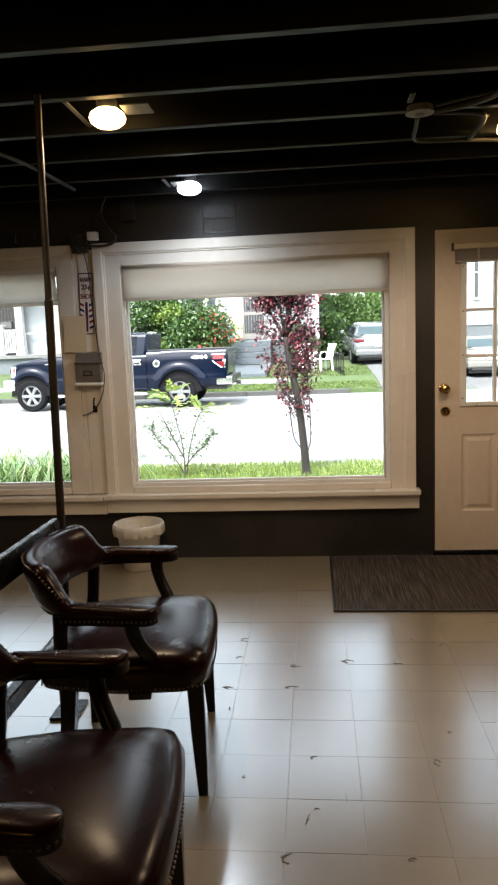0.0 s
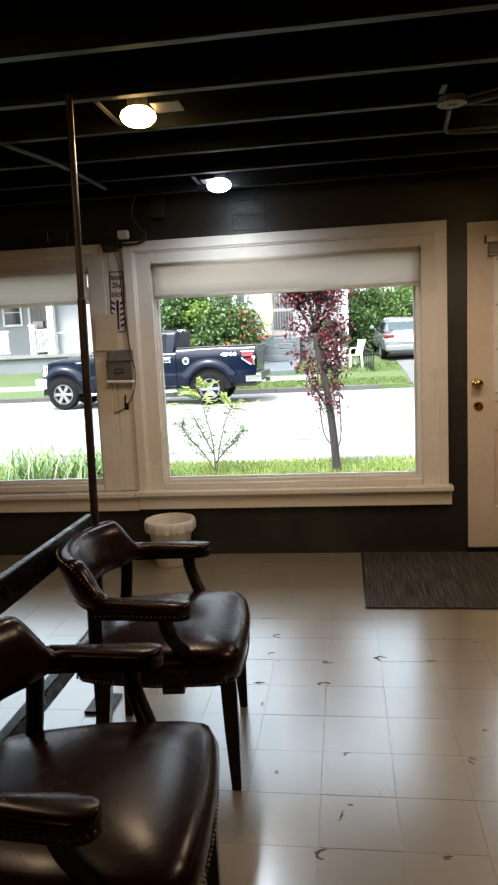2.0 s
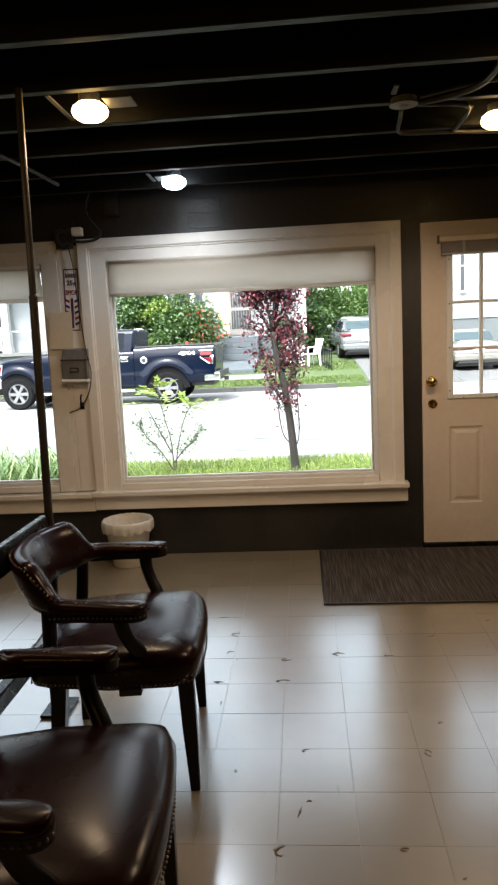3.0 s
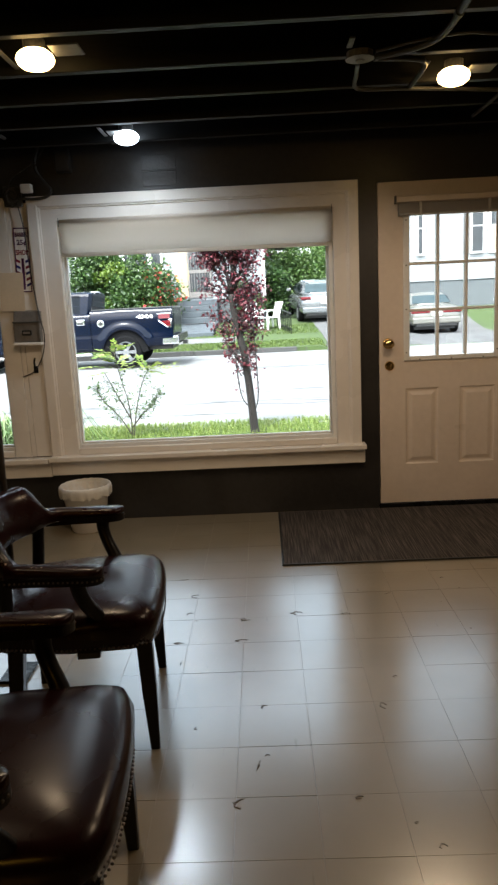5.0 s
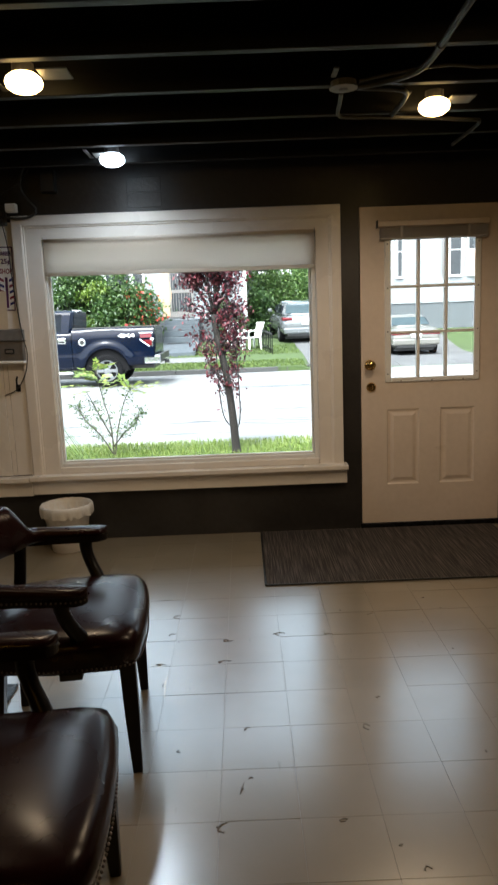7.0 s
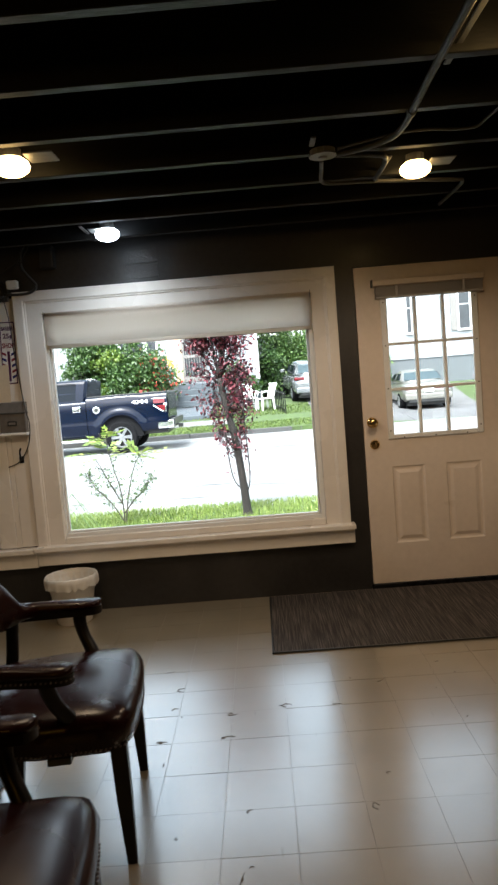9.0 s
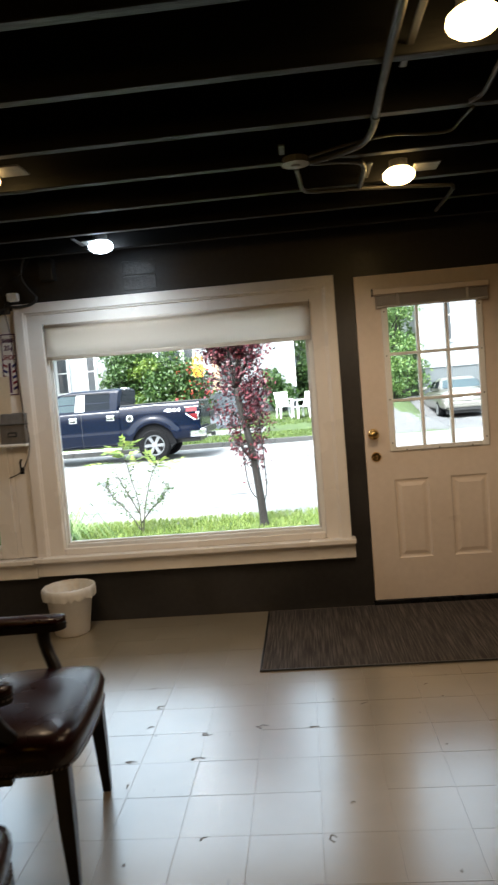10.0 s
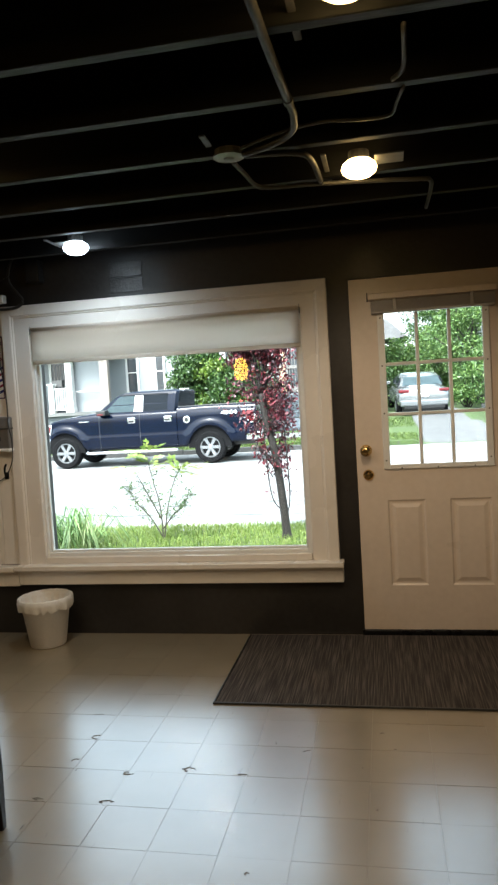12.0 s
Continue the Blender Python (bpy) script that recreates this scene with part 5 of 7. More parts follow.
# ---- plum tree before the window ----
def plum_tree():
    rng = random.Random(5)
    t = tagged(empty("plum_tree"), "slim purple-leaf plum tree on the grass verge", "tree")
    X, Y = -0.865, 2.97
    trunk = bmesh.new()
    sweep(trunk, smooth_path([(X, Y, -0.06), (X - 0.01, Y, 0.12), (X - 0.035, Y, 0.45), (X - 0.08, Y, 0.85), (X - 0.15, Y, 1.2), (X - 0.185, Y, 1.47)], 5), lambda q: (0.048 - 0.016 * q + 0.02 * max(0, 0.12 - q) / 0.12,) * 2, 10)
    part("trunk", trunk, BARK, t, smooth=True)
    tips, paths = [], []
    F = (X - 0.185, Y, 1.45)
    heads = [(-1.55, 0.1, 2.25), (-1.35, -0.1, 2.6), (-1.12, 0.15, 2.8), (-0.98, -0.12, 2.75), (-0.80, 0.1, 2.7), (-0.66, 0.0, 2.4)]
    for hx, dy, hz in heads:
        lb = bmesh.new()
        p = limb(lb, F, (hx, Y + dy, hz), 0.020, 0.005, 0.06, rng, 7)
        part("limb", lb, BARK, t, smooth=True)
        paths.append(p)
    leaves = []
    tw = bmesh.new()
    for p in paths:
        for q in p[3:]:
            for _ in range(5):
                e = q + Vector((rng.uniform(-0.2, 0.2), rng.uniform(-0.2, 0.2), rng.uniform(-0.05, 0.28)))
                pt = limb(tw, q, e, 0.006, 0.002, 0.03, rng, 4)
                for s in pt[1:]:
                    for _ in range(7):
                        leaves.append(s + Vector((rng.gauss(0, 0.035), rng.gauss(0, 0.035), rng.gauss(0, 0.035))))
    # suckers hanging and rising along the stem
    for k in range(90):
        z = rng.uniform(0.6, 1.95)
        bx = X - 0.035 - 0.1 * z + rng.uniform(-0.02, 0.02)
        side = rng.choice((-1, 1, 1))
        w = 0.10 + 0.24 * sstep(0.4, 1.2, z)
        e = Vector((bx + side * rng.uniform(0.4, 1.0) * w, Y + rng.uniform(-0.2, 0.2), z + rng.uniform(0.05, 0.28)))
        pt = limb(tw, (bx, Y, z), e, 0.006, 0.002, 0.04, rng, 4)
        for s in pt[2:]:
            for _ in range(2 if z < 0.8 else 5):
                leaves.append(s + Vector((rng.gauss(0, 0.035), rng.gauss(0, 0.035), rng.gauss(0, 0.045))))
    sk = bmesh.new()
    for dx in (-0.11, 0.10):
        p = smooth_path([(X + 0.01, Y, 0.22), (X + dx * 0.8 - 0.03, Y - 0.03, 0.38), (X + dx - 0.05, Y - 0.04, 0.7), (X + dx - 0.07, Y - 0.02, 1.15)], 6)
        sweep(sk, p, 0.0065, 5)
        for s in p[8:]:
            for _ in range(4):
                leaves.append(s + Vector((rng.gauss(0, 0.03), rng.gauss(0, 0.03), rng.gauss(0, 0.04))))
    part("suckers", sk, BARK, t, smooth=True)
    tagged(part("twigs", tw, BARK, t, smooth=True), kind="stuff")
    leaf_mesh("leaves", leaves, 0.046, PLUM, t, 51, 0.55, 0.7, "stuff")
    return t


plum_tree()


def sapling():
    """Thin stems; feathered leaf sprays at the top, fine bare-looking twigs below."""
    rng = random.Random(8)
    t = tagged(empty("sapling"), "sparse green sapling with bright feathery leaf sprays", "sapling")
    X, Y = -2.2, 3.0
    bm = bmesh.new()
    V, Fc, small = [], [], []

    def leaflet(p, d, n, L):
        s = d.cross(n).normalized() * L * 0.27
        b = len(V)
        V.extend([p, p + d * L * 0.45 + s - n * L * 0.04, p + d * L - n * L * 0.12, p + d * L * 0.45 - s - n * L * 0.04])
        Fc.append((b, b + 1, b + 2, b + 3))

    def spray(a, d, length, L, pairs):
        """One feathered leaf: paired leaflets along a drooping rib."""
        d = Vector(d).normalized()
        side = d.cross(Vector((0, 0, 1)))
        side = side.normalized() if side.length > 0.1 else Vector((1, 0, 0))
        n = side.cross(d).normalized()
        rib = [Vector(a) + d * length * q + Vector((0, 0, -0.10 * length * q * q)) for q in [k / pairs for k in range(pairs + 1)]]
        sweep(bm, rib, 0.0014, 4)
        for k, p in enumerate(rib[1:]):
            for sd in (-1, 1):
                e = (side * sd + d * rng.uniform(0.4, 0.8) + n * rng.uniform(-0.25, 0.25)).normalized()
                leaflet(p, e, (n + side * rng.uniform(-0.5, 0.5) + d * rng.uniform(-0.4, 0.4)).normalized(), L * rng.uniform(0.75, 1.15))
        leaflet(rib[-1], d, n, L)

    stems = [((X, Y, -0.06), (X - 0.02, Y, 0.35), (X - 0.09, Y, 0.66), (X - 0.14, Y, 0.95)), ((X, Y, -0.06), (X + 0.06, Y, 0.3), (X + 0.15, Y, 0.6), (X + 0.24, Y, 0.76)),
             ((X, Y, 0.0), (X - 0.13, Y, 0.22), (X - 0.30, Y, 0.42), (X - 0.36, Y, 0.56)), ((X, Y, 0.1), (X + 0.13, Y, 0.25), (X + 0.26, Y, 0.36), (X + 0.30, Y, 0.5)),
             ((X - 0.01, Y, 0.2), (X - 0.12, Y, 0.42), (X - 0.2, Y - 0.05, 0.62), (X - 0.24, Y - 0.08, 0.72))]
    for i, s in enumerate(stems):
        p = smooth_path(s, 7)
        sweep(bm, p, lambda q: (0.009 - 0.0065 * q,) * 2, 5)
        for q in p[5:]:
            if q.z > 0.62 and i > 1:
                continue
            for _ in range(4 if i > 1 else 2):
                e = q + Vector((rng.uniform(-0.11, 0.11), rng.uniform(-0.1, 0.1), rng.uniform(-0.02, 0.07)))
                for a in limb(bm, q, e, 0.0022, 0.001, 0.02, rng, 4)[2:]:
                    if rng.random() < 0.65 and a.z < 0.72:
                        small.append(a + Vector((rng.gauss(0, 0.012), rng.gauss(0, 0.012), rng.gauss(0, 0.01))))
    top = (X - 0.14, Y, 0.95)
    for k in range(9):
        a = k * 0.7
        spray((X - 0.13 + 0.01 * k % 0.03, Y, 0.72 + 0.028 * k), (math.cos(a), 0.6 * math.sin(a), 0.35), 0.18, 0.085, 4)
    for d, z, ln in (((-1, 0.1, 0.12), 0.76, 0.36), ((-0.9, -0.3, 0.0), 0.72, 0.26), ((-0.8, 0.4, 0.3), 0.82, 0.22), ((1, 0.1, 0.05), 0.74, 0.24)):
        spray((X - 0.11, Y, z), d, ln * 1.15, 0.082, 6)
    for d, ln in (((1, 0.0, 0.28), 0.26), ((0.9, 0.4, 0.1), 0.2), ((0.5, -0.5, 0.4), 0.16), ((-0.4, 0.3, 0.7), 0.14), ((0.9, -0.3, -0.1), 0.2), ((1, 0.2, 0.12), 0.34)):
        spray((X + 0.20, Y, 0.72), d, ln * 1.15, 0.078, 5)
    spray(top, (0.1, 0, 1), 0.09, 0.045, 3)
    part("stems", bm, STEM, t, smooth=True)
    me = bpy.data.meshes.new("leaves")
    me.from_pydata([tuple(v) for v in V], [], Fc)
    me.materials.append(SAPL)
    lv = new("leaves", me)
    lv.parent = t
    tagged(lv, kind="stuff")
    leaf_mesh("small_leaves", small, 0.03, VINE, t, 61, 0.45, 0.2, "stuff")


sapling()


def blades(name, n, place, length, width, lean, seed, material):
    """Thin bent blades rising from the ground."""
    r = random.Random(seed)
    V, Fc = [], []
    for _ in range(n):
        x, y, z = place(r)
        L, a, q = length * r.uniform(0.5, 1.25), r.uniform(0, 6.28), lean * r.uniform(0.2, 1.2)
        d, s = Vector((math.cos(a), math.sin(a), 0)), Vector((-math.sin(a), math.cos(a), 0)) * width
        p0 = Vector((x, y, z))
        p1 = p0 + d * L * q * 0.35 + Vector((0, 0, L * 0.65))
        p2 = p0 + d * L * q + Vector((0, 0, L * (0.95 - 0.5 * q * q)))
        b = len(V)
        V += [p0 - s, p0 + s, p1 + s * 0.8, p1 - s * 0.8, p2]
        Fc += [(b, b + 1, b + 2, b + 3), (b + 3, b + 2, b + 4)]
    me = bpy.data.meshes.new(name)
    me.from_pydata([tuple(v) for v in V], [], Fc)
    me.materials.append(material)
    return new(name, me)


tagged(blades("verge_grass", 26000, lambda r: (r.uniform(-5.5, 1.8), 3.72 - 2.2 * r.random() ** 1.3, -0.04), 0.085, 0.004, 0.9, 3, GRASSB), "uncut bright green grass verge outside the windows", "grass", kind="stuff")
tagged(blades("far_lawn_grass", 14000, lambda r: (lambda x, y: (x, y, gz(x, y) - 0.01))(r.uniform(-10, 1.1), r.choice((16.15 + 1.25 * r.random(), 18.65 + 2.2 * r.random()))), 0.08, 0.012, 0.8, 4, LAWNB), "short green lawn before the houses", "grass", kind="stuff")
lily = tagged(empty("lily_clump"), "arching green lily leaves clumped on the verge", "plant", "lily clumps")
for i, (cx, cy) in enumerate(((-3.05, 2.75), (-3.55, 2.7), (-4.2, 2.7))):
    h = lily if i == 0 else tagged(empty("lily_clump"), "arching green lily leaves clumped on the verge", "plant", "lily clumps")
    o = blades("blades", 190, lambda r: (cx + r.gauss(0, 0.13), cy + r.gauss(0, 0.11), -0.05), 0.50, 0.008, 2.0, 70 + i, LILY)
    o.parent = h


# ---- houses ----
def house_window(h, x0, x1, z0, z1, y, label="", blind=None):
    w = part("window", boxes((x0 - 0.09, x0, y - 0.07, y + 0.02, z0 - 0.09, z1 + 0.09), (x1, x1 + 0.09, y - 0.07, y + 0.02, z0 - 0.09, z1 + 0.09), (x0, x1, y - 0.069, y + 0.02, z1, z1 + 0.09), (x0, x1, y - 0.10, y + 0.02, z0 - 0.09, z0)), HTRIM, h, label)
    zm = (z0 + z1) / 2
    part("window_pane", boxes((x0, x1, y - 0.034, y + 0.01, z0, zm - 0.02), (x0, x1, y - 0.044, y + 0.01, zm + 0.02, z1)), DARKGLASS, w)
    part("meeting_rail", boxes((x0, x1, y - 0.056, y + 0.01, zm - 0.02, zm + 0.02)), HTRIM, w)
    if blind:
        part("window_blind", boxes((x0 + 0.02, x1 - 0.02, y - 0.040, y - 0.035, z0 + 0.02, zm - 0.03)), blind, w)
    return w


def siding_wall(h, x0, x1, y, z0, z1, depth, skip=()):
    """Clapboards, each a wedge overlapping the next, on a plain core."""
    part("wall", boxes((x0, x1, y, y + depth, z0, z1)), SIDING, h)
    bm = bmesh.new()
    n = int((z1 - z0) / 0.115)
    for k in range(n):
        z = z0 + k * 0.115
        loft(bm, [[(x, y - 0.022, z), (x, y - 0.001, z), (x, y - 0.001, z + 0.115), (x, y - 0.006, z + 0.115)] for x in (x0, x1)])
    tagged(part("clapboards", bm, SIDING, h), kind="stuff")


def gable_roof(h, x0, x1, y0, y1, z, rise, over=0.4):
    bm = bmesh.new()
    ym = (y0 + y1) / 2
    loft(bm, [[(x, y0 - over, z - 0.1), (x, ym, z + rise), (x, y1 + over, z - 0.1), (x, y1 + over, z + 0.08), (x, ym, z + rise + 0.18), (x, y0 - over, z + 0.08)] for x in (x0 - over, x1 + over)])
    part("roof", bm, SHINGLE, h)
    for x in (x0 - 0.01, x1 + 0.01):
        bm = loft(bmesh.new(), [[(q, y0, z - 0.1), (q, ym, z + rise - 0.05), (q, y1, z - 0.1)] for q in (x - 0.02, x + 0.02)])
        part("gable", bm, SIDING, h)


# house with the grey steps
h2 = tagged(empty("house"), "white clapboard house with grey foundation and front steps", "house", "houses across the street")
part("foundation", boxes((-7.9, -0.55, 23.02, 31.9, 0.1, 1.5)), FOUND, h2)
siding_wall(h2, -7.9, -0.55, 23.0, 1.5, 6.2, 9)
part("corner_board", boxes((-0.66, -0.54, 22.95, 23.1, 1.5, 6.2)), HTRIM, h2)
gable_roof(h2, -7.9, -0.55, 23.0, 32.0, 6.2, 2.6)
for a, b in ((-5.86, -5.0), (-4.85, -4.5)):
    house_window(h2, a, b, 2.75, 4.3, 23.0)
hd = part("door", boxes((-3.5, -3.42, 22.92, 23.05, 1.58, 3.75), (-2.66, -2.58, 22.92, 23.05, 1.58, 3.75), (-3.42, -2.66, 22.921, 23.05, 3.67, 3.75), (-3.42, -2.66, 22.94, 23.03, 1.58, 1.8)), GREYMETAL, h2, "dark storm door")
part("door_pane", boxes((-3.42, -2.66, 22.95, 22.97, 1.8, 3.67)), DARKGLASS, hd)
for k in range(7):
    part("bar", boxes((-3.36 + k * 0.105, -3.345 + k * 0.105, 22.93, 22.945, 1.82, 3.66)), GREYMETAL, hd)
part("cross_bar", boxes((-3.42, -2.66, 22.925, 22.945, 2.5, 2.62)), GREYMETAL, hd)
part("door_surround", boxes((-3.78, -3.51, 22.94, 22.975, 1.62, 3.75)), BEIGE, h2, "beige panel beside the door")
st = tagged(empty("front_steps"), "blue-grey painted front steps with a sloping path", "steps")
for k in range(5):
    part("step", boxes((-3.72, -2.46, 21.75 + k * 0.24, 22.95, 0.42 + k * 0.215 if k else 0.2, 0.635 + k * 0.215), bev=0.015), STEPS, st)
bm = bmesh.new()
loft(bm, [[(x, 18.9, 0.05), (x, 21.75, 0.2), (x, 21.75, 0.66), (x, 18.9, 0.40)] for x in (-3.85, -2.36)])
part("path_slab", bm, STEPS, st)
part("side_wall", boxes((-2.44, -2.36, 21.76, 22.95, 0.3, 1.5)), STEPS, st)
part("step_mat", boxes((-3.5, -2.75, 21.35, 21.6, 0.635, 0.655)), BLACKPLASTIC, st, "black rubber mat")

# porch house
h1 = tagged(empty("house"), "white house with a railed front porch", "house", "houses across the street")
part("foundation", boxes((-20, -8.25, 24.02, 31, 0.0, 1.3)), FOUND, h1)
siding_wall(h1, -20, -8.25, 24.0, 1.3, 6.4, 7)
gable_roof(h1, -20, -8.25, 24.0, 31, 6.4, 2.6)
part("porch_floor", boxes((-20, -10.45, 21.98, 24.0, 1.16, 1.30), bev=0.01), CONCRETE, h1)
part("porch_skirt", boxes((-20, -10.5, 22.1, 24.0, -0.05, 1.16)), FOUND, h1)
part("porch_roof", boxes((-20, -10.2, 21.7, 24.0, 3.75, 3.95)), HTRIM, h1)
for x in (-12.1, -15.2, -18.3):
    part("porch_post", boxes((x - 0.13, x + 0.13, 22.05, 22.31, 1.3, 3.75), (x - 0.17, x + 0.17, 22.01, 22.35, 1.3, 1.5), bev=0.01), HTRIM, h1)
part("newel", boxes((-13.0, -12.78, 22.05, 22.27, 1.3, 2.42), (-13.04, -12.74, 22.01, 22.31, 2.42, 2.47), bev=0.01), HTRIM, h1)
part("porch_rail", boxes((-12.78, -12.23, 22.11, 22.19, 2.22, 2.29), (-12.78, -12.23, 22.12, 22.18, 1.40, 1.45)), HTRIM, h1)
for k in range(6):
    part("baluster", boxes((-12.73 + k * 0.09, -12.69 + k * 0.09, 22.13, 22.17, 1.45, 2.22)), HTRIM, h1)
part("porch_rail", boxes((-15.07, -13.9, 22.11, 22.19, 2.22, 2.29), (-15.07, -13.9, 22.12, 22.18, 1.40, 1.45)), HTRIM, h1)
for k in range(12):
    part("baluster", boxes((-15.03 + k * 0.095, -14.99 + k * 0.095, 22.13, 22.17, 1.45, 2.22)), HTRIM, h1)
hd = part("door", boxes((-13.85, -13.73, 23.92, 24.03, 1.3, 3.5), (-12.85, -12.73, 23.92, 24.03, 1.3, 3.5), (-13.73, -12.85, 23.921, 24.03, 3.4, 3.5)), HTRIM, h1)
part("door_leaf", boxes((-13.73, -12.85, 23.96, 24.02, 1.3, 3.4)), DARKGLASS, hd)
for k in range(6):
    part("bar", boxes((-13.62 + k * 0.14, -13.6 + k * 0.14, 23.945, 23.96, 1.5, 3.3)), GREYMETAL, hd)
part("mail_slot_box", boxes((-13.0, -12.55, 22.4, 22.6, 2.35, 2.62), bev=0.01), STEEL, h1)
house_window(h1, -14.9, -14.2, 2.6, 3.6, 24.0)
house_window(h1, -12.35, -12.0, 3.1, 3.5, 24.0)
house_window(h1, -10.3, -9.9, 2.0, 3.6, 24.0)
house_window(h1, -9.05, -8.75, 2.0, 3.6, 24.0)
part("downpipe", boxes((-10.75, -10.4, 21.98, 22.2, 1.3, 3.75), bev=0.01), mat("brown_post_paint", (0.2, 0.17, 0.15), 0.6), h1, "brown boxed corner post")
part("stair_rail", boxes((-12.0, -10.75, 22.3, 22.34, 2.1, 2.14), (-12.0, -11.96, 22.3, 22.34, 1.3, 2.1)), HTRIM, h1)
part("porch_panel", boxes((-11.95, -10.76, 22.5, 22.54, 1.3, 3.75)), SIDING, h1)

# white house behind the old sedan
h3 = tagged(empty("house"), "white clapboard house with a grey block foundation", "house", "houses across the street")
part("foundation", boxes((4.75, 18, 26.02, 36, 0.2, 1.82)), FOUND, h3)
siding_wall(h3, 4.75, 18, 26.0, 1.82, 7.2, 10)
part("corner_board", boxes((4.74, 4.88, 25.95, 26.1, 1.82, 7.2)), HTRIM, h3)
gable_roof(h3, 4.75, 18, 26.0, 36, 7.2, 3.0)
house_window(h3, 5.93, 6.10, 2.95, 5.0, 26.0)
house_window(h3, 8.16, 8.60, 2.95, 5.0, 26.0)
house_window(h3, 8.93, 9.55, 2.95, 5.0, 26.0, blind=BEIGE)
house_window(h3, 11.6, 12.5, 2.95, 5.0, 26.0)
part("shutter", boxes((7.80, 8.06, 25.93, 25.975, 2.9, 5.05)), GREYMETAL, h3)
h4 = tagged(empty("house"), "far house with a grey shingled roof", "house", "houses across the street")
part("wall", boxes((-6, 1.4, 44, 50, 0.3, 4.6)), FOUND, h4)
bm = bmesh.new()
loft(bm, [[(-6.5, y, 4.4), (1.9, y, 4.9), (0.6, y, 6.1), (-6.5, y, 6.1)] for y in (43.5, 50)])
part("roof", bm, SHINGLE, h4)
part("fascia", boxes((-6.5, 1.7, 43.4, 43.48, 4.3, 4.5)), HTRIM, h4)


# ---- vehicles ----
def wheel(parent, x, y, z, r, w, side, spokes=6):
    """Wheel with its axle along y; side is the outward direction."""
    ty = bmesh.new()
    lathe(ty, [(r * 0.66, -w / 2), (r * 0.9, -w / 2), (r * 0.985, -w * 0.36), (r, -w * 0.2), (r, w * 0.2), (r * 0.985, w * 0.36), (r * 0.9, w / 2), (r * 0.66, w / 2), (r * 0.62, w * 0.3), (r * 0.62, -w * 0.3)], 28, pose(x, y, z, -90 * side), cap=False)
    wo = part("wheel", ty, TYRE, parent, smooth=False)
    rm = bmesh.new()
    m = pose(x, y, z, -90 * side)
    m = Matrix.Translation((x, y, z)) @ Matrix.Rotation(radians(90 if side < 0 else -90), 4, "X")
    lathe(rm, [(r * 0.645, -w * 0.3), (r * 0.645, w * 0.42), (r * 0.60, w * 0.44), (r * 0.575, w * 0.36), (r * 0.56, w * 0.05), (0.01, w * 0.02)], 28, m, cap=False)
    lathe(rm, [(r * 0.17, w * 0.1), (r * 0.17, w * 0.38), (r * 0.12, w * 0.42), (0.005, w * 0.42)], 14, m, cap=False)
    for k in range(spokes):
        a = 2 * math.pi * k / spokes
        q = m @ Matrix.Rotation(a, 4, "Z")
        i, o = r * 0.12, r * 0.60
        loft(rm, [[q @ Vector(p) for p in ((i, -r * 0.09, w * 0.22), (i, r * 0.09, w * 0.22), (i, r * 0.075, w * 0.40), (i, -r * 0.075, w * 0.40))],
                  [q @ Vector(p) for p in ((o, -r * 0.115, w * 0.22), (o, r * 0.115, w * 0.22), (o, r * 0.095, w * 0.42), (o, -r * 0.095, w * 0.42))]])
    part("rim", rm, ALLOY, wo)
    hb = bmesh.new()
    lathe(hb, [(r * 0.56, w * 0.06), (0.01, w * 0.05)], 20, m, cap=False)
    part("brake_disc", hb, BLACKSTEEL, wo)
    return wo


def arch(cx, cz, r, n, a0=180, a1=0):
    return [(cx + r * math.cos(radians(a0 + (a1 - a0) * i / n)), cz + r * math.sin(radians(a0 + (a1 - a0) * i / n))) for i in range(n + 1)]


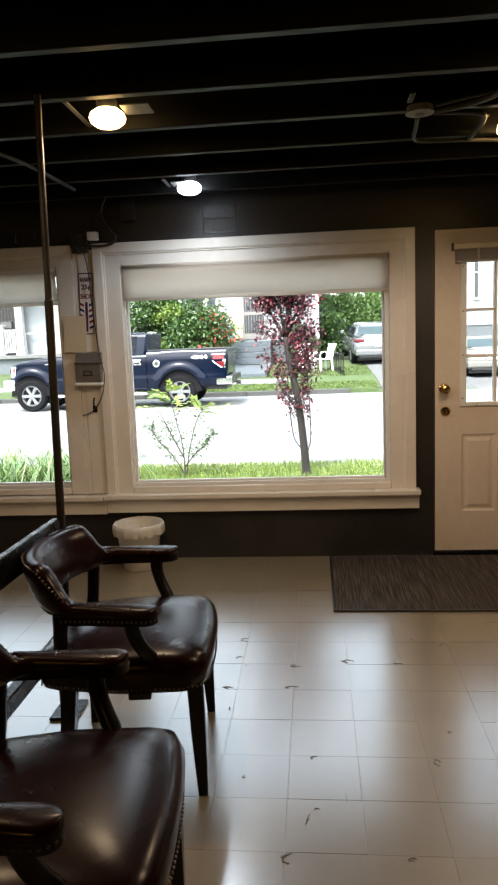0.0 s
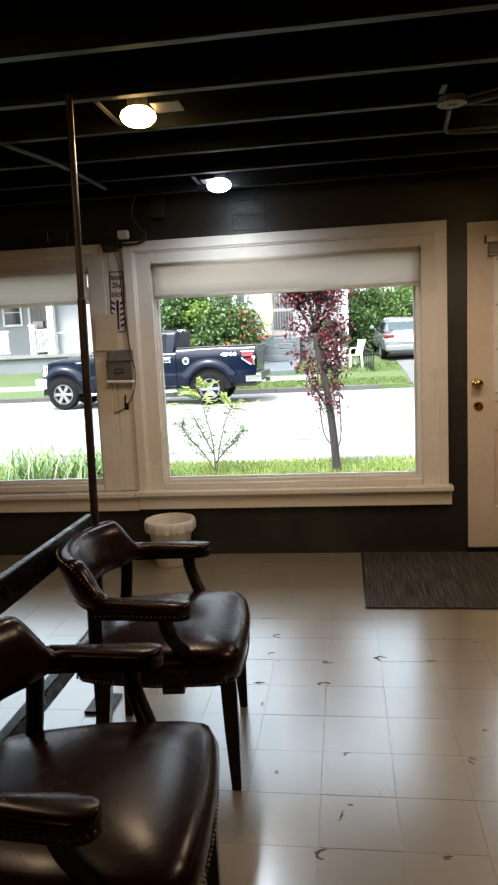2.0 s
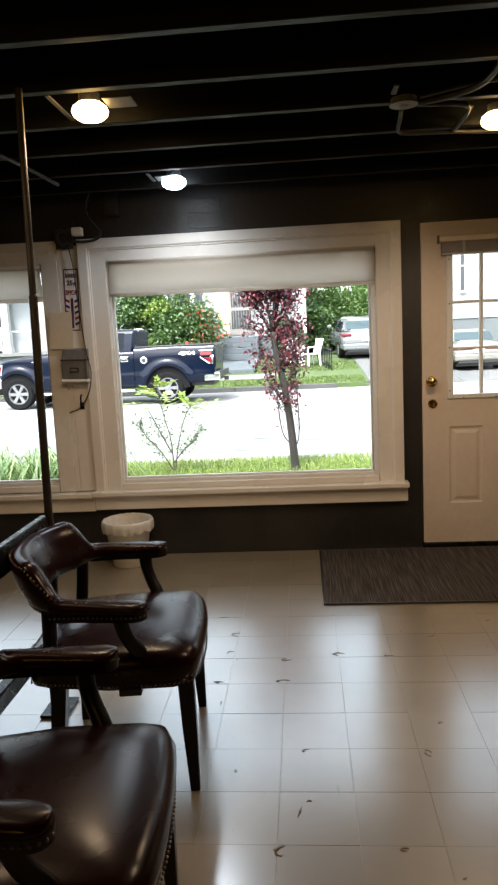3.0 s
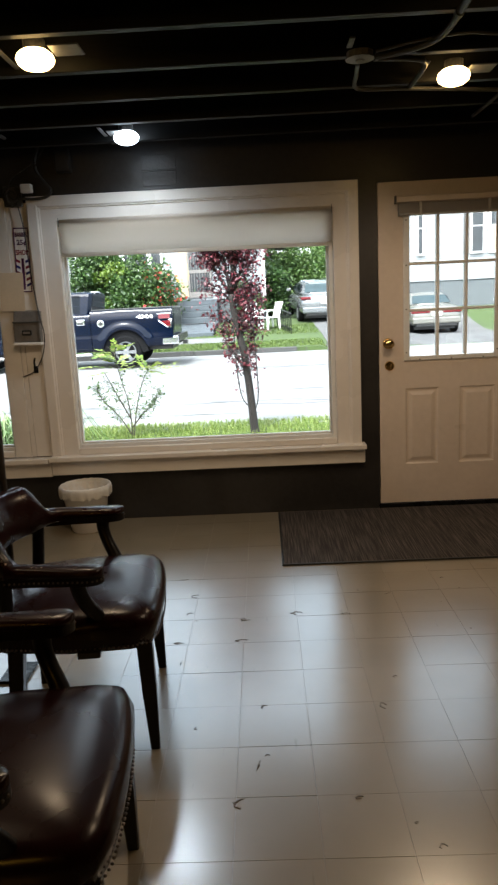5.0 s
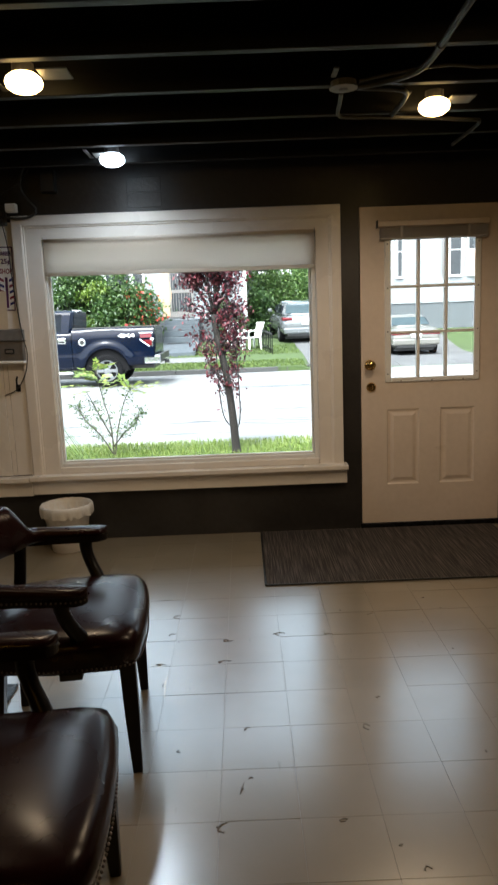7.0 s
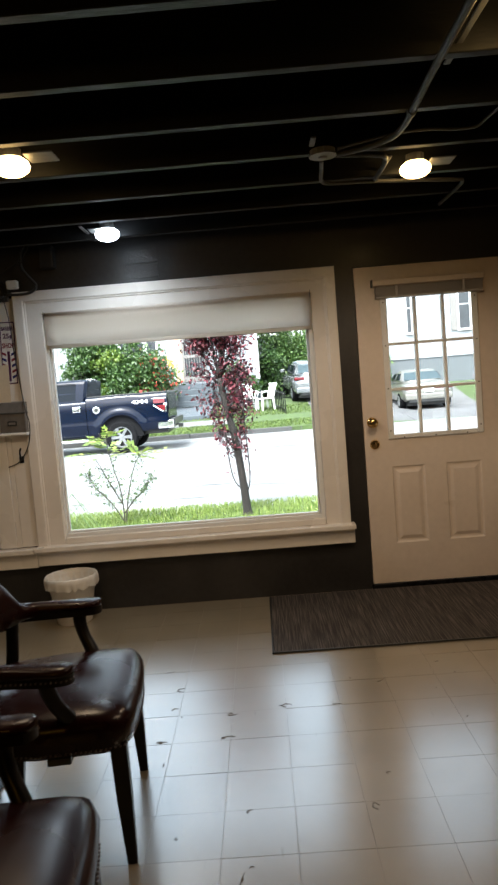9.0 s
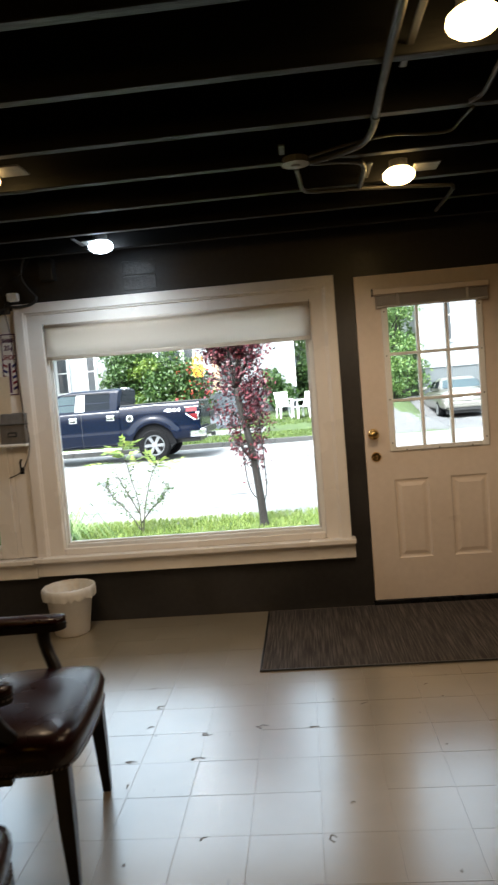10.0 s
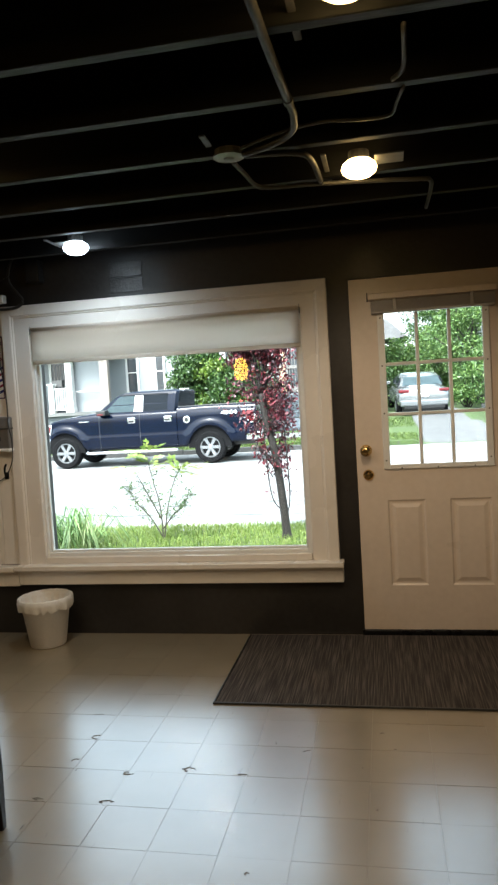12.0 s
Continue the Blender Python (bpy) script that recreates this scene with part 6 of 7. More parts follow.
def pickup():
    t = tagged(empty("pickup_truck"), "dark navy blue crew-cab pickup truck parked at the kerb", "truck")
    Y0, Y1 = 12.82, 14.78
    ym = (Y0 + Y1) / 2
    rw, fw, cz = -4.125, -7.985, 0.285

    def lerp_at(table, x):
        for (xa, za), (xb, zb) in zip(table, table[1:]):
            if x <= xb:
                return za + (zb - za) * max(0.0, (x - xa) / (xb - xa))
        return table[-1][1]

    HOOD = [(-8.56, 0.98), (-8.48, 1.06), (-8.3, 1.12), (-8.0, 1.175), (-7.5, 1.235), (-7.15, 1.262), (-6.9, 1.255), (-4.951, 1.25)]

    def z_top(x):
        return lerp_at(HOOD, x) if x < -4.945 else 1.325

    def z_low(x):
        z = 0.33 if -7.4 < x < -4.7 else 0.40
        for cx, R in ((fw, 0.525), (rw, 0.545)):
            if abs(x - cx) < R:
                z = max(z, cz + math.sqrt(R * R - (x - cx) ** 2))
        return z

    def half(x, z):
        """Half width of the body: tumblehome, waist crease, sill tuck and flared arches."""
        h = 0.965 - 0.075 * max(0.0, (z - 0.98) / 0.35) ** 2 - 0.05 * max(0.0, (0.60 - z) / 0.3)
        h += 0.012 * math.exp(-((z - 0.60) / 0.05) ** 2) + 0.010 * math.exp(-((z - 1.13) / 0.06) ** 2)
        for cx, R in ((fw, 0.525), (rw, 0.545)):
            d = math.hypot(x - cx, z - cz)
            h += 0.045 * (1 - sstep(R + 0.09, R + 0.20, d))
        if x < -8.05:
            h -= 0.16 * ((-8.05 - x) / 0.5) ** 2
        return h

    xs_ = sorted(set([round(-8.56 + 0.045 * k, 3) for k in range(126)] + [-2.93] + [round(cx + s_ * R * q, 4) for cx, R in ((fw, 0.525), (rw, 0.545)) for s_ in (-1, 1) for q in (1.001, 0.99, 0.96, 0.91)]))
    xs_ = [x for x in xs_ if x <= -2.93]
    for f in (-1, 1):
        for nm, cols in (("cab_side", [x for x in xs_ if x < -4.955] + [-4.955]), ("bed_side", [-4.94] + [x for x in xs_ if x > -4.94])):
            bm = bmesh.new()
            grid = []
            for x in cols:
                za, zb = z_low(x), z_top(x)
                col = [(x, ym + f * (half(x, za) - 0.10), za + 0.005), (x, ym + f * (half(x, za) - 0.012), za)]
                col += [(x, ym + f * half(x, za + (zb - za) * k / 16), za + (zb - za) * (k / 16)) for k in range(1, 16)]
                col += [(x, ym + f * (half(x, zb) - 0.012), zb - 0.008), (x, ym + f * (half(x, zb) - 0.035), zb)]
                grid.append([bm.verts.new(p) for p in col])
            for a, b in zip(grid, grid[1:]):
                for i in range(len(a) - 1):
                    bm.faces.new((a[i], a[i + 1], b[i + 1], b[i]))
            part(nm, bm, NAVY, t, "navy blue painted side", smooth=True)
    # bonnet, with a crowned middle
    bm = bmesh.new()
    cols = [x for x in xs_ if x < -6.85]
    grid = [[bm.verts.new((x, ym + q * (half(x, z_top(x)) - 0.035), z_top(x) + 0.045 * (1 - q * q) * sstep(-8.6, -8.2, x))) for q in [-1 + k / 5 for k in range(11)]] for x in cols]
    for a, b in zip(grid, grid[1:]):
        for i in range(10):
            bm.faces.new((a[i], a[i + 1], b[i + 1], b[i]))
    part("bonnet", bm, NAVY, t, smooth=True)
    part("nose", boxes((-8.575, -8.40, ym - 0.80, ym + 0.80, 0.42, 0.975), bev=0.03, seg=2), NAVY, t)
    part("tailgate", boxes((-2.985, -2.925, ym - 0.89, ym + 0.89, 0.58, 1.315), (-2.93, -2.915, ym - 0.75, ym + 0.75, 0.75, 1.18), bev=0.012, seg=2), NAVY, t)
    for cx, R in ((rw, 0.545), (fw, 0.525)):
        for f, yy in ((-1, Y0), (1, Y1)):
            b = bmesh.new()
            loft(b, [[(x, yy - f * 0.04 - f * d, z) for x, z in arch(cx, cz, R + 0.01, 14)] for d in (0.0, 0.45)], cap=True)
            part("wheel_well", b, TYRE, t)
            wheel(t, cx, yy - f * 0.13, cz, 0.405, 0.26, f)
    # cab: pillars, roof and glass
    b = bmesh.new()
    cab_r = [(1.235, -7.18, -4.955, 0.90), (1.45, -6.91, -4.93, 0.86), (1.68, -6.60, -4.90, 0.805), (1.735, -6.48, -4.89, 0.78), (1.775, -6.28, -4.94, 0.70), (1.792, -6.0, -5.05, 0.55)]
    rings = []
    for z, x0, x1, w in cab_r:
        c = min(0.07, w * 0.1)
        rings.append([(x0, ym - w + c * 2.2, z), (x0 + c, ym - w + c * 0.4, z), (x0 + 2.2 * c, ym - w, z), (x1 - c, ym - w, z), (x1, ym - w + c, z), (x1, ym + w - c, z), (x1 - c, ym + w, z), (x0 + 2.2 * c, ym + w, z), (x0 + c, ym + w - c * 0.4, z), (x0, ym + w - c * 2.2, z)])
    loft(b, rings)
    cab = part("cab", b, NAVY, t)

    def side_y(z):
        for (za, _, _, wa), (zb, _, _, wb) in zip(cab_r, cab_r[1:]):
            if z <= zb:
                return wa + (wb - wa) * (z - za) / (zb - za)
        return cab_r[-1][3]

    def side_glass(pts, mat_, nm, f, off=0.005):
        g = bmesh.new()
        loft(g, [[(x, ym + f * (side_y(z) + off), z) for x, z in pts], [(x, ym + f * (side_y(z) - 0.02), z) for x, z in pts]])
        return part(nm, g, mat_, cab)
    for f in (-1, 1):
        side_glass([(-6.90, 1.275), (-6.10, 1.275), (-6.07, 1.68), (-6.43, 1.68), (-6.52, 1.63)], PALEGLASS, "front_side_window", f)
        side_glass([(-5.83, 1.275), (-5.20, 1.275), (-5.18, 1.66), (-5.82, 1.68)], AUTOGLASS, "rear_side_window", f)
        side_glass([(-6.09, 1.265), (-5.85, 1.265), (-5.835, 1.685), (-6.05, 1.685)], WPLASTIC, "door_pillar", f, 0.008)
        side_glass([(-6.46, 1.685), (-5.17, 1.668), (-5.19, 1.70), (-6.42, 1.715)], AUTOGLASS, "rain_visor", f, 0.02)
        yy = Y0 if f < 0 else Y1
        for x in (-6.14, -5.18):
            part("handle_cup", boxes((x - 0.105, x + 0.105, ym + f * 0.93, ym + f * 0.978, 0.98, 1.12), bev=0.02, seg=2), CHROME, t, "chrome door handle surround")
            part("handle_gap", boxes((x - 0.08, x + 0.06, ym + f * 0.975, ym + f * 0.981, 1.0, 1.045), bev=0.004), BLACKPLASTIC, t)
            part("door_handle", boxes((x - 0.10, x + 0.075, ym + f * 0.975, ym + f * 1.0, 1.055, 1.095), bev=0.01), CHROME, t, "chrome door handle")
        for x in (-7.02, -5.93):
            b = bmesh.new()
            zs = [0.36 + 0.06 * k for k in range(15)]
            loft(b, [[(x - 0.005, ym + f * (half(x, z) + 0.002), z), (x + 0.005, ym + f * (half(x, z) + 0.002), z), (x + 0.005, ym + f * (half(x, z) - 0.02), z), (x - 0.005, ym + f * (half(x, z) - 0.02), z)] for z in zs])
            part("door_seam", b, BLACKPLASTIC, t)
        part("bed_gap", boxes((-4.957, -4.938, ym + f * 0.80, ym + f * 0.90, 0.34, 1.30)), BLACKPLASTIC, t)
        part("mirror", boxes((-7.0, -6.74, ym + f * 0.93, ym + f * 1.20, 1.21, 1.35), bev=0.035, seg=2), BLACKPLASTIC, t, "black door mirror")
        part("mirror_lamp", boxes((-6.96, -6.80, ym + f * 1.19, ym + f * 1.206, 1.225, 1.255), bev=0.004), REDLENS, t)
        part("fender_badge", boxes((-7.58, -7.30, ym + f * 0.955, ym + f * 0.972, 1.06, 1.085), bev=0.004), CHROME, t)
        b = bmesh.new()
        sweep(b, smooth_path([(-7.34, yy - f * 0.02, 0.285), (-7.30, yy + f * 0.08, 0.265), (-6.2, yy + f * 0.08, 0.265), (-5.05, yy + f * 0.08, 0.265), (-5.0, yy - f * 0.02, 0.285)], 4), 0.036, 8)
        part("running_board", b, CHROME, t, "polished tubular running board", smooth=True)
        b = bmesh.new()
        lens = [(-3.30, 1.19), (-2.955, 1.19), (-2.935, 1.02), (-2.955, 0.84), (-3.05, 0.84), (-3.27, 1.0)]
        loft(b, [[(x, ym + f * (half(x, z) + 0.004), z) for x, z in lens], [(x, ym + f * (half(x, z) - 0.05), z) for x, z in lens]])
        tl = part("tail_light", b, CHROME, t, "red tail light in a bright frame")
        for zz0, zz1 in ((1.06, 1.165), (0.875, 1.01)):
            q = [(-3.265 if zz1 > 1.1 else -3.20, zz1), (-2.985, zz1), (-2.985, zz0), (-3.265 if zz0 > 1.02 else -3.06, zz0)]
            b = bmesh.new()
            loft(b, [[(x, ym + f * (half(x, z) + 0.012), z) for x, z in q], [(x, ym + f * (half(x, z) - 0.02), z) for x, z in q]])
            part("lens", b, REDLENS, tl)
        lens = [(-8.50, 1.035), (-8.36, 1.05), (-8.40, 0.80), (-8.52, 0.76), (-8.56, 0.80)]
        b = bmesh.new()
        loft(b, [[(x, ym + f * (half(x, z) + 0.006), z) for x, z in lens], [(x, ym + f * (half(x, z) - 0.14), z) for x, z in lens]])
        hl = part("headlight", b, CLEARLENS, t, "clear headlight")
        b = bmesh.new()
        lens = [(-8.455, 1.0), (-8.385, 1.0), (-8.415, 0.84), (-8.465, 0.84)]
        loft(b, [[(x, ym + f * (half(x, z) + 0.014), z) for x, z in lens], [(x, ym + f * (half(x, z) - 0.02), z) for x, z in lens]])
        part("marker_lamp", b, REDLENS, hl)
    part("windscreen", loft(bmesh.new(), [[(-7.13, ym - 0.76, 1.285), (-7.13, ym + 0.76, 1.285), (-6.615, ym + 0.66, 1.68), (-6.615, ym - 0.66, 1.68)], [(-7.08, ym - 0.76, 1.25), (-7.08, ym + 0.76, 1.25), (-6.56, ym + 0.66, 1.65), (-6.56, ym - 0.66, 1.65)]]), PALEGLASS, cab)
    part("rear_window", loft(bmesh.new(), [[(-4.94, ym - 0.72, 1.34), (-4.94, ym + 0.72, 1.34), (-4.892, ym + 0.66, 1.68), (-4.892, ym - 0.66, 1.68)], [(-4.99, ym - 0.72, 1.34), (-4.99, ym + 0.72, 1.34), (-4.95, ym + 0.66, 1.68), (-4.95, ym - 0.66, 1.68)]]), AUTOGLASS, cab)
    part("roof_marker", boxes((-5.06, -4.90, ym - 0.2, ym + 0.2, 1.765, 1.80), bev=0.01), CLEARLENS, cab)
    part("bed_rail", boxes((-4.93, -2.94, Y0 + 0.10, Y0 + 0.19, 1.312, 1.345), (-4.93, -2.94, Y1 - 0.19, Y1 - 0.10, 1.312, 1.345), (-3.0, -2.92, Y0 + 0.19, Y1 - 0.19, 1.312, 1.342), bev=0.01), BLACKPLASTIC, t, "black bed rail caps")
    part("bed_cover", boxes((-4.93, -3.0, Y0 + 0.19, Y1 - 0.19, 1.30, 1.335)), BLACKPLASTIC, t)
    part("rear_bumper", boxes((-3.20, -2.80, Y0 + 0.01, Y1 - 0.01, 0.43, 0.63), bev=0.035, seg=3), CHROME, t, "chrome rear bumper")
    part("bumper_corner", boxes((-2.86, -2.77, Y0 + 0.03, Y1 - 0.03, 0.50, 0.66), bev=0.02, seg=2), BLACKPLASTIC, t)
    part("tow_hitch", boxes((-2.80, -2.68, ym - 0.06, ym + 0.06, 0.38, 0.48), bev=0.01), BLACKPLASTIC, t)
    part("front_bumper", boxes((-8.74, -8.40, Y0 + 0.03, Y1 - 0.03, 0.42, 0.70), bev=0.06, seg=3), CHROME, t, "chrome front bumper")
    part("grille", boxes((-8.64, -8.55, ym - 0.60, ym + 0.60, 0.72, 1.03), bev=0.03, seg=2), CHROME, t)
    for k in range(3):
        part("grille_slot", boxes((-8.648, -8.60, ym - 0.54, ym + 0.54, 0.755 + 0.09 * k, 0.81 + 0.09 * k)), BLACKPLASTIC, t)
    b = bmesh.new()
    yc = ym - half(-4.69, 1.0)
    lathe(b, [(0.088, 0), (0.088, 0.012), (0.074, 0.016), (0.005, 0.016)], 20, pose(-4.69, yc, 1.0, 90))
    cap = part("fuel_cap", b, CHROME, t, "round chrome fuel cap")
    b = bmesh.new()
    lathe(b, [(0.045, 0), (0.045, 0.006), (0.005, 0.008)], 16, pose(-4.69, yc - 0.016, 1.0, 90))
    part("fuel_cap_centre", b, BLACKPLASTIC, cap)
    text_part("decal", "4X4", 0.16, pose(-3.60, ym - half(-3.6, 1.13) - 0.003, 1.125, 84) @ Matrix.Diagonal((1.5, 0.75, 1, 1)), WPLASTIC, t, 0.004)
    part("underside", boxes((-8.3, -3.0, Y0 + 0.35, Y1 - 0.35, 0.30, 0.42)), BLACKPLASTIC, t)
    return t


pickup()


def sedan(name, m, paint, label, hatch, hw=0.89):
    """A car with its tail at the origin, nose towards +y, standing on z = 0."""
    t = tagged(empty(name, m), label, "car")
    # stations along the length: y, half width, sill, shoulder height
    st_ = [(0.0, 0.74, 0.42, 0.80 if hatch else 0.72), (0.06, 0.84, 0.32, 0.93 if hatch else 0.86), (0.22, hw - 0.01, 0.25, 0.99 if hatch else 0.95), (0.8, hw, 0.20, 1.0), (1.6, hw, 0.19, 0.98), (2.9, hw, 0.19, 0.95), (3.4, hw, 0.20, 0.92), (4.1, hw - 0.04, 0.24, 0.80), (4.4, 0.74, 0.32, 0.66), (4.52, 0.58, 0.40, 0.56)]
    b = bmesh.new()
    rings = []
    for y, w, z0, z1 in st_:
        ring = []
        for k in range(20):
            a = 2 * math.pi * (k + 0.5) / 20
            c, s = math.cos(a), math.sin(a)
            f = (abs(c) ** 4.5 + abs(s) ** 4.5) ** (-1 / 4.5)
            ring.append((c * f * w, y, (z0 + z1) / 2 + s * f * (z1 - z0) / 2))
        rings.append(ring)
    loft(b, rings)
    part("body", b, paint, t, smooth=True)
    b = bmesh.new()
    if hatch:
        cr = [(0.96, 0.30, 3.15, 0.80), (1.05, 0.42, 3.0, 0.79), (1.30, 0.82, 2.45, 0.70), (1.41, 1.15, 2.1, 0.62), (1.44, 1.4, 1.9, 0.5)]
    else:
        cr = [(0.95, 0.62, 3.2, 0.80), (1.03, 0.78, 3.05, 0.78), (1.28, 1.22, 2.45, 0.67), (1.37, 1.5, 2.15, 0.58), (1.40, 1.7, 1.95, 0.46)]
    rr = []
    for z, y0, y1, w in cr:
        ring = []
        for k in range(20):
            a = 2 * math.pi * (k + 0.5) / 20
            c, s = math.cos(a), math.sin(a)
            f = (abs(c) ** 5 + abs(s) ** 5) ** (-1 / 5)
            ring.append((c * f * w, (y0 + y1) / 2 + s * f * (y1 - y0) / 2, z))
        rr.append(ring)
    loft(b, rr)
    cab = part("cabin", b, paint, t, smooth=True)
    (za, ya, _, wa), (zb, yb, _, wb) = cr[1], cr[2]
    part("rear_window", loft(bmesh.new(), [[(-wa * 0.86, ya - 0.012, za), (wa * 0.86, ya - 0.012, za), (wb * 0.84, yb - 0.012, zb + 0.02), (-wb * 0.84, yb - 0.012, zb + 0.02)], [(-wa * 0.86, ya + 0.03, za), (wa * 0.86, ya + 0.03, za), (wb * 0.84, yb + 0.03, zb + 0.02), (-wb * 0.84, yb + 0.03, zb + 0.02)]]), PALEGLASS, cab)
    ya2, yb2 = cr[1][2], cr[2][2]
    part("windscreen", loft(bmesh.new(), [[(-wa * 0.9, ya2 + 0.012, za), (wa * 0.9, ya2 + 0.012, za), (wb * 0.88, yb2 + 0.012, zb + 0.02), (-wb * 0.88, yb2 + 0.012, zb + 0.02)], [(-wa * 0.9, ya2 - 0.03, za), (wa * 0.9, ya2 - 0.03, za), (wb * 0.88, yb2 - 0.03, zb + 0.02), (-wb * 0.88, yb2 - 0.03, zb + 0.02)]]), PALEGLASS, cab)
    part("front_bumper", boxes((-0.80, 0.80, 4.30, 4.58, 0.30, 0.50), bev=0.06, seg=2), paint, t)
    part("grille", boxes((-0.34, 0.34, 4.40, 4.53, 0.53, 0.62), bev=0.02), BLACKPLASTIC, t)
    part("lower_grille", boxes((-0.45, 0.45, 4.5, 4.585, 0.33, 0.39), bev=0.01), BLACKPLASTIC, t)
    for f in (-1, 1):
        part("headlight", boxes((f * 0.40, f * 0.76, 4.16, 4.46, 0.54, 0.66), bev=0.04, seg=2), CLEARLENS, t, "clear headlight")
        for y0, y1 in ((ya + 0.45, 1.78), (1.86, 2.75)):
            part("side_window", loft(bmesh.new(), [[(f * (wa + 0.006), y0, za + 0.01), (f * (wa + 0.006), y1, za + 0.01), (f * (wb + 0.008), min(y1, 2.4), zb), (f * (wb + 0.008), max(y0 + 0.12, yb + 0.2), zb)], [(f * (wa - 0.03), y0, za + 0.01), (f * (wa - 0.03), y1, za + 0.01), (f * (wb - 0.03), min(y1, 2.4), zb), (f * (wb - 0.03), max(y0 + 0.12, yb + 0.2), zb)]]), AUTOGLASS, cab)
        if hatch:
            part("tail_light", boxes((f * 0.50, f * 0.865, -0.012, 0.25, 0.82, 0.92), bev=0.03, seg=2), REDLENS, t, "red tail light")
            part("bumper_vent", boxes((f * 0.55, f * 0.80, -0.03, 0.1, 0.36, 0.45), bev=0.01), BLACKPLASTIC, t)
        else:
            part("tail_light", boxes((f * 0.22, f * 0.85, -0.018, 0.12, 0.70, 0.82), bev=0.015), REDLENS, t, "red tail light")
        part("mirror", boxes((f * 0.86, f * 1.03, 2.75, 2.88, 0.98, 1.1), bev=0.02), paint, t)
        for y in (0.80, 3.55):
            tw = bmesh.new()
            M = Matrix.Rotation(radians(90), 4, "Y")
            q = Matrix.Translation((f * (hw - 0.10), y, 0.31)) @ M
            lathe(tw, [(0.2, -0.1), (0.29, -0.1), (0.31, -0.06), (0.31, 0.06), (0.29, 0.1), (0.2, 0.1)], 24, q)
            wo = part("wheel", tw, TYRE, t)
            rm = bmesh.new()
            lathe(rm, [(0.2, -0.108), (0.19, -0.112), (0.05, -0.104), (0.05, 0.104), (0.19, 0.112), (0.2, 0.108)], 18, q)
            part("rim", rm, ALLOY, wo)
    part("rear_bumper", boxes((-0.82, 0.82, -0.05, 0.2, 0.34, 0.56), bev=0.05, seg=2), paint, t)
    part("lower_valance", boxes((-0.70, 0.70, -0.02, 0.2, 0.24, 0.36), bev=0.02), BLACKPLASTIC, t)
    pl = part("number_plate", boxes((-0.16, 0.16, -0.062 if not hatch else -0.03, 0.02, 0.60 if not hatch else 0.66, 0.72 if not hatch else 0.78)), PAPER, t)
    part("plate_bars", boxes(*[(-0.12 + k * 0.05, -0.085 + k * 0.05, -0.066 if not hatch else -0.034, -0.061 if not hatch else -0.029, 0.63 if not hatch else 0.69, 0.69 if not hatch else 0.75) for k in range(5)]), GREYMETAL, pl)
    part("underside", boxes((-0.7, 0.7, 0.3, 4.2, 0.14, 0.3)), BLACKPLASTIC, t)
    return t


sedan("silver_car", pose(1.54, 21.0, gz(1.54, 21.0) + 0.02, 4.0, 0, 5), SILVER, "silver compact car parked on the sloping driveway", True)
sedan("old_sedan", pose(5.25, 20.0, -0.035), CHAMP, "champagne older sedan parked before the white house", False)

# ---- garden chair and black fence ----
def garden_chair(m, label):
    g = tagged(empty("garden_chair", m), label, "chair", "garden chairs")
    part("seat", boxes((-0.25, 0.25, -0.24, 0.24, 0.40, 0.43), bev=0.012), WPLASTIC, g)
    for x in (-0.22, 0.22):
        for y in (-0.21, 0.21):
            part("leg", loft(bmesh.new(), [[(x * 1.12 + a, y * 1.12 + b, 0) for a, b in ((-0.02, -0.02), (0.02, -0.02), (0.02, 0.02), (-0.02, 0.02))], [(x + a, y + b, 0.41) for a, b in ((-0.03, -0.03), (0.03, -0.03), (0.03, 0.03), (-0.03, 0.03))]]), WPLASTIC, g)
        bm = bmesh.new()
        sweep(bm, smooth_path([(x * 1.1, -0.24, 0.42), (x * 1.12, -0.22, 0.62), (x * 1.12, 0.0, 0.65), (x * 1.05, 0.26, 0.66)], 4), lambda q: (0.025, 0.014), 6)
        part("armrest", bm, WPLASTIC, g, smooth=True)
    for k in range(6):
        x = -0.2 + k * 0.08
        part("back_slat", loft(bmesh.new(), [[(x + a, y, z) for a, y, z in ((-0.025, 0.22, 0.42), (0.025, 0.22, 0.42), (0.025, 0.24, 0.42), (-0.025, 0.24, 0.42))], [(x * 1.05 + a, y, z) for a, y, z in ((-0.025, 0.36, 0.88), (0.025, 0.36, 0.88), (0.025, 0.38, 0.88), (-0.025, 0.38, 0.88))]]), WPLASTIC, g)
    part("top_rail", boxes((-0.26, 0.26, 0.35, 0.39, 0.86, 0.93), bev=0.012), WPLASTIC, g)
    return g


gc = garden_chair(pose(-0.45, 20.0, gz(-0.45, 20.0) - 0.01, 0, 0, -62), "white plastic garden chair standing on the lawn")
copy_thing(gc, pose(-1.0, 20.4, gz(-1.0, 20.4) - 0.01, 0, 0, 20))
fc = tagged(empty("garden_fence"), "short black metal fence beside the driveway", "fence")
for k in range(9):
    y = 18.7 + k * 0.22
    x = 0.20 - k * 0.05
    part("picket", boxes((x - 0.015, x + 0.015, y - 0.05, y + 0.05, gz(x, y) - 0.05, gz(x, y) + 0.72)), BLACKSTEEL, fc)
for z in (0.15, 0.66):
    b = bmesh.new()
    sweep(b, [Vector((0.21, 18.65, gz(0.2, 18.65) + z)), Vector((-0.21, 20.5, gz(0, 20.5) + z))], (0.025), 4)
    part("fence_rail", b, BLACKSTEEL, fc)

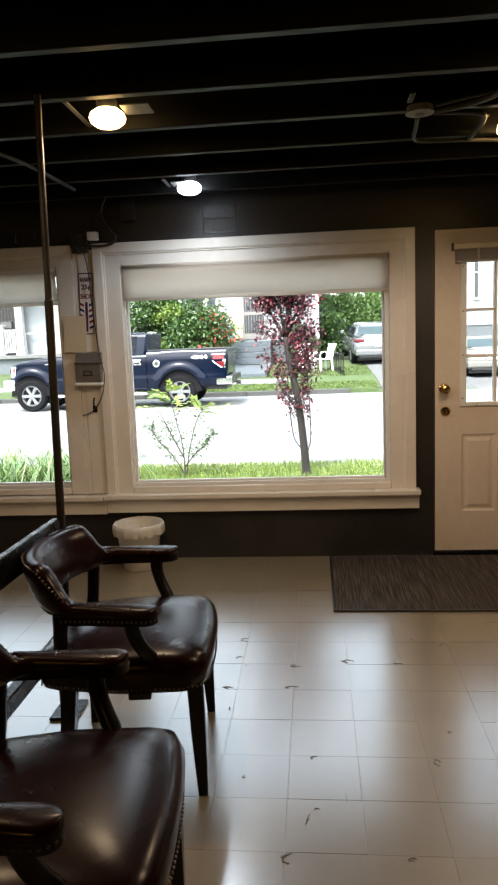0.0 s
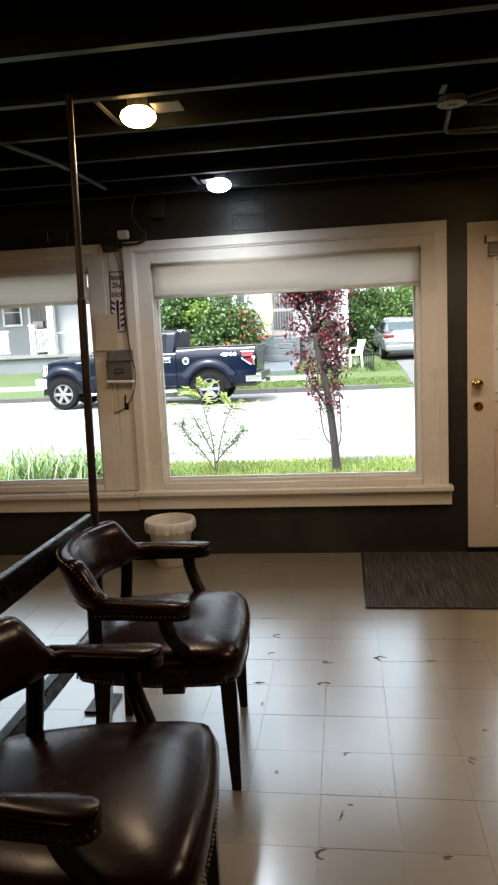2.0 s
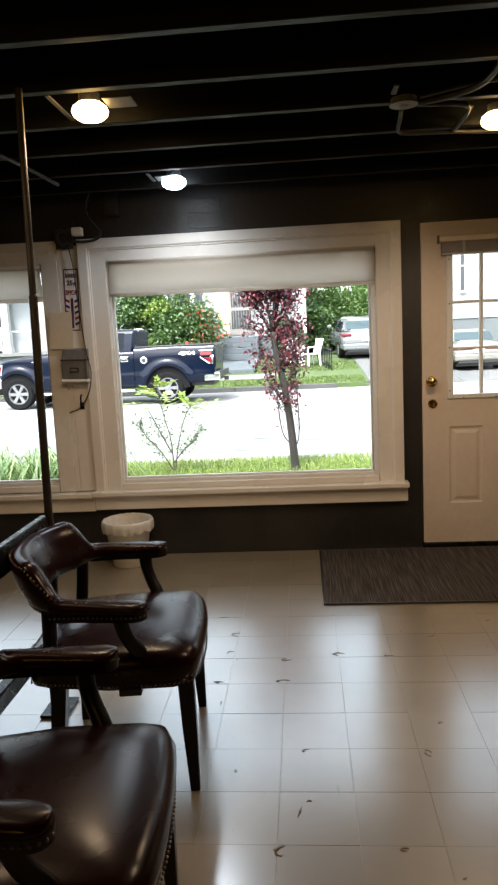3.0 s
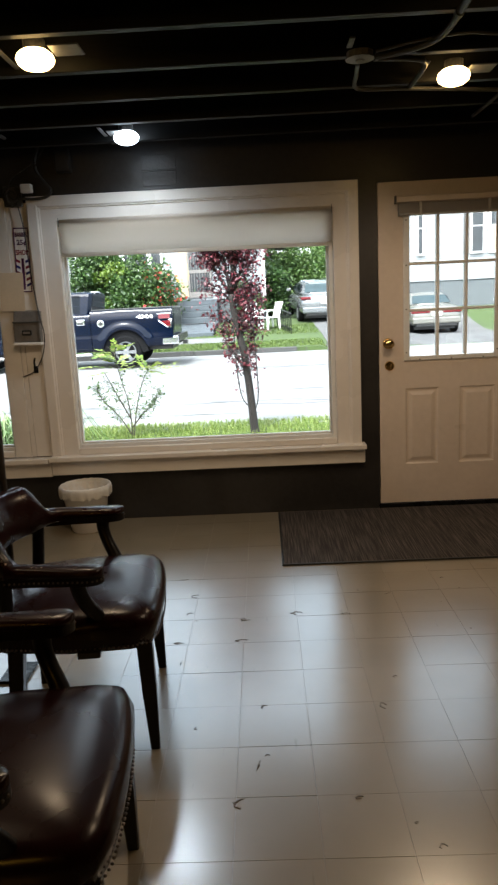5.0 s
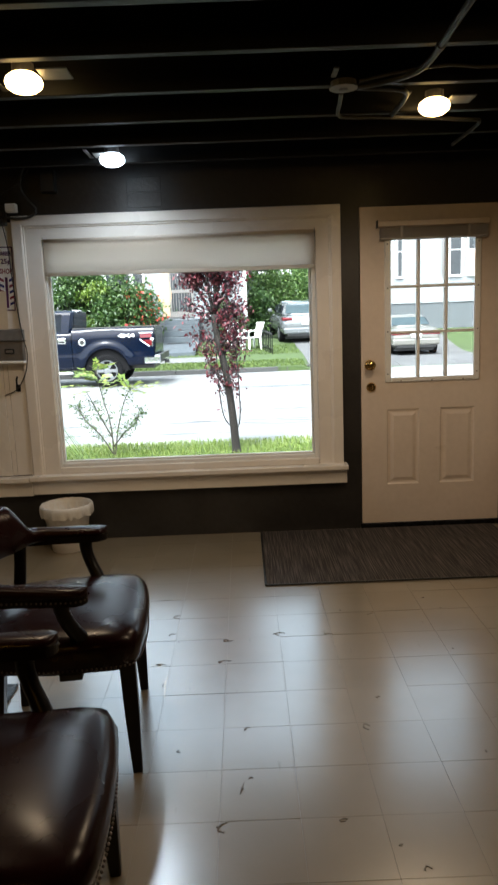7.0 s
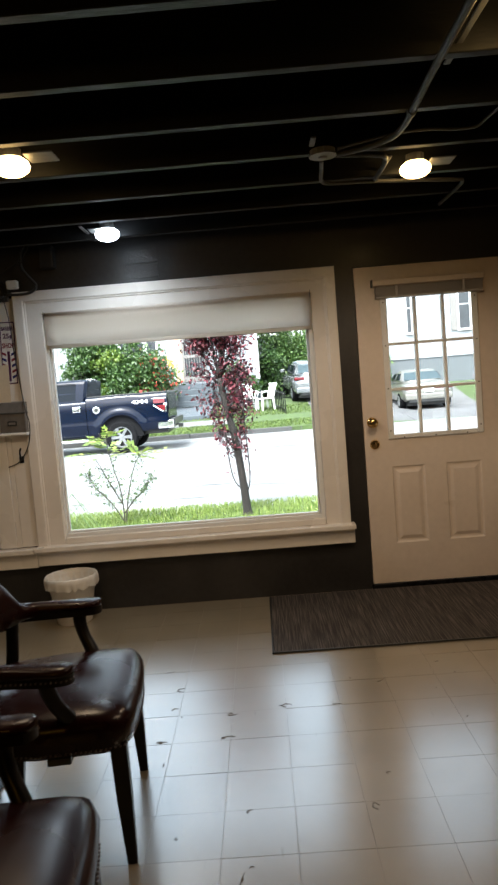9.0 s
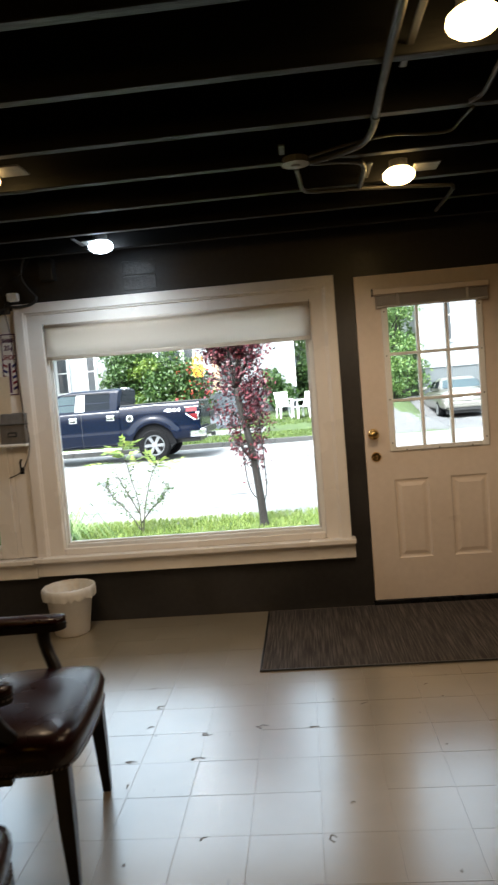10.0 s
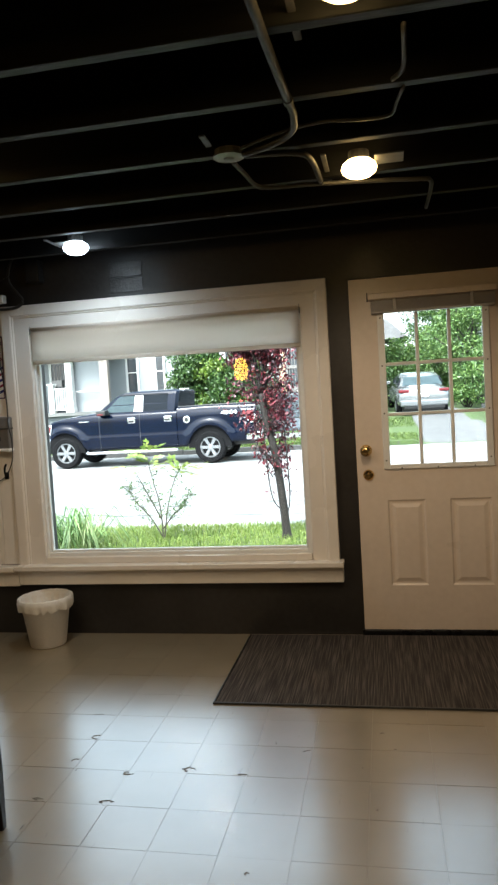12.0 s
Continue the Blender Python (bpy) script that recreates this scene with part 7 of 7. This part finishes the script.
# ---- floor: nine-inch tiles ----
floor = tagged(part("floor", boxes((X0 - 0.2, X1 + 0.2, YB - 0.2, 0.2, -0.2, -0.0018)), GROUT), "worn grey-beige painted tile floor", "floor", kind="structure")
P = 0.2327
def tile_mesh(bm, cx, cy, g=0.0005):
    h = P / 2 - g
    top, bot = h - 0.0003, h
    loft(bm, [[(cx - bot, cy - bot, -0.004), (cx + bot, cy - bot, -0.004), (cx + bot, cy + bot, -0.004), (cx - bot, cy + bot, -0.004)],
              [(cx - top, cy - top, 0), (cx + top, cy - top, 0), (cx + top, cy + top, 0), (cx - top, cy + top, 0)]])
tile_kinds = []
for gap in (0.00012, 0.0003, 0.0007):
    tb = bmesh.new()
    tile_mesh(tb, 0, 0, gap)
    bmesh.ops.recalc_face_normals(tb, faces=tb.faces)
    tile_me = bpy.data.meshes.new("tile")
    tb.to_mesh(tile_me)
    tb.free()
    tile_me.materials.append(TILE)
    tile_kinds.append(tile_me)
rest = bmesh.new()
count = 0
for j in range(0, 34):
    cy = -2.28 + P / 2 + P * (9 - j)
    for i in range(-19, 9):
        cx = -0.64 + P / 2 + P * i
        if cx + P / 2 < X0 or cx - P / 2 > X1 or cy - P / 2 > 0 or cy + P / 2 < YB:
            continue
        if -2.5 < cx < 1.2 and -4.3 < cy < 0.1 and count < 300:
            share("tile", RNG.choice(tile_kinds), pose(cx, cy, RNG.uniform(-0.0006, 0.0), RNG.uniform(-0.06, 0.06), RNG.uniform(-0.06, 0.06)), floor)
            count += 1
        else:
            tile_mesh(rest, cx, cy)
tagged(part("outer_tiles", rest, TILE, floor), kind="stuff")

# chips and lifted cracks in the tiles
def chip(x, y, sx, sy, rot):
    """A broken paint edge: an uneven arc with a small bare spot at one end."""
    r = random.Random(int(abs(x * 1000) + abs(y * 777)))
    bm = bmesh.new()
    n, span = 12, radians(r.uniform(190, 290))
    big = max(sx, sy)
    pts = [(sx * (0.85 + r.uniform(-0.25, 0.25)) * math.cos(span * k / n), sy * (0.85 + r.uniform(-0.3, 0.3)) * math.sin(span * k / n)) for k in range(n + 1)]
    rings = []
    for k, (px, py) in enumerate(pts):
        w = min(0.0035, big * 0.22) * (0.35 + 0.65 * math.sin(math.pi * (k + 0.6) / (n + 1.2))) * r.uniform(0.6, 1.3)
        q = math.hypot(px, py) + 1e-6
        ux, uy = px / q, py / q
        rings.append([(px - ux * w, py - uy * w, 0.0), (px + ux * w, py + uy * w, 0.0), (px + ux * w * 0.7, py + uy * w * 0.7, 0.0013), (px - ux * w * 0.7, py - uy * w * 0.7, 0.0013)])
    loft(bm, rings)
    if big > 0.012:
        ex, ey = pts[-1]
        rad = [big * r.uniform(0.16, 0.34) for _ in range(7)]
        loft(bm, [[(ex + q * f * math.cos(k * 0.8976), ey + 0.6 * q * f * math.sin(k * 0.8976), z) for k, q in enumerate(rad)] for f, z in ((1, 0.0), (0.8, 0.0012))])
    c = part("chip", bm, CHIPMAT, floor)
    c.matrix_basis = pose(x, y, 0.0002, 0, 0, rot)


for x, y, sx, sy, rot in ((-0.635, -1.553, 0.03, 0.016, -10), (-0.882, -1.797, 0.026, 0.014, 5), (-1.12, -1.327, 0.02, 0.018, 40), (-0.422, -1.574, 0.022, 0.006, -4), (-0.375, -2.307, 0.014, 0.016, 20),
                          (-0.86, -2.77, 0.02, 0.018, 60), (-0.30, -2.12, 0.008, 0.007, 0), (-0.79, -2.29, 0.012, 0.007, 30), (-0.88, -1.60, 0.012, 0.010, 0), (-1.13, -1.52, 0.014, 0.01, 20), (-0.52, -2.76, 0.012, 0.007, 10), (-0.33, -2.95, 0.012, 0.01, 0), (-0.78, -2.56, 0.008, 0.006, 0), (-1.15, -1.80, 0.02, 0.006, 0)):
    chip(x, y, sx, sy, rot)
for k in range(20):
    r = random.Random(900 + k)
    long = k % 3 == 0
    chip(r.uniform(-1.2, 0.7), r.uniform(-3.6, -1.1), r.uniform(0.012, 0.03) if long else r.uniform(0.003, 0.008), 0.0016 if long else r.uniform(0.002, 0.006), r.choice((0, 90, 75, 20)) + r.uniform(-15, 15))
